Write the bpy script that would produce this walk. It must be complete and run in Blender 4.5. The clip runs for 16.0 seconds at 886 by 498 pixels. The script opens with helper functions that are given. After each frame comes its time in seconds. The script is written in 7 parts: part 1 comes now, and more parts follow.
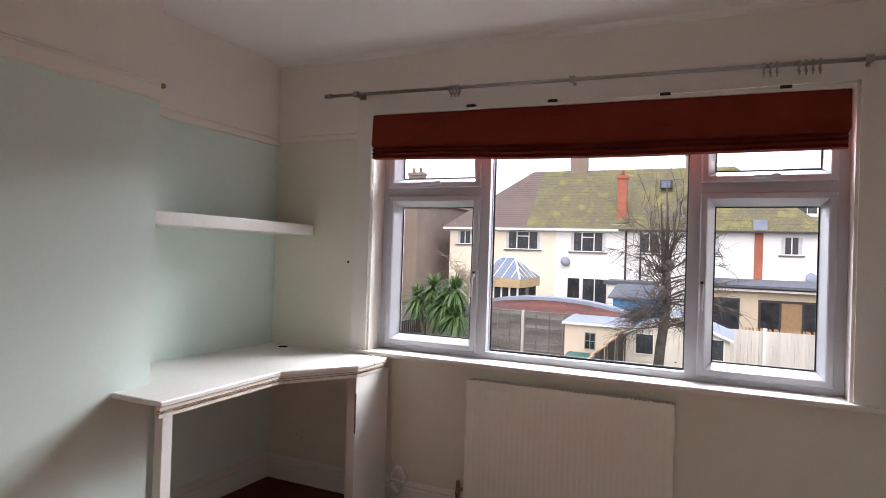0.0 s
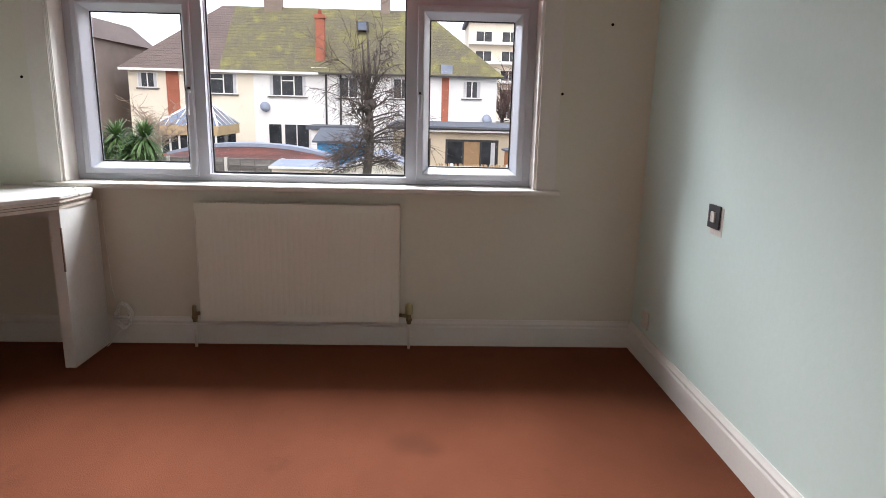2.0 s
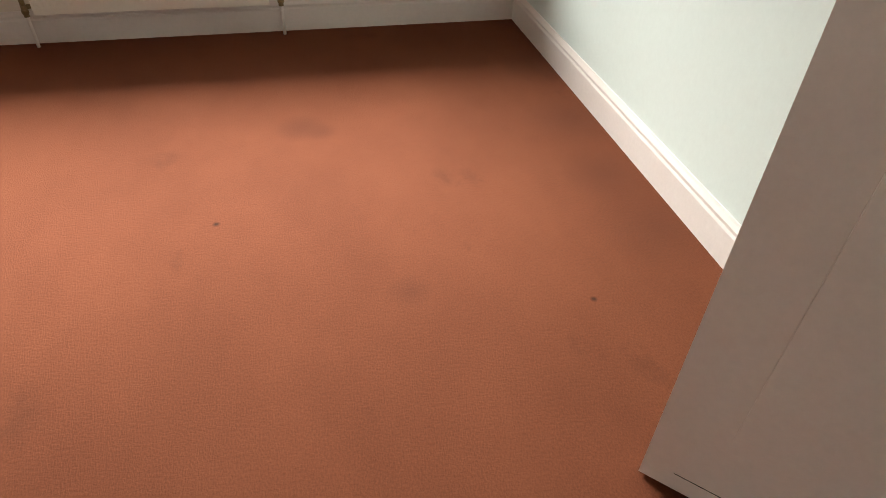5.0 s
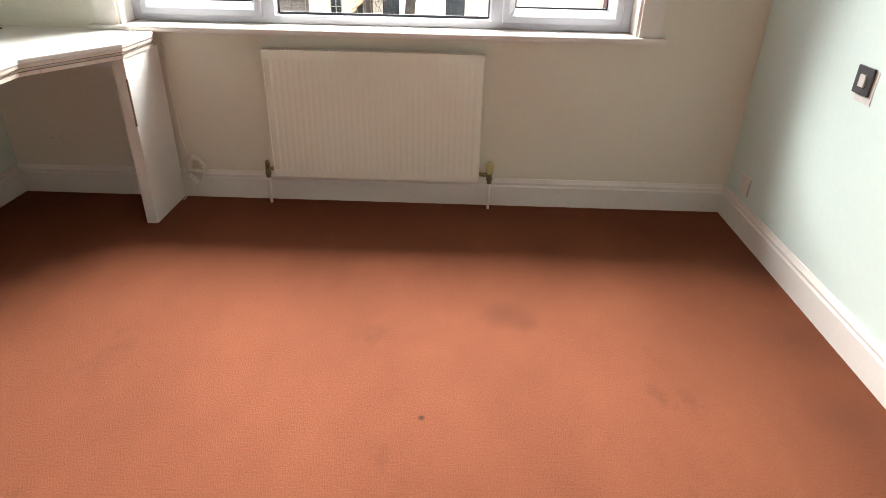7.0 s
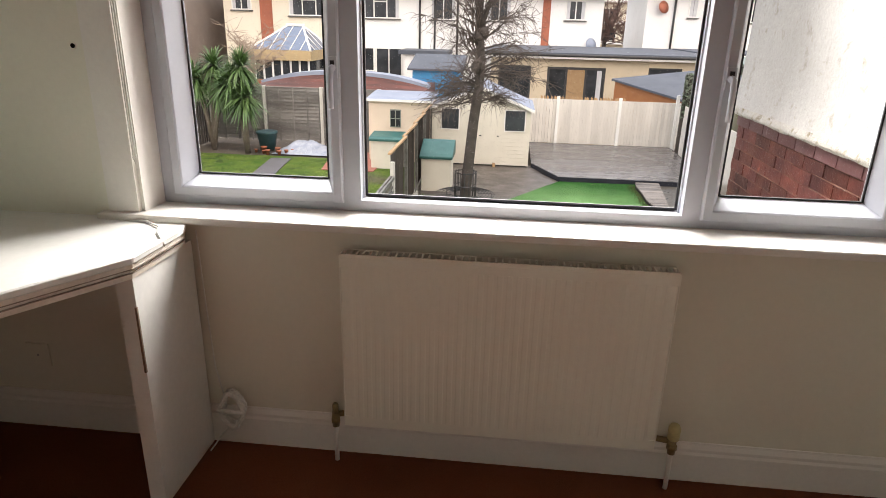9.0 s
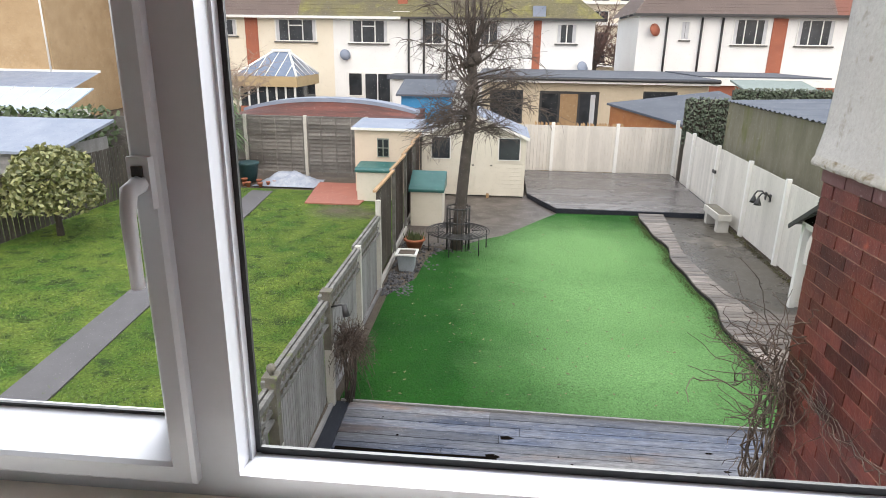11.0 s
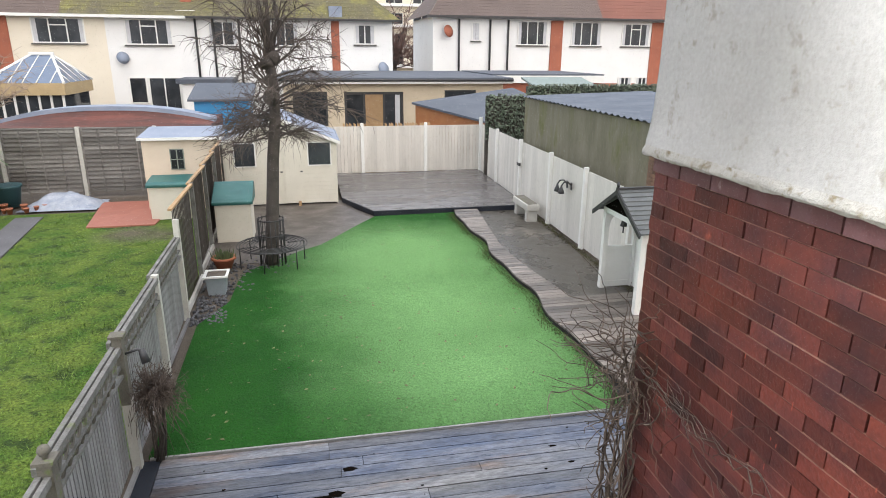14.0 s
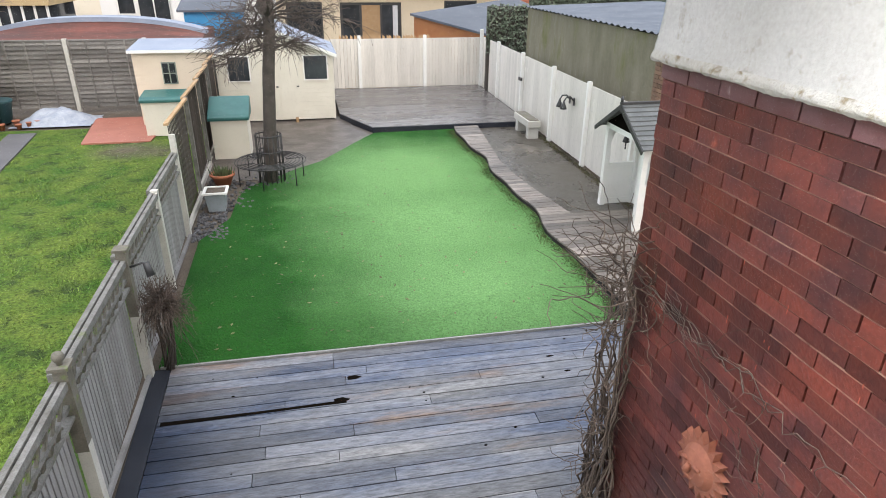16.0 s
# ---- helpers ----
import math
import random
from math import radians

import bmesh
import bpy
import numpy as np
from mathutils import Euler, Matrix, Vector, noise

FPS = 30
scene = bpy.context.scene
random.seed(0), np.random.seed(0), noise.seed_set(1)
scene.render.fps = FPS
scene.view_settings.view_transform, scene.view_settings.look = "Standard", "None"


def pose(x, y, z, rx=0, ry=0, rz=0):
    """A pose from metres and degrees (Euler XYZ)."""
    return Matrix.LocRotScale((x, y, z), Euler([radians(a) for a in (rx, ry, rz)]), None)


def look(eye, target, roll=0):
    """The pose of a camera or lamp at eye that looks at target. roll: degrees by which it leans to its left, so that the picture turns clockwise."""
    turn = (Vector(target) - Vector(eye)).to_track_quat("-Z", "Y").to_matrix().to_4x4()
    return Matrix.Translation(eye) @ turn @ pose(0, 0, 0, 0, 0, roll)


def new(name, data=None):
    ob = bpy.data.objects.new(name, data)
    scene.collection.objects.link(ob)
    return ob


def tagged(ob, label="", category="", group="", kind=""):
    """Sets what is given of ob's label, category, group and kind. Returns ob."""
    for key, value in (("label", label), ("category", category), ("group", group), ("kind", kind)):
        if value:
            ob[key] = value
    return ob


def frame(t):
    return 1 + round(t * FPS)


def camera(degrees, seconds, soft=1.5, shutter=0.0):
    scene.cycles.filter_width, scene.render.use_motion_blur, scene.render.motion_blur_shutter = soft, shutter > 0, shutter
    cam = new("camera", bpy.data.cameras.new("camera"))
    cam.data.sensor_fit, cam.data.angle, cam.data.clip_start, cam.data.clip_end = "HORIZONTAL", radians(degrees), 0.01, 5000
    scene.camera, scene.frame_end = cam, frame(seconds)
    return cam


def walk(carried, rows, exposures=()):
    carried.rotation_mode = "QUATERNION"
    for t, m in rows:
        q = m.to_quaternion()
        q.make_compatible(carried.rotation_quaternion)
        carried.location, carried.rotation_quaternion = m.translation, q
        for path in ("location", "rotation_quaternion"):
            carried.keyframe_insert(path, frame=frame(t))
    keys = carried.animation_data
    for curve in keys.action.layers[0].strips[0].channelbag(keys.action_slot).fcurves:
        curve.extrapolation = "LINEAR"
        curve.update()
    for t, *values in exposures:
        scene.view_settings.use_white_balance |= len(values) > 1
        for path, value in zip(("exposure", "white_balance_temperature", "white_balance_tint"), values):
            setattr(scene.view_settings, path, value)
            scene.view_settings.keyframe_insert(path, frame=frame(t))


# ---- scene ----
cam = camera(70.7, 16.0, soft=0.9)
PATH = [
    (0, (0.104, 0.021, 1.371), (-0.743, 1.832, 1.391), 1.90),
    (0.5, (0.042, 0.019, 1.337), (-0.500, 1.944, 1.315), 1.70),
    (1, (-0.012, -0.034, 1.290), (-0.246, 1.946, 1.135), 1.40),
    (1.5, (-0.019, -0.057, 1.243), (-0.070, 1.920, 0.946), 1.30),
    (2, (-0.011, -0.063, 1.203), (0.057, 1.888, 0.771), 1.30),
    (2.5, (-0.004, -0.068, 1.161), (0.151, 1.838, 0.577), 1.40),
    (3, (0.032, -0.073, 1.131), (0.263, 1.731, 0.297), 1.20),
    (3.5, (0.074, -0.083, 1.115), (0.434, 1.562, 0.036), 1.30),
    (3.7, (0.078, -0.083, 1.107), (0.489, 1.500, -0.049), 1.60),
    (5.8, (-0.137, -0.077, 1.213), (0.136, 1.432, -0.076), 1.50),
    (6, (-0.173, -0.077, 1.235), (0.049, 1.484, 0.004), 1.50),
    (6.5, (-0.193, -0.019, 1.269), (-0.121, 1.651, 0.172), 1.40),
    (7, (-0.232, 0.132, 1.285), (-0.267, 1.896, 0.342), 1.30),
    (7.5, (-0.295, 0.376, 1.359), (-0.436, 2.205, 0.561), 1.20),
    (8, (-0.465, 0.624, 1.379), (-0.649, 2.486, 0.670), 1.40),
    (8.5, (-0.583, 0.914, 1.376), (-0.777, 2.784, 0.696), 1.30),
    (9, (-0.639, 1.262, 1.384), (-0.824, 3.139, 0.719), 1.30),
    (9.2, (-0.664, 1.404, 1.398), (-0.849, 3.278, 0.726), 1.30),
    (11.3, (-0.760, 2.593, 1.416), (-0.908, 4.498, 0.827), 0.50),
    (11.5, (-0.760, 2.671, 1.411), (-0.865, 4.580, 0.825), 0.40),
    (12, (-0.741, 2.825, 1.391), (-0.695, 4.737, 0.805), 0.30),
    (12.5, (-0.682, 2.944, 1.360), (-0.480, 4.846, 0.774), 0.20),
    (13, (-0.703, 2.986, 1.357), (-0.378, 4.871, 0.771), 0.40),
    (13.5, (-0.743, 3.024, 1.353), (-0.353, 4.896, 0.768), 0.40),
    (14, (-0.787, 3.022, 1.350), (-0.376, 4.889, 0.762), 0.30),
    (14.5, (-0.812, 3.026, 1.327), (-0.401, 4.878, 0.695), 0.30),
    (15, (-0.821, 3.034, 1.312), (-0.414, 4.861, 0.606), 0.30),
    (15.5, (-0.828, 3.014, 1.305), (-0.425, 4.813, 0.531), 0.40),
    (16, (-0.811, 3.003, 1.300), (-0.415, 4.780, 0.473), 0.40),
]
EXPOSURES = [                                                          # seconds, stops, kelvin, tint
    (0, 0.52, 6450, 17), (1.5, 0.44, 6350, 15), (2.5, 0.52, 6450, 13), (3.5, 1.0, 6900, 13), (6, 1.18, 7150, 14), (7, 1.38, 6800, 12), (7.5, 1.42, 6550, 11),
    (8, 1.3, 6650, 11), (8.5, 0.9, 6900, 13), (9, 0.42, 7100, 14), (11.3, 0.27, 6650, 10), (12.5, 0.26, 6600, 11), (14.5, 0.17, 6550, 10), (16, 0.38, 6550, 10),
]
walk(cam, [(t, look(eye, target, roll)) for t, eye, target, roll in PATH], EXPOSURES)

# ---- world, sun and light ----
world = bpy.data.worlds.new("overcast_sky")
scene.world = world
world.use_nodes = True
wn, wl = world.node_tree.nodes, world.node_tree.links
wn.clear()
sky = wn.new("ShaderNodeTexSky")
sky.sky_type = "NISHITA"
sky.sun_disc = False
sky.sun_elevation, sky.sun_rotation = radians(32), radians(160)
sky.air_density, sky.dust_density, sky.ozone_density = 1.0, 4.0, 1.0
sky_bg = wn.new("ShaderNodeBackground")
sky_bg.inputs["Strength"].default_value = 0.06
cloud = wn.new("ShaderNodeBackground")
cloud.inputs["Color"].default_value = (0.88, 0.93, 1.03, 1)
cloud.inputs["Strength"].default_value = 1.5
both = wn.new("ShaderNodeAddShader")
world_out = wn.new("ShaderNodeOutputWorld")
wl.new(sky.outputs[0], sky_bg.inputs["Color"])
wl.new(sky_bg.outputs[0], both.inputs[0])
wl.new(cloud.outputs[0], both.inputs[1])
wl.new(both.outputs[0], world_out.inputs["Surface"])

sun = new("sun", bpy.data.lights.new("sun", "SUN"))
sun.data.energy, sun.data.angle, sun.data.color = 1.2, radians(25), (1.0, 0.95, 0.88)
sun.matrix_world = look((0, 0, 30), (4, 9, 0))

# added area lamp over a metre outside the window, boosting the sky's light indoors
fill_lamp = new("window_fill_lamp", bpy.data.lights.new("window_fill_lamp", "AREA"))
fill_lamp.data.shape, fill_lamp.data.size, fill_lamp.data.size_y = "RECTANGLE", 2.6, 1.5
fill_lamp.data.energy, fill_lamp.data.color = 260, (0.93, 0.97, 1.0)
fill_lamp.matrix_world = look((-0.75, 4.9, 2.80), (-0.65, 2.6, 1.35))
fill_lamp.data.spread = radians(125)


# ---- helpers for building ----
def thing(name, label, category, at=(0, 0, 0), group="", kind=""):
    """An Empty at the thing's base; its parts are built in world places."""
    ob = new(name)
    ob.empty_display_size = 0.1
    ob.location = at
    return tagged(ob, label, category, group, kind)


def part(name, bm, material, parent=None, label=""):
    """Links a bmesh as one mesh object, under a thing or a part."""
    me = bpy.data.meshes.new(name)
    bm.to_mesh(me)
    bm.free()
    return place(name, me, material, parent, label)


def place(name, me, material, parent=None, label=""):
    if material and not me.materials:
        me.materials.append(material)
    ob = new(name, me)
    if parent:
        ob.parent = parent
        if parent.type == "EMPTY":
            ob.matrix_parent_inverse = Matrix.Translation(-parent.location)
    return tagged(ob, label) if label else ob


def piece(name, me, parent, m):
    """A piece that shares the mesh me, at the world pose m under parent."""
    ob = place(name, me, None, parent)
    ob.matrix_basis = m
    return ob


def B():
    return bmesh.new()


def bx(bm, x0, x1, y0, y1, z0, z1):
    v = [bm.verts.new(c) for c in ((x0, y0, z0), (x1, y0, z0), (x1, y1, z0), (x0, y1, z0), (x0, y0, z1), (x1, y0, z1), (x1, y1, z1), (x0, y1, z1))]
    for f in ((3, 2, 1, 0), (4, 5, 6, 7), (0, 1, 5, 4), (1, 2, 6, 5), (2, 3, 7, 6), (3, 0, 4, 7)):
        bm.faces.new([v[i] for i in f])
    return v


def soft(bm, r=0.004, seg=1):
    """Rounds all sharp edges."""
    bmesh.ops.bevel(bm, geom=[e for e in bm.edges if len(e.link_faces) == 2 and e.calc_face_angle(0) > 0.5], offset=r, segments=seg, affect="EDGES", profile=0.6)
    return bm


def box(x0, x1, y0, y1, z0, z1, r=0.0, seg=1):
    bm = B()
    bx(bm, min(x0, x1), max(x0, x1), min(y0, y1), max(y0, y1), min(z0, z1), max(z0, z1))
    return soft(bm, r, seg) if r else bm


def prism(bm, poly, z0, z1):
    """A flat outline, raised from z0 to z1."""
    a = [bm.verts.new((x, y, z0)) for x, y in poly]
    b = [bm.verts.new((x, y, z1)) for x, y in poly]
    n = len(poly)
    bm.faces.new(a[::-1])
    bm.faces.new(b)
    for i in range(n):
        bm.faces.new((a[i], a[(i + 1) % n], b[(i + 1) % n], b[i]))
    bmesh.ops.recalc_face_normals(bm, faces=bm.faces)
    return bm


def along(bm, profile, p0, p1, axis):
    """A profile of (across, up) run from p0 to p1 along x or y."""
    rings = []
    for p in (p0, p1):
        rings.append([bm.verts.new((p, a, z) if axis == "x" else (a, p, z)) for a, z in profile])
    n = len(profile)
    bm.faces.new(rings[0])
    bm.faces.new(rings[1][::-1])
    for i in range(n):
        bm.faces.new((rings[0][i], rings[1][i], rings[1][(i + 1) % n], rings[0][(i + 1) % n]))
    bmesh.ops.recalc_face_normals(bm, faces=bm.faces)
    return bm


def tube(bm, pts, r0, r1=None, n=6, cap=True):
    """A tapering tube through points."""
    r1 = r0 if r1 is None else r1
    pts = [Vector(p) for p in pts]
    rings, side = [], None
    for i, p in enumerate(pts):
        d = (pts[min(i + 1, len(pts) - 1)] - pts[max(i - 1, 0)]).normalized()
        side = d.orthogonal().normalized() if side is None else (side - d * side.dot(d)).normalized()
        up = d.cross(side)
        r = r0 + (r1 - r0) * i / max(1, len(pts) - 1)
        rings.append([bm.verts.new(p + r * (side * math.cos(a) + up * math.sin(a))) for a in (2 * math.pi * k / n for k in range(n))])
    for a, b in zip(rings, rings[1:]):
        for k in range(n):
            bm.faces.new((a[k], a[(k + 1) % n], b[(k + 1) % n], b[k])).smooth = True
    if cap:
        bm.faces.new(rings[0][::-1])
        bm.faces.new(rings[-1])
    return bm


def lathe(bm, at, profile, n=20):
    """A turned shape: profile of (radius, height) about an upright axis."""
    rings = [[bm.verts.new((at[0] + r * math.cos(a), at[1] + r * math.sin(a), at[2] + z)) for a in (2 * math.pi * k / n for k in range(n))] for r, z in profile]
    for a, b in zip(rings, rings[1:]):
        for k in range(n):
            bm.faces.new((a[k], a[(k + 1) % n], b[(k + 1) % n], b[k])).smooth = True
    bm.faces.new(rings[0][::-1])
    bm.faces.new(rings[-1])
    return bm


def wobble(seed):
    return random.Random(seed)


# ---- materials ----
def mat(name, c1, c2=None, scale=3.0, rough=0.6, bump=0.15, fine=90.0, metal=0.0, rnd=0.0, stretch=(1, 1, 1), spec=0.5, grain=0.12, c3=None, c3scale=1.0, c3at=0.6, island=False, rough_var=0.0, depth=0.004, worn=None):
    """A painted or natural surface: two tones at a broad scale, fine grain, an optional third tone in patches. worn:
    ragged round patches of wear, stain or painted-in sheen.
    """
    m = bpy.data.materials.new(name)
    m.use_nodes = True
    nt = m.node_tree
    nd, lk = nt.nodes, nt.links
    bsdf = nd["Principled BSDF"]
    geo = nd.new("ShaderNodeNewGeometry")
    mp = nd.new("ShaderNodeMapping")
    mp.inputs["Scale"].default_value = stretch
    lk.new(geo.outputs["Position"], mp.inputs["Vector"])

    def noise_tex(s, detail=5.0, rough_=0.6):
        t = nd.new("ShaderNodeTexNoise")
        t.inputs["Scale"].default_value = s
        t.inputs["Detail"].default_value = detail
        t.inputs["Roughness"].default_value = rough_
        lk.new(mp.outputs[0], t.inputs["Vector"])
        return t

    def ramp(src, a, b, lo=0.0, hi=1.0):
        r = nd.new("ShaderNodeMapRange")
        r.inputs["From Min"].default_value, r.inputs["From Max"].default_value = a, b
        r.inputs["To Min"].default_value, r.inputs["To Max"].default_value = lo, hi
        lk.new(src, r.inputs["Value"])
        return r.outputs[0]

    def mix(f, a, b, mode="MIX"):
        x = nd.new("ShaderNodeMix")
        x.data_type, x.blend_type = "RGBA", mode
        for sock, val in ((x.inputs[0], f), (x.inputs[6], a), (x.inputs[7], b)):
            if isinstance(val, (int, float)):
                sock.default_value = val
            elif isinstance(val, tuple):
                sock.default_value = (*val, 1)
            else:
                lk.new(val, sock)
        return x.outputs[2]

    big, small = noise_tex(scale), noise_tex(fine, 3.0, 0.7)
    col = mix(ramp(big.outputs["Fac"], 0.32, 0.68), c1, c2 or tuple(0.85 * v for v in c1))
    if c3:
        third = noise_tex(c3scale, 6.0, 0.65)
        col = mix(ramp(third.outputs["Fac"], c3at, c3at + 0.12), col, c3)
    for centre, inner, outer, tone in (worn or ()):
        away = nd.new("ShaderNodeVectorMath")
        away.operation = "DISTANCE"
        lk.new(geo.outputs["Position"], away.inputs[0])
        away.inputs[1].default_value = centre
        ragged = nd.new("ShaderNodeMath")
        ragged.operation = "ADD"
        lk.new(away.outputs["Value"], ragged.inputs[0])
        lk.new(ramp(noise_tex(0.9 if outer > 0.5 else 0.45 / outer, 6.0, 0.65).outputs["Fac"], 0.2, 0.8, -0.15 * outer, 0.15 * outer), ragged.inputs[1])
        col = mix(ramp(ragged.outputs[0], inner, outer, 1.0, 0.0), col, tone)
    shade = ramp(small.outputs["Fac"], 0.25, 0.75, 1 - grain, 1 + grain)
    if rnd:
        if island:
            source = geo.outputs["Random Per Island"]
        else:
            source = nd.new("ShaderNodeObjectInfo").outputs["Random"]
        mul = nd.new("ShaderNodeMath")
        mul.operation = "MULTIPLY"
        lk.new(shade, mul.inputs[0])
        lk.new(ramp(source, 0, 1, 1 - rnd, 1 + rnd), mul.inputs[1])
        shade = mul.outputs[0]
    val = nd.new("ShaderNodeVectorMath")
    val.operation = "SCALE"
    lk.new(col, val.inputs[0])
    lk.new(shade, val.inputs["Scale"])
    lk.new(val.outputs[0], bsdf.inputs["Base Color"])
    bsdf.inputs["Roughness"].default_value = rough
    if rough_var:
        lk.new(ramp(big.outputs["Fac"], 0.3, 0.7, rough - rough_var, rough + rough_var), bsdf.inputs["Roughness"])
    bsdf.inputs["Metallic"].default_value = metal
    bsdf.inputs["Specular IOR Level"].default_value = spec
    if bump:
        bp = nd.new("ShaderNodeBump")
        bp.inputs["Strength"].default_value = bump
        bp.inputs["Distance"].default_value = depth
        add = nd.new("ShaderNodeMath")
        lk.new(big.outputs["Fac"], add.inputs[0])
        lk.new(small.outputs["Fac"], add.inputs[1])
        lk.new(add.outputs[0], bp.inputs["Height"])
        lk.new(bp.outputs[0], bsdf.inputs["Normal"])
    return m


def glass_mat(name, gloss=1.0, tint=(1, 1, 1)):
    m = bpy.data.materials.new(name)
    m.use_nodes = True
    nd, lk = m.node_tree.nodes, m.node_tree.links
    nd.remove(nd["Principled BSDF"])
    clear, shine, facing, mx = nd.new("ShaderNodeBsdfTransparent"), nd.new("ShaderNodeBsdfGlossy"), nd.new("ShaderNodeLayerWeight"), nd.new("ShaderNodeMixShader")
    curve, amount = nd.new("ShaderNodeMath"), nd.new("ShaderNodeMapRange")
    clear.inputs["Color"].default_value = (*tint, 1)
    shine.inputs["Roughness"].default_value = 0.01
    shine.inputs["Color"].default_value = (gloss, gloss, gloss, 1)
    curve.operation = "POWER"
    curve.inputs[1].default_value = 5.0
    amount.inputs["To Min"].default_value, amount.inputs["To Max"].default_value = 0.004, 0.012
    lk.new(facing.outputs["Facing"], curve.inputs[0])
    lk.new(curve.outputs[0], amount.inputs["Value"])
    lk.new(amount.outputs[0], mx.inputs[0])
    lk.new(clear.outputs[0], mx.inputs[1])
    lk.new(shine.outputs[0], mx.inputs[2])
    lk.new(mx.outputs[0], nd["Material Output"].inputs["Surface"])
    return m


CREAM = mat("cream_emulsion", (0.77, 0.73, 0.615), (0.75, 0.705, 0.59), 1.2, 0.75, 0.12, 45, grain=0.02)
GREEN = mat("pale_green_emulsion", (0.68, 0.79, 0.73), (0.66, 0.77, 0.71), 1.1, 0.6, 0.12, 40, grain=0.02)
UPPER = mat("off_white_emulsion", (0.84, 0.785, 0.71), (0.82, 0.765, 0.69), 1.2, 0.75, 0.1, 45, grain=0.02)
CEILING = mat("ceiling_white", (0.86, 0.84, 0.81), (0.84, 0.82, 0.79), 1.2, 0.85, 0.1, 50, grain=0.02)
GLOSS = mat("white_gloss_paint", (0.80, 0.76, 0.70), (0.77, 0.72, 0.66), 4, 0.32, 0.1, 60, grain=0.03)
DESKPAINT = mat("worn_white_paint", (0.76, 0.74, 0.70), (0.72, 0.70, 0.65), 3, 0.42, 0.12, 50, grain=0.04, c3=(0.45, 0.38, 0.30), c3scale=9, c3at=0.70)
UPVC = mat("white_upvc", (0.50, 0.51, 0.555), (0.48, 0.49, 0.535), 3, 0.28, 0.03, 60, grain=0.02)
RADIATOR = mat("radiator_enamel", (0.88, 0.855, 0.75), (0.86, 0.83, 0.72), 3, 0.38, 0.05, 60, grain=0.02)
# tone of the stains and of darker patches along the side wall's foot
CARPET_DARKER = (0.136, 0.045, 0.023)
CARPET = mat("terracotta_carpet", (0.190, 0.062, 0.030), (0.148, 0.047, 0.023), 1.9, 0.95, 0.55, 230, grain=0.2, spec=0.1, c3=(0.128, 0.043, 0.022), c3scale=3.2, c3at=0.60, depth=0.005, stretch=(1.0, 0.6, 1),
             worn=[((-0.04, 2.04, 0), 0.015, 0.10, CARPET_DARKER), ((0.03, 2.00, 0), 0.01, 0.07, CARPET_DARKER), ((0.205, 1.105, 0), 0.01, 0.065, CARPET_DARKER), ((0.674, 0.985, 0), 0.003, 0.012, (0.06, 0.025, 0.015)), ((-0.311, 1.495, 0), 0.003, 0.014, (0.05, 0.022, 0.014)),
                   ((0.98, 1.95, 0), 0.02, 0.20, CARPET_DARKER), ((0.95, 1.55, 0), 0.02, 0.16, CARPET_DARKER), ((0.99, 1.25, 0), 0.02, 0.22, CARPET_DARKER), ((1.02, 2.45, 0), 0.02, 0.18, CARPET_DARKER)])
FABRIC = mat("rust_red_blind_fabric", (0.20, 0.030, 0.014), (0.16, 0.022, 0.011), 6, 0.85, 0.3, 400, grain=0.15, spec=0.2)
STEEL = mat("brushed_steel", (0.45, 0.43, 0.40), (0.38, 0.36, 0.34), 8, 0.35, 0.1, 200, metal=0.9, grain=0.05)
BRASS = mat("tarnished_brass", (0.34, 0.26, 0.12), (0.22, 0.16, 0.08), 20, 0.45, 0.1, 150, metal=0.7)
CABLE = mat("white_cable", (0.80, 0.78, 0.72), None, 10, 0.5, 0)
BLACK = mat("black_rubber", (0.015, 0.015, 0.017), (0.02, 0.02, 0.02), 10, 0.6, 0.05)
DARKHOLE = mat("dark_hole", (0.006, 0.005, 0.004), None, 10, 1.0, 0, spec=0.0)
BROWNCHIP = mat("bare_chipped_wood", (0.16, 0.10, 0.065), (0.25, 0.17, 0.11), 30, 0.8, 0.2, 90)
SOCKET = mat("pale_plastic", (0.74, 0.70, 0.64), None, 8, 0.4, 0)
GLASS = glass_mat("window_glass", 0.3)
HOUSEGLASS = mat("far_window_glass", (0.018, 0.020, 0.022), (0.055, 0.06, 0.066), 0.9, 0.06, 0, grain=0.05, spec=0.3)

# ---- the room ----
WY, WX, XA, XB, YB, CEIL = 3.04, 1.10, -2.44, -2.04, 1.83, 2.50      # window wall, side wall, alcove back, chimney breast face and corner, ceiling
OX0, OX1, OZ0, OZ1 = -1.77, 0.56, 0.80, 2.15                           # window opening
BACKY, HALL = -1.15, -1.40

carpet = B()
bx(carpet, XA - 0.3, WX + 0.3, BACKY - 0.3, WY + 0.01, -0.06, 0.0)
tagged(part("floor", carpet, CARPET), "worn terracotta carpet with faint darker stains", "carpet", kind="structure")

bm = B()
bx(bm, XA - 0.3, WX + 0.3, BACKY - 0.3, WY + 0.26, CEIL, CEIL + 0.2)
tagged(part("ceiling", bm, CEILING), "plain off-white plaster ceiling", "ceiling", kind="structure")

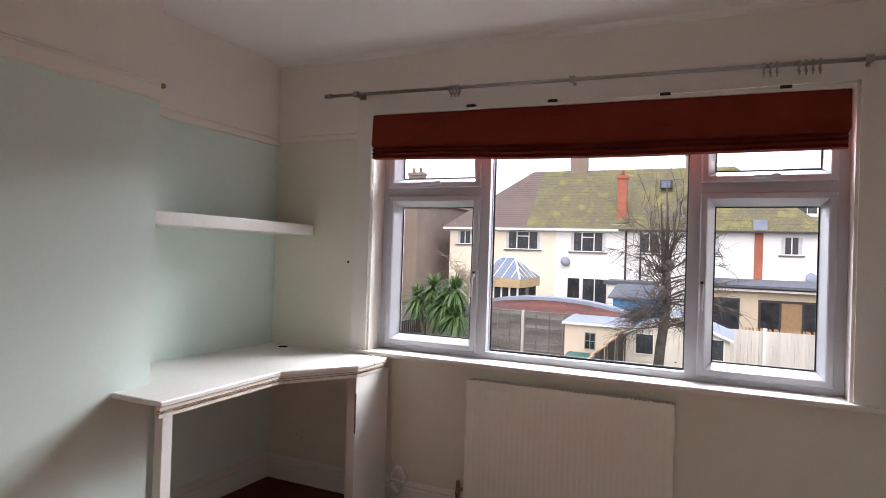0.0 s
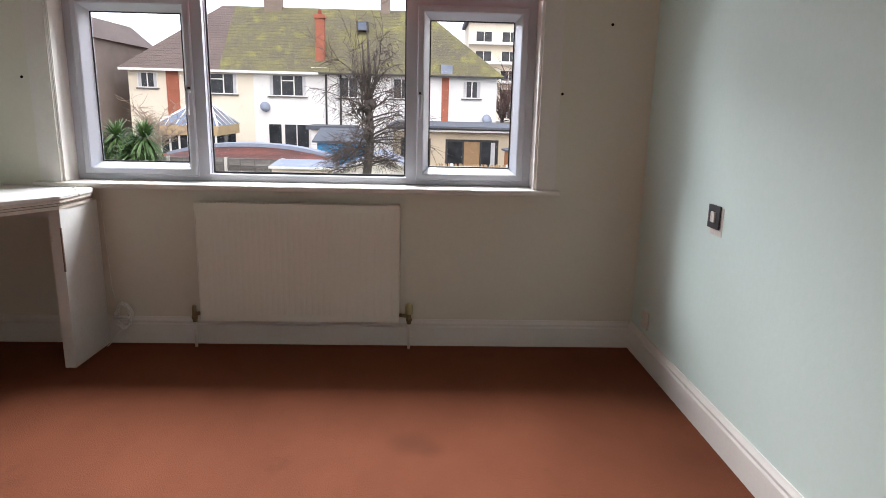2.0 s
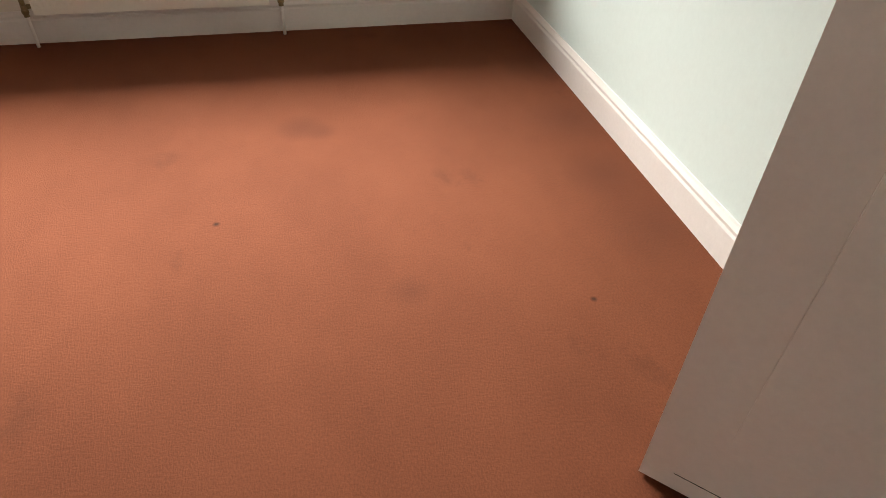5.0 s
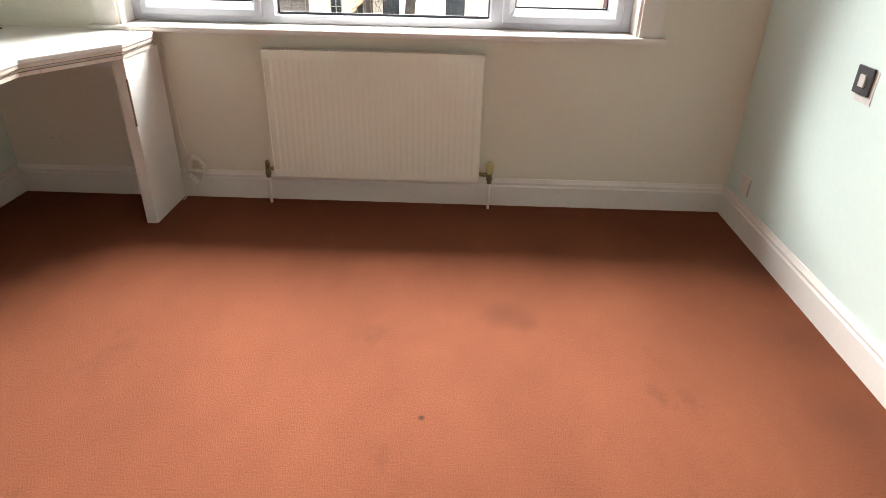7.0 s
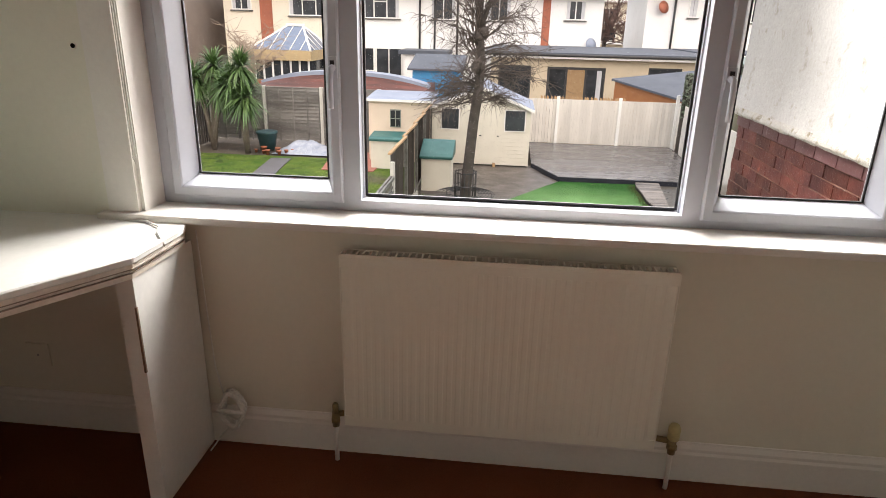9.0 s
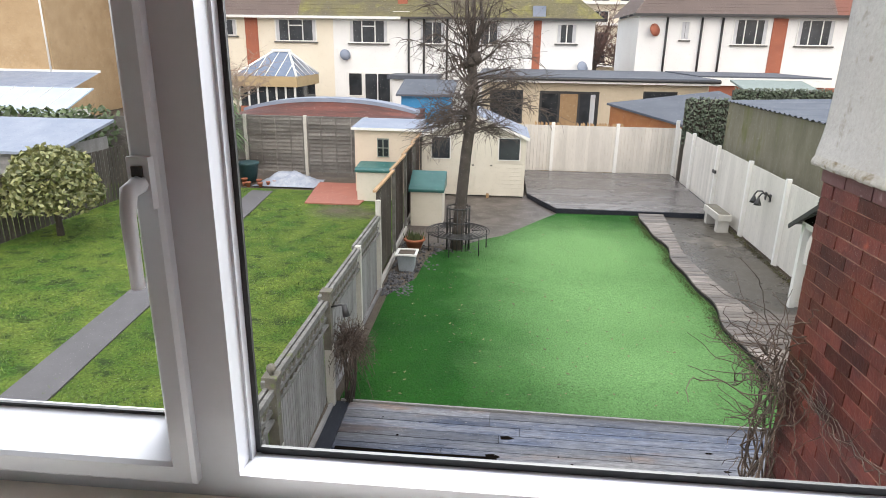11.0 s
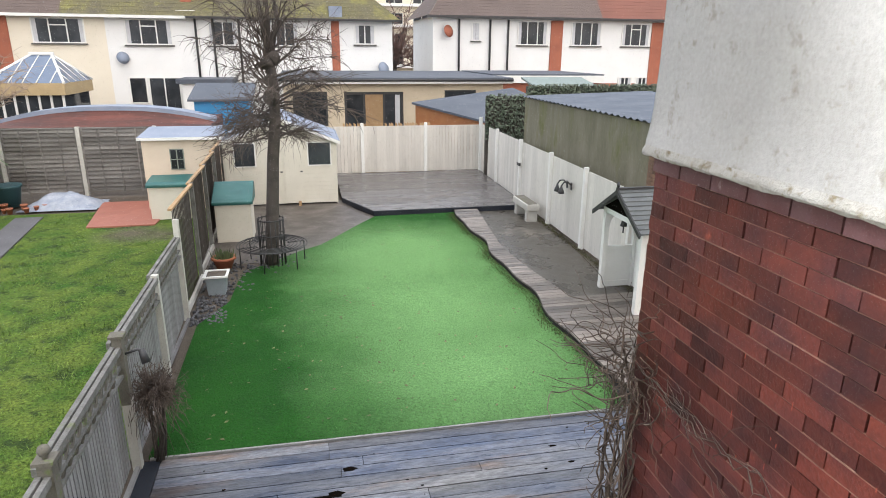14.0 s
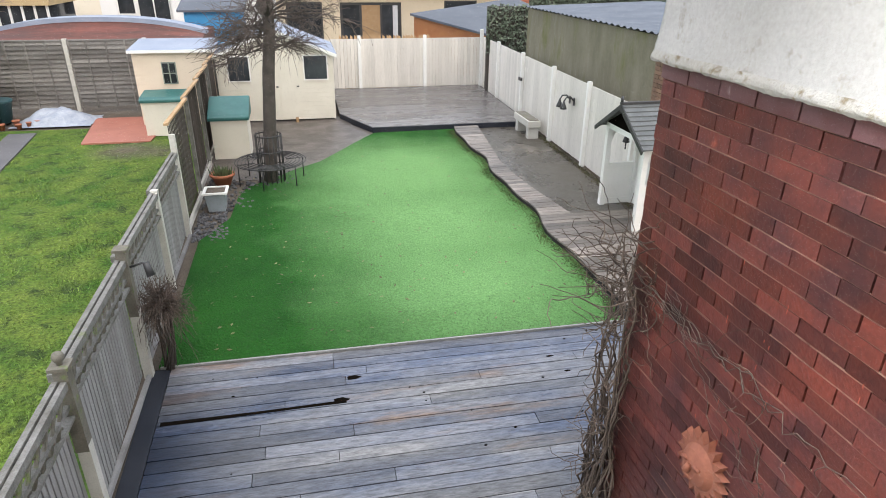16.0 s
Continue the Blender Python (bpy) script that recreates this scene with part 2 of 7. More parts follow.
PR = 2.04                                                              # picture rail height
bm = B()
bx(bm, XA - 0.3, OX0, WY, WY + 0.26, -2.76, PR)
bx(bm, OX1, WX + 0.3, WY, WY + 0.26, -2.76, PR)
bx(bm, OX0, OX1, WY, WY + 0.26, -2.76, OZ0)
tagged(part("wall_north", bm, CREAM), "cream painted plaster window wall with small nail holes", "wall", kind="structure")
bm = B()
bx(bm, XA - 0.3, OX0, WY, WY + 0.26, PR, CEIL)
bx(bm, OX1, WX + 0.3, WY, WY + 0.26, PR, CEIL)
bx(bm, OX0, OX1, WY, WY + 0.26, OZ1, CEIL)
tagged(part("wall_north_frieze", bm, UPPER), "off-white frieze above the picture rail", "wall", kind="structure")
bm = B()
bx(bm, WX, WX + 0.3, -0.02, WY, 0, CEIL)
bx(bm, WX, WX + 0.3, BACKY, -0.86, 0, CEIL)
bx(bm, WX, WX + 0.3, -0.86, -0.02, 2.03, CEIL)
tagged(part("wall_east", bm, GREEN), "pale green painted side wall", "wall", kind="structure")
tagged(part("hall_wall", box(WX + 0.9, WX + 1.0, -1.2, 0.4, 0, CEIL), UPPER), "off-white wall of the landing outside", "wall", kind="structure")
tagged(part("hall_floor", box(WX + 0.3, WX + 1.0, -1.2, 0.4, -0.06, -0.001), CARPET), "terracotta carpet of the landing", "carpet", kind="structure")
tagged(part("hall_ceiling", box(WX + 0.3, WX + 1.0, -1.2, 0.4, CEIL, CEIL + 0.1), CEILING), "landing ceiling", "ceiling", kind="structure")
bm = B()
bx(bm, WX + 0.3, WX + 1.0, -1.3, -1.2, 0, CEIL)
bx(bm, WX + 0.3, WX + 1.0, 0.4, 0.5, 0, CEIL)
tagged(part("hall_end_walls", bm, UPPER), "off-white end walls of the landing", "wall", kind="structure")
# unseen back wall, kept white to bounce more light into the room
tagged(part("wall_south", box(XA - 0.3, WX + 0.3, BACKY - 0.2, BACKY, 0, CEIL), CEILING), "off-white painted back wall", "wall", kind="structure")
tagged(part("wall_west", box(XA - 0.25, XA, YB, WY, 0, PR), GREEN), "pale green back wall of the alcove", "wall", kind="structure")
tagged(part("wall_west_frieze", box(XA - 0.25, XA, YB, WY, PR, CEIL), UPPER), "off-white frieze above the alcove", "wall", kind="structure")
tagged(part("chimney_breast", box(XA - 0.25, XB, BACKY, YB, 0, PR - 0.02, 0.006), GREEN), "pale green plastered chimney breast", "wall", kind="structure")
tagged(part("chimney_breast_frieze", box(XA - 0.25, XB, BACKY, YB, PR - 0.02, CEIL, 0.006), UPPER), "off-white upper part of the chimney breast", "wall", kind="structure")


def moulded(y_face, h, t, z=0.0):
    """Section of a moulded board that stands proud of a face by t."""
    return [(0, z), (-t, z), (-t, z + h * 0.72), (-t * 0.75, z + h * 0.78), (-t * 0.8, z + h * 0.86), (-t * 0.4, z + h * 0.95), (-t * 0.25, z + h), (0, z + h)]


def board_y(name, face, p0, p1, h, t, z, material, label):
    """A moulded board on a wall whose face looks along -y."""
    bm = along(B(), [(face + a, zz) for a, zz in moulded(0, h, t, z)], p0, p1, "x")
    return tagged(part(name, bm, material), label, "trim", kind="structure")


def board_x(name, face, sign, p0, p1, h, t, z, material, label):
    """The same on a wall whose face looks along x (sign -1: towards -x)."""
    bm = along(B(), [(face - sign * -1 * -a if sign < 0 else face - a, zz) for a, zz in moulded(0, h, t, z)], p0, p1, "y")
    return tagged(part(name, bm, material), label, "trim", kind="structure")


board_y("baseboard_north", WY, XA, WX - 0.018, 0.14, 0.018, 0.0, GLOSS, "white moulded skirting board under the window")
board_x("baseboard_east", WX, -1, 0.06, WY, 0.14, 0.018, 0.0, GLOSS, "white moulded skirting board along the side wall")
bm = along(B(), [(XA - a, zz) for a, zz in moulded(0, 0.14, 0.018)], YB, WY - 0.018, "y")
tagged(part("baseboard_alcove", bm, GLOSS), "white skirting board in the alcove", "trim", kind="structure")
board_y("picture_rail_north_1", WY, XA, -1.86, 0.035, 0.012, PR - 0.02, UPPER, "thin painted picture rail")
board_y("picture_rail_north_2", WY, 0.645, WX, 0.035, 0.012, PR - 0.02, UPPER, "thin painted picture rail")
bm = along(B(), [(XA - a, zz) for a, zz in moulded(0, 0.045, 0.02, PR - 0.04)], YB, WY, "y")
tagged(part("picture_rail_alcove", bm, UPPER), "painted picture rail in the alcove", "trim", kind="structure")
bm = along(B(), [(XB - a, zz) for a, zz in moulded(0, 0.075, 0.022, PR - 0.075)], BACKY, YB + 0.012, "y")
tagged(part("picture_rail_breast", bm, UPPER), "deep painted picture rail on the chimney breast", "trim", kind="structure")
bm = along(B(), [(WY, CEIL), (WY - 0.03, CEIL), (WY - 0.022, CEIL - 0.02), (WY, CEIL - 0.03)], XA, WX, "x")
tagged(part("cornice", bm, CEILING), "narrow plaster cornice", "trim", kind="structure")

# window lining, architrave and sill
bm = B()
bx(bm, OX0, OX0 + 0.02, WY - 0.005, 3.16, OZ0, OZ1)
bx(bm, OX1 - 0.02, OX1, WY - 0.005, 3.16, OZ0, OZ1)
bx(bm, OX0, OX1, WY - 0.005, 3.16, OZ1 - 0.02, OZ1)
tagged(part("window_lining", soft(bm, 0.003), GLOSS), "white painted window lining", "trim", kind="structure")
bm = B()
bx(bm, OX0 - 0.09, OX0 + 0.008, WY - 0.02, WY, OZ0, OZ1 - 0.008)
bx(bm, OX1 - 0.008, OX1 + 0.085, WY - 0.02, WY, OZ0, OZ1 - 0.008)
bx(bm, OX0 - 0.09, OX1 + 0.085, WY - 0.02, WY, OZ1 - 0.008, OZ1 + 0.085)
tagged(part("window_architrave", soft(bm, 0.005), GLOSS), "white painted architrave round the window", "trim", kind="structure")
bm = soft(prism(B(), [(OX0 - 0.12, WY - 0.045), (OX1 + 0.11, WY - 0.045), (OX1 + 0.11, WY), (OX1, WY), (OX1, 3.17), (OX0, 3.17), (OX0, WY), (OX0 - 0.12, WY)], OZ0, OZ0 + 0.026), 0.008, 2)
tagged(part("window_sill", bm, GLOSS), "white gloss window sill with a rounded front edge", "sill", kind="structure")

# the window itself
FZ0, FZ1, FY0, FY1, GY = OZ0 + 0.026, OZ1 - 0.02, 3.155, 3.225, 3.215
win = thing("window_1", "white plastic three-part window with side casements and top lights", "window", (-0.6, 3.19, FZ0), kind="structure")
fx0, fx1 = OX0 + 0.02, OX1 - 0.02
ML0, ML1, MR0, MR1 = -1.150, -1.092, -0.098, -0.042
TZ0, TZ1 = 1.695, 1.752


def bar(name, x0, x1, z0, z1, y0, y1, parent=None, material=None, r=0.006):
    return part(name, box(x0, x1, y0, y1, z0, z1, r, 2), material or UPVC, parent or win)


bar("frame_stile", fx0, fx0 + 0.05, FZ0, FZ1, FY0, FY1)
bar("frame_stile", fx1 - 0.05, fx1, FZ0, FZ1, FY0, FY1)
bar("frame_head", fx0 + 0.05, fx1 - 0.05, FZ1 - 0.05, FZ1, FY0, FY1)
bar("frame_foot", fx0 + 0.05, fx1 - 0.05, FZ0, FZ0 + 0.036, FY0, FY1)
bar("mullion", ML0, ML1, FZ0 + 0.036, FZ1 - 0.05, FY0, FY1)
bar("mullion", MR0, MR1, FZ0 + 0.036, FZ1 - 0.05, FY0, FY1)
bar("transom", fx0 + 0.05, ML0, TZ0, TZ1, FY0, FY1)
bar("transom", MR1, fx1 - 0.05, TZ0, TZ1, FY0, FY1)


def pane(x0, x1, z0, z1, parent, t=0.004):
    g = part("pane", box(x0, x1, GY - 0.002, GY + 0.002, z0, z1), GLASS, parent)
    g.visible_shadow = False
    bm = B()
    for a in ((x0 - 0.002, x0 + t, z0, z1), (x1 - t, x1 + 0.002, z0, z1), (x0 + t, x1 - t, z0 - 0.002, z0 + t), (x0 + t, x1 - t, z1 - t, z1 + 0.002)):
        bx(bm, a[0], a[1], GY - 0.009, GY - 0.003, a[2], a[3])
    part("gasket", bm, BLACK, parent)


def casement(x0, x1, z0, z1, w, handle):
    """An opening light: a mitred frame whose inner edge slopes to the glass, its pane, and a handle on one side or below."""
    bm = B()
    y0, y1 = FY0 - 0.018, FY1 - 0.004
    ring = [(0.0, y1), (0.0, y0 + 0.005), (0.005, y0), (w * 0.46, y0), (w * 0.54, y0 + 0.005), (w - 0.002, GY - 0.010), (w, GY - 0.004), (w, y1)]
    loops = [[bm.verts.new((cx + sx * d, y, cz + sz * d)) for d, y in ring] for cx, cz, sx, sz in ((x0, z0, 1, 1), (x1, z0, -1, 1), (x1, z1, -1, -1), (x0, z1, 1, -1))]
    for k in range(4):
        a, b = loops[k], loops[(k + 1) % 4]
        for q in range(len(ring)):
            bm.faces.new((a[q], b[q], b[(q + 1) % len(ring)], a[(q + 1) % len(ring)]))
    bmesh.ops.recalc_face_normals(bm, faces=bm.faces)
    fr = part("casement", bm, UPVC, win)
    pane(x0 + w, x1 - w, z0 + w, z1 - w, fr)
    if handle == "below":
        c = (x0 + x1) / 2
        bm = box(c - 0.055, c + 0.045, y0 - 0.02, y0 - 0.006, z0 + 0.018, z0 + 0.030, 0.004)
        bx(bm, c + 0.02, c + 0.05, y0 - 0.012, y0, z0 + 0.014, z0 + 0.036)
        h = part("handle", bm, UPVC, fr)
        part("lock_button", box(c + 0.028, c + 0.038, y0 - 0.016, y0 - 0.010, z0 + 0.019, z0 + 0.029, 0.002), BLACK, fr)
    else:
        c = x1 - w * 0.25 if handle == "right" else x0 + w * 0.25
        zc = 1.27
        bm = box(c - 0.013, c + 0.013, y0 - 0.012, y0, zc - 0.03, zc + 0.03, 0.004)
        tube(bm, [(c, y0 - 0.01, zc), (c, y0 - 0.035, zc - 0.005), (c, y0 - 0.042, zc - 0.03), (c, y0 - 0.042, zc - 0.115)], 0.011, 0.008, 8)
        part("handle", bm, UPVC, fr)
        part("lock_button", box(c - 0.006, c + 0.006, y0 - 0.016, y0 - 0.010, zc + 0.008, zc + 0.02, 0.002), BLACK, fr)


casement(fx0 + 0.042, ML0 + 0.004, FZ0 + 0.028, TZ0 + 0.006, 0.062, "right")
casement(MR1 - 0.004, fx1 - 0.042, FZ0 + 0.028, TZ0 + 0.006, 0.062, "left")
casement(fx0 + 0.042, ML0 + 0.004, TZ1 - 0.006, FZ1 - 0.04, 0.058, "below")
casement(MR1 - 0.004, fx1 - 0.042, TZ1 - 0.006, FZ1 - 0.04, 0.058, "below")
mid = part("fixed_light_beads", soft((lambda b: (bx(b, ML1, ML1 + 0.004, 3.19, 3.222, FZ0 + 0.036, FZ1 - 0.05), bx(b, MR0 - 0.004, MR0, 3.19, 3.222, FZ0 + 0.036, FZ1 - 0.05), b)[2])(B()), 0.001), UPVC, win)
pane(ML1 + 0.002, MR0 - 0.002, FZ0 + 0.038, FZ1 - 0.05, mid, 0.009)

# roman blind
blind = thing("roman_blind", "raised rust-red fabric roman blind", "blind", (-0.6, 3.0, 1.88))
BX0, BX1 = -1.735, 0.515
bm = B()
rings = []
NB = 46
prof = [(3.010, 2.125), (2.985, 2.122), (2.978, 2.07), (2.980, 2.0), (2.972, 1.962), (2.962, 1.945), (2.984, 1.938), (2.960, 1.925), (2.984, 1.918), (2.958, 1.905), (2.980, 1.897), (2.962, 1.882), (3.000, 1.878), (3.012, 1.92)]
for i in range(NB + 1):
    u = i / NB
    x = BX0 + (BX1 - BX0) * u
    sag = -0.012 * math.sin(math.pi * u) + 0.002 * math.sin(9 * u)
    k = 1 + 0.12 * math.sin(17 * u + 1) * 0.3
    rings.append([bm.verts.new((x + (0.01 if z < 1.95 else 0) * (0.5 - u) * 2, y + 0.003 * math.sin(23 * u + z * 40), z + 0.012 - 0.036 * u + sag * (2.125 - z) / 0.24)) for y, z in prof])
for a, b in zip(rings, rings[1:]):
    for k in range(len(prof)):
        bm.faces.new((a[k], b[k], b[(k + 1) % len(prof)], a[(k + 1) % len(prof)]))
bm.faces.new(rings[0])
bm.faces.new(rings[-1][::-1])
bmesh.ops.recalc_face_normals(bm, faces=bm.faces)
part("fabric", bm, FABRIC, blind)
bm = box(BX0, BX1, 2.985, 3.018, 2.125, 2.140, 0.003)
for vv in bm.verts:
    vv.co.z += 0.012 - 0.036 * (vv.co.x - BX0) / (BX1 - BX0)
part("headrail", bm, GLOSS, blind)
for x in (-1.15, -0.72, -0.2, 0.28):
    zb = 2.150 - 0.036 * (x - BX0) / (BX1 - BX0)
    part("bracket", box(x - 0.022, x + 0.022, 2.976, 3.02, zb, zb + 0.012, 0.002), BLACK, blind)
bm = B()
for x in (-1.757, -1.749):
    tube(bm, [(x, 3.02, 2.12), (x, 3.022, 1.5), (x + 0.002, 3.02, 1.0)], 0.0022, n=5)
tube(bm, [(-1.757, 3.02, 1.0), (-1.752, 3.02, 0.985), (-1.747, 3.02, 1.0)], 0.0022, n=5)
part("cord", bm, CABLE, blind, "white looped blind cord")

# curtain pole
pole = thing("curtain_pole", "thin steel curtain pole with a few loose rings", "curtain pole", (-0.6, 2.97, 2.25))
PY, PZ = 2.965, 2.258
part("pole", tube(B(), [(-2.02, PY, PZ), (0.76, PY, PZ - 0.055)], 0.0095, n=10), STEEL, pole)
for x, PZx in ((-2.03, PZ), (0.765, PZ - 0.055)):
    part("finial", tube(B(), [(x - 0.018, PY, PZx), (x + 0.022, PY, PZx)], 0.0125, n=10), STEEL, pole)
PZ0 = PZ
for x in (-1.84, -0.62, 0.57):
    PZ = PZ0 - 0.055 * (x + 2.02) / 2.78
    bm = tube(B(), [(x, PY, PZ), (x, WY - 0.03, PZ - 0.006), (x, WY, PZ - 0.012)], 0.009, n=8)
    bx(bm, x - 0.018, x + 0.018, WY - 0.012, WY, PZ - 0.04, PZ + 0.016)
    bx(bm, x - 0.014, x + 0.014, PY - 0.012, PY + 0.012, PZ - 0.013, PZ + 0.015)
    part("bracket", bm, STEEL, pole)
for x in (-1.255, -1.235, -1.215, 0.195, 0.22, 0.245, 0.325, 0.35, 0.375, 0.40):
    PZ = PZ0 - 0.055 * (x + 2.02) / 2.78
    bm = B()
    ring = [(x + 0.003 * math.sin(a * 3), PY + 0.023 * math.cos(a), PZ - 0.011 + 0.023 * math.sin(a)) for a in (2 * math.pi * k / 14 for k in range(15))]
    tube(bm, ring, 0.0042, n=6)
    tube(bm, [(x, PY, PZ - 0.034), (x, PY, PZ - 0.048)], 0.004, n=5)
    part("ring", bm, STEEL, pole)

# radiator
rad = thing("radiator", "cream enamelled panel radiator with a brass valve", "radiator", (-0.62, 3.0, 0.0))
RX0, RX1, RZ0, RZ1, RY0 = -1.122, -0.122, 0.14, 0.742, 2.976
bm = B()
ribs = 33
outline = [(RX0 + 0.004, RY0 + 0.006), (RX0 + 0.03, RY0)]
step = (RX1 - RX0 - 0.06) / ribs
for k in range(ribs):
    c = RX0 + 0.03 + step * (k + 0.5)
    outline += [(c - step * 0.28, RY0), (c - step * 0.16, RY0 + 0.0008), (c + step * 0.16, RY0 + 0.0008), (c + step * 0.28, RY0)]
outline += [(RX1 - 0.03, RY0), (RX1 - 0.004, RY0 + 0.006), (RX1 - 0.004, RY0 + 0.014), (RX0 + 0.004, RY0 + 0.014)]
prism(bm, outline, RZ0 + 0.035, RZ1 - 0.04)
part("front_panel", bm, RADIATOR, rad)
for z0, z1 in ((RZ0, RZ0 + 0.036), (RZ1 - 0.041, RZ1 - 0.012)):
    part("panel_rail", box(RX0 + 0.002, RX1 - 0.002, RY0 + 0.001, RY0 + 0.016, z0, z1, 0.005, 2), RADIATOR, rad)
for x in (RX0, RX1 - 0.004):
    part("end_panel", box(x, x + 0.004, RY0 + 0.002, WY - 0.012, RZ0 + 0.02, RZ1 - 0.004, 0.0015), RADIATOR, rad)
bm = B()
bx(bm, RX0 + 0.004, RX1 - 0.004, RY0 + 0.002, RY0 + 0.006, RZ1 - 0.012, RZ1)
bx(bm, RX0 + 0.004, RX1 - 0.004, WY - 0.018, WY - 0.012, RZ1 - 0.012, RZ1)
for k in range(50):
    x = RX0 + 0.012 + (RX1 - RX0 - 0.024) * k / 49
    bx(bm, x - 0.003, x + 0.003, RY0 + 0.006, WY - 0.018, RZ1 - 0.010, RZ1 - 0.002)
part("top_grille", bm, RADIATOR, rad)
# near-black block: the shade behind the front panel is put into its colour
part("back_fins", box(RX0 + 0.03, RX1 - 0.03, RY0 + 0.016, WY - 0.02, RZ0 + 0.04, RZ1 - 0.05), DARKHOLE, rad)
for x, brass in ((-1.151, False), (-0.071, True)):
    part("pipe", tube(B(), [(x, 2.978, 0), (x, 2.978, 0.15)], 0.0075, n=10), GLOSS, rad)
    bm = tube(B(), [(x, 2.978, 0.135), (x, 2.978, 0.185)], 0.012, n=10)
    tube(bm, [(x, 2.99, 0.172), (x + (0.03 if not brass else -0.05), 2.995, 0.175)], 0.010, n=8)
    tube(bm, [(x, 2.978, 0.15), (x, 2.978, 0.166)], 0.016, n=6)
    v = part("valve", bm, BRASS, rad, "tarnished brass valve")
    if brass:
        part("thermostat_head", lathe(B(), (x, 2.978, 0.185), [(0.013, 0), (0.019, 0.006), (0.019, 0.045), (0.014, 0.055), (0.006, 0.058)], 14), mat("aged_cream_plastic", (0.55, 0.47, 0.22), None, 30, 0.5, 0.05), v)
    else:
        part("lockshield_cap", lathe(B(), (x, 2.978, 0.185), [(0.011, 0), (0.011, 0.028), (0.007, 0.036)], 10), BRASS, v)

# built-in desk in the alcove
desk = thing("alcove_desk", "built-in worn white painted desk with a moulded front edge", "desk", (-2.0, 2.4, 0.0))
DZ = 0.805
rnd_end = [(-1.595 + 0.012 * 0, 2.70)] + [(-1.64 + 0.05 * math.cos(a) + 0.0, 2.93 + 0.10 * math.sin(a)) for a in (radians(d) for d in (0, 20, 40, 60, 80))]
top = [(XB, 1.655), (-1.765, 1.65), (-1.80, 2.335), (-1.80, 2.35)] + rnd_end + [(-1.66, WY - 0.001), (XA, WY - 0.001), (XA, YB), (XB, YB)]
bm = prism(B(), top, DZ - 0.022, DZ)
part("desktop", soft(bm, 0.004), DESKPAINT, desk)


def inset_line(pts, d):
    return [(x - d, y) for x, y in pts]


front = top[1:-4]
bm = B()
for d, z0, z1 in ((0.004, DZ - 0.034, DZ - 0.022), (0.012, DZ - 0.046, DZ - 0.034), (0.008, DZ - 0.062, DZ - 0.046)):
    for (xa, ya), (xb, yb) in zip(front, front[1:]):
        v = Vector((xb - xa, yb - ya, 0))
        nrm = Vector((-v.y, v.x, 0)).normalized() * 0.022
        bx_pts = [(xa - d, ya), (xb - d, yb), (xb - d + nrm.x, yb + nrm.y), (xa - d + nrm.x, ya + nrm.y)]
        if v.length > 0.002:
            prism(bm, bx_pts, z0, z1)
part("edge_moulding", bm, mat("chipped_edge_paint", (0.74, 0.68, 0.60), (0.66, 0.56, 0.46), 12, 0.45, 0.15, 70, c3=(0.35, 0.27, 0.20), c3scale=14, c3at=0.66), desk)
# thin brown strips draw the dark lines of the edge moulding
bm = B()
for d, z0, z1 in ((0.0022, DZ - 0.036, DZ - 0.0335), (0.0060, DZ - 0.048, DZ - 0.0455)):
    for (xa, ya), (xb, yb) in zip(front, front[1:]):
        v = Vector((xb - xa, yb - ya, 0))
        nrm = Vector((-v.y, v.x, 0)).normalized() * 0.018
        if v.length > 0.002:
            prism(bm, [(xa - d, ya), (xb - d, yb), (xb - d + nrm.x, yb + nrm.y), (xa - d + nrm.x, ya + nrm.y)], z0, z1)
part("worn_edge_line", bm, mat("mottled_brown_line", (0.20, 0.14, 0.10), (0.40, 0.33, 0.27), 18, 0.7, 0.1, 80, grain=0.2), desk, "thin brown lines along the edge moulding")
bm = prism(B(), [(-1.610, 2.6975), (-1.6035, 2.6975), (-1.6035, 2.703), (-1.610, 2.703)], 0.46, 0.66)
part("chipped_edge", bm, BROWNCHIP, desk, "chipped brown edge of the end panel")
part("end_panel", box(-1.655, -1.605, 2.70, WY - 0.019, 0, DZ - 0.06, 0.004), DESKPAINT, desk)
part("front_leg", box(-1.815, -1.775, 1.67, 1.715, 0, DZ - 0.022, 0.003), DESKPAINT, desk)
part("fascia", box(-1.86, -1.66, 2.72, 2.735, DZ - 0.10, DZ - 0.06, 0.002), DESKPAINT, desk)
part("cable_hole", lathe(B(), (-2.28, 2.95, DZ + 0.0005), [(0.028, 0), (0.028, 0.0012), (0.018, 0.0015)], 18), DARKHOLE, desk)

flex = thing("loose_cable", "thin white cable lying over the desk corner", "cable", (-1.7, 2.95, DZ))
part("cable", tube(B(), [(-1.88, 3.03, DZ + 0.004), (-1.80, 3.0, DZ + 0.004), (-1.72, 2.985, DZ + 0.005), (-1.655, 2.94, DZ + 0.005), (-1.625, 2.88, DZ + 0.005), (-1.602, 2.85, DZ + 0.003), (-1.588, 2.845, DZ - 0.02)], 0.0035, n=6), CABLE, flex)

# alcove shelf
shelf = thing("alcove_shelf", "thick white painted shelf with a rounded end", "shelf", (-2.27, 2.4, 1.46))
so = [(XA, YB), (-2.11, YB), (-2.11, 2.90)] + [(-2.17 + 0.06 * math.cos(a), 2.90 + 0.13 * math.sin(a)) for a in (radians(d) for d in (15, 35, 55, 75, 90))] + [(-2.2, WY - 0.002), (XA, WY - 0.002)]
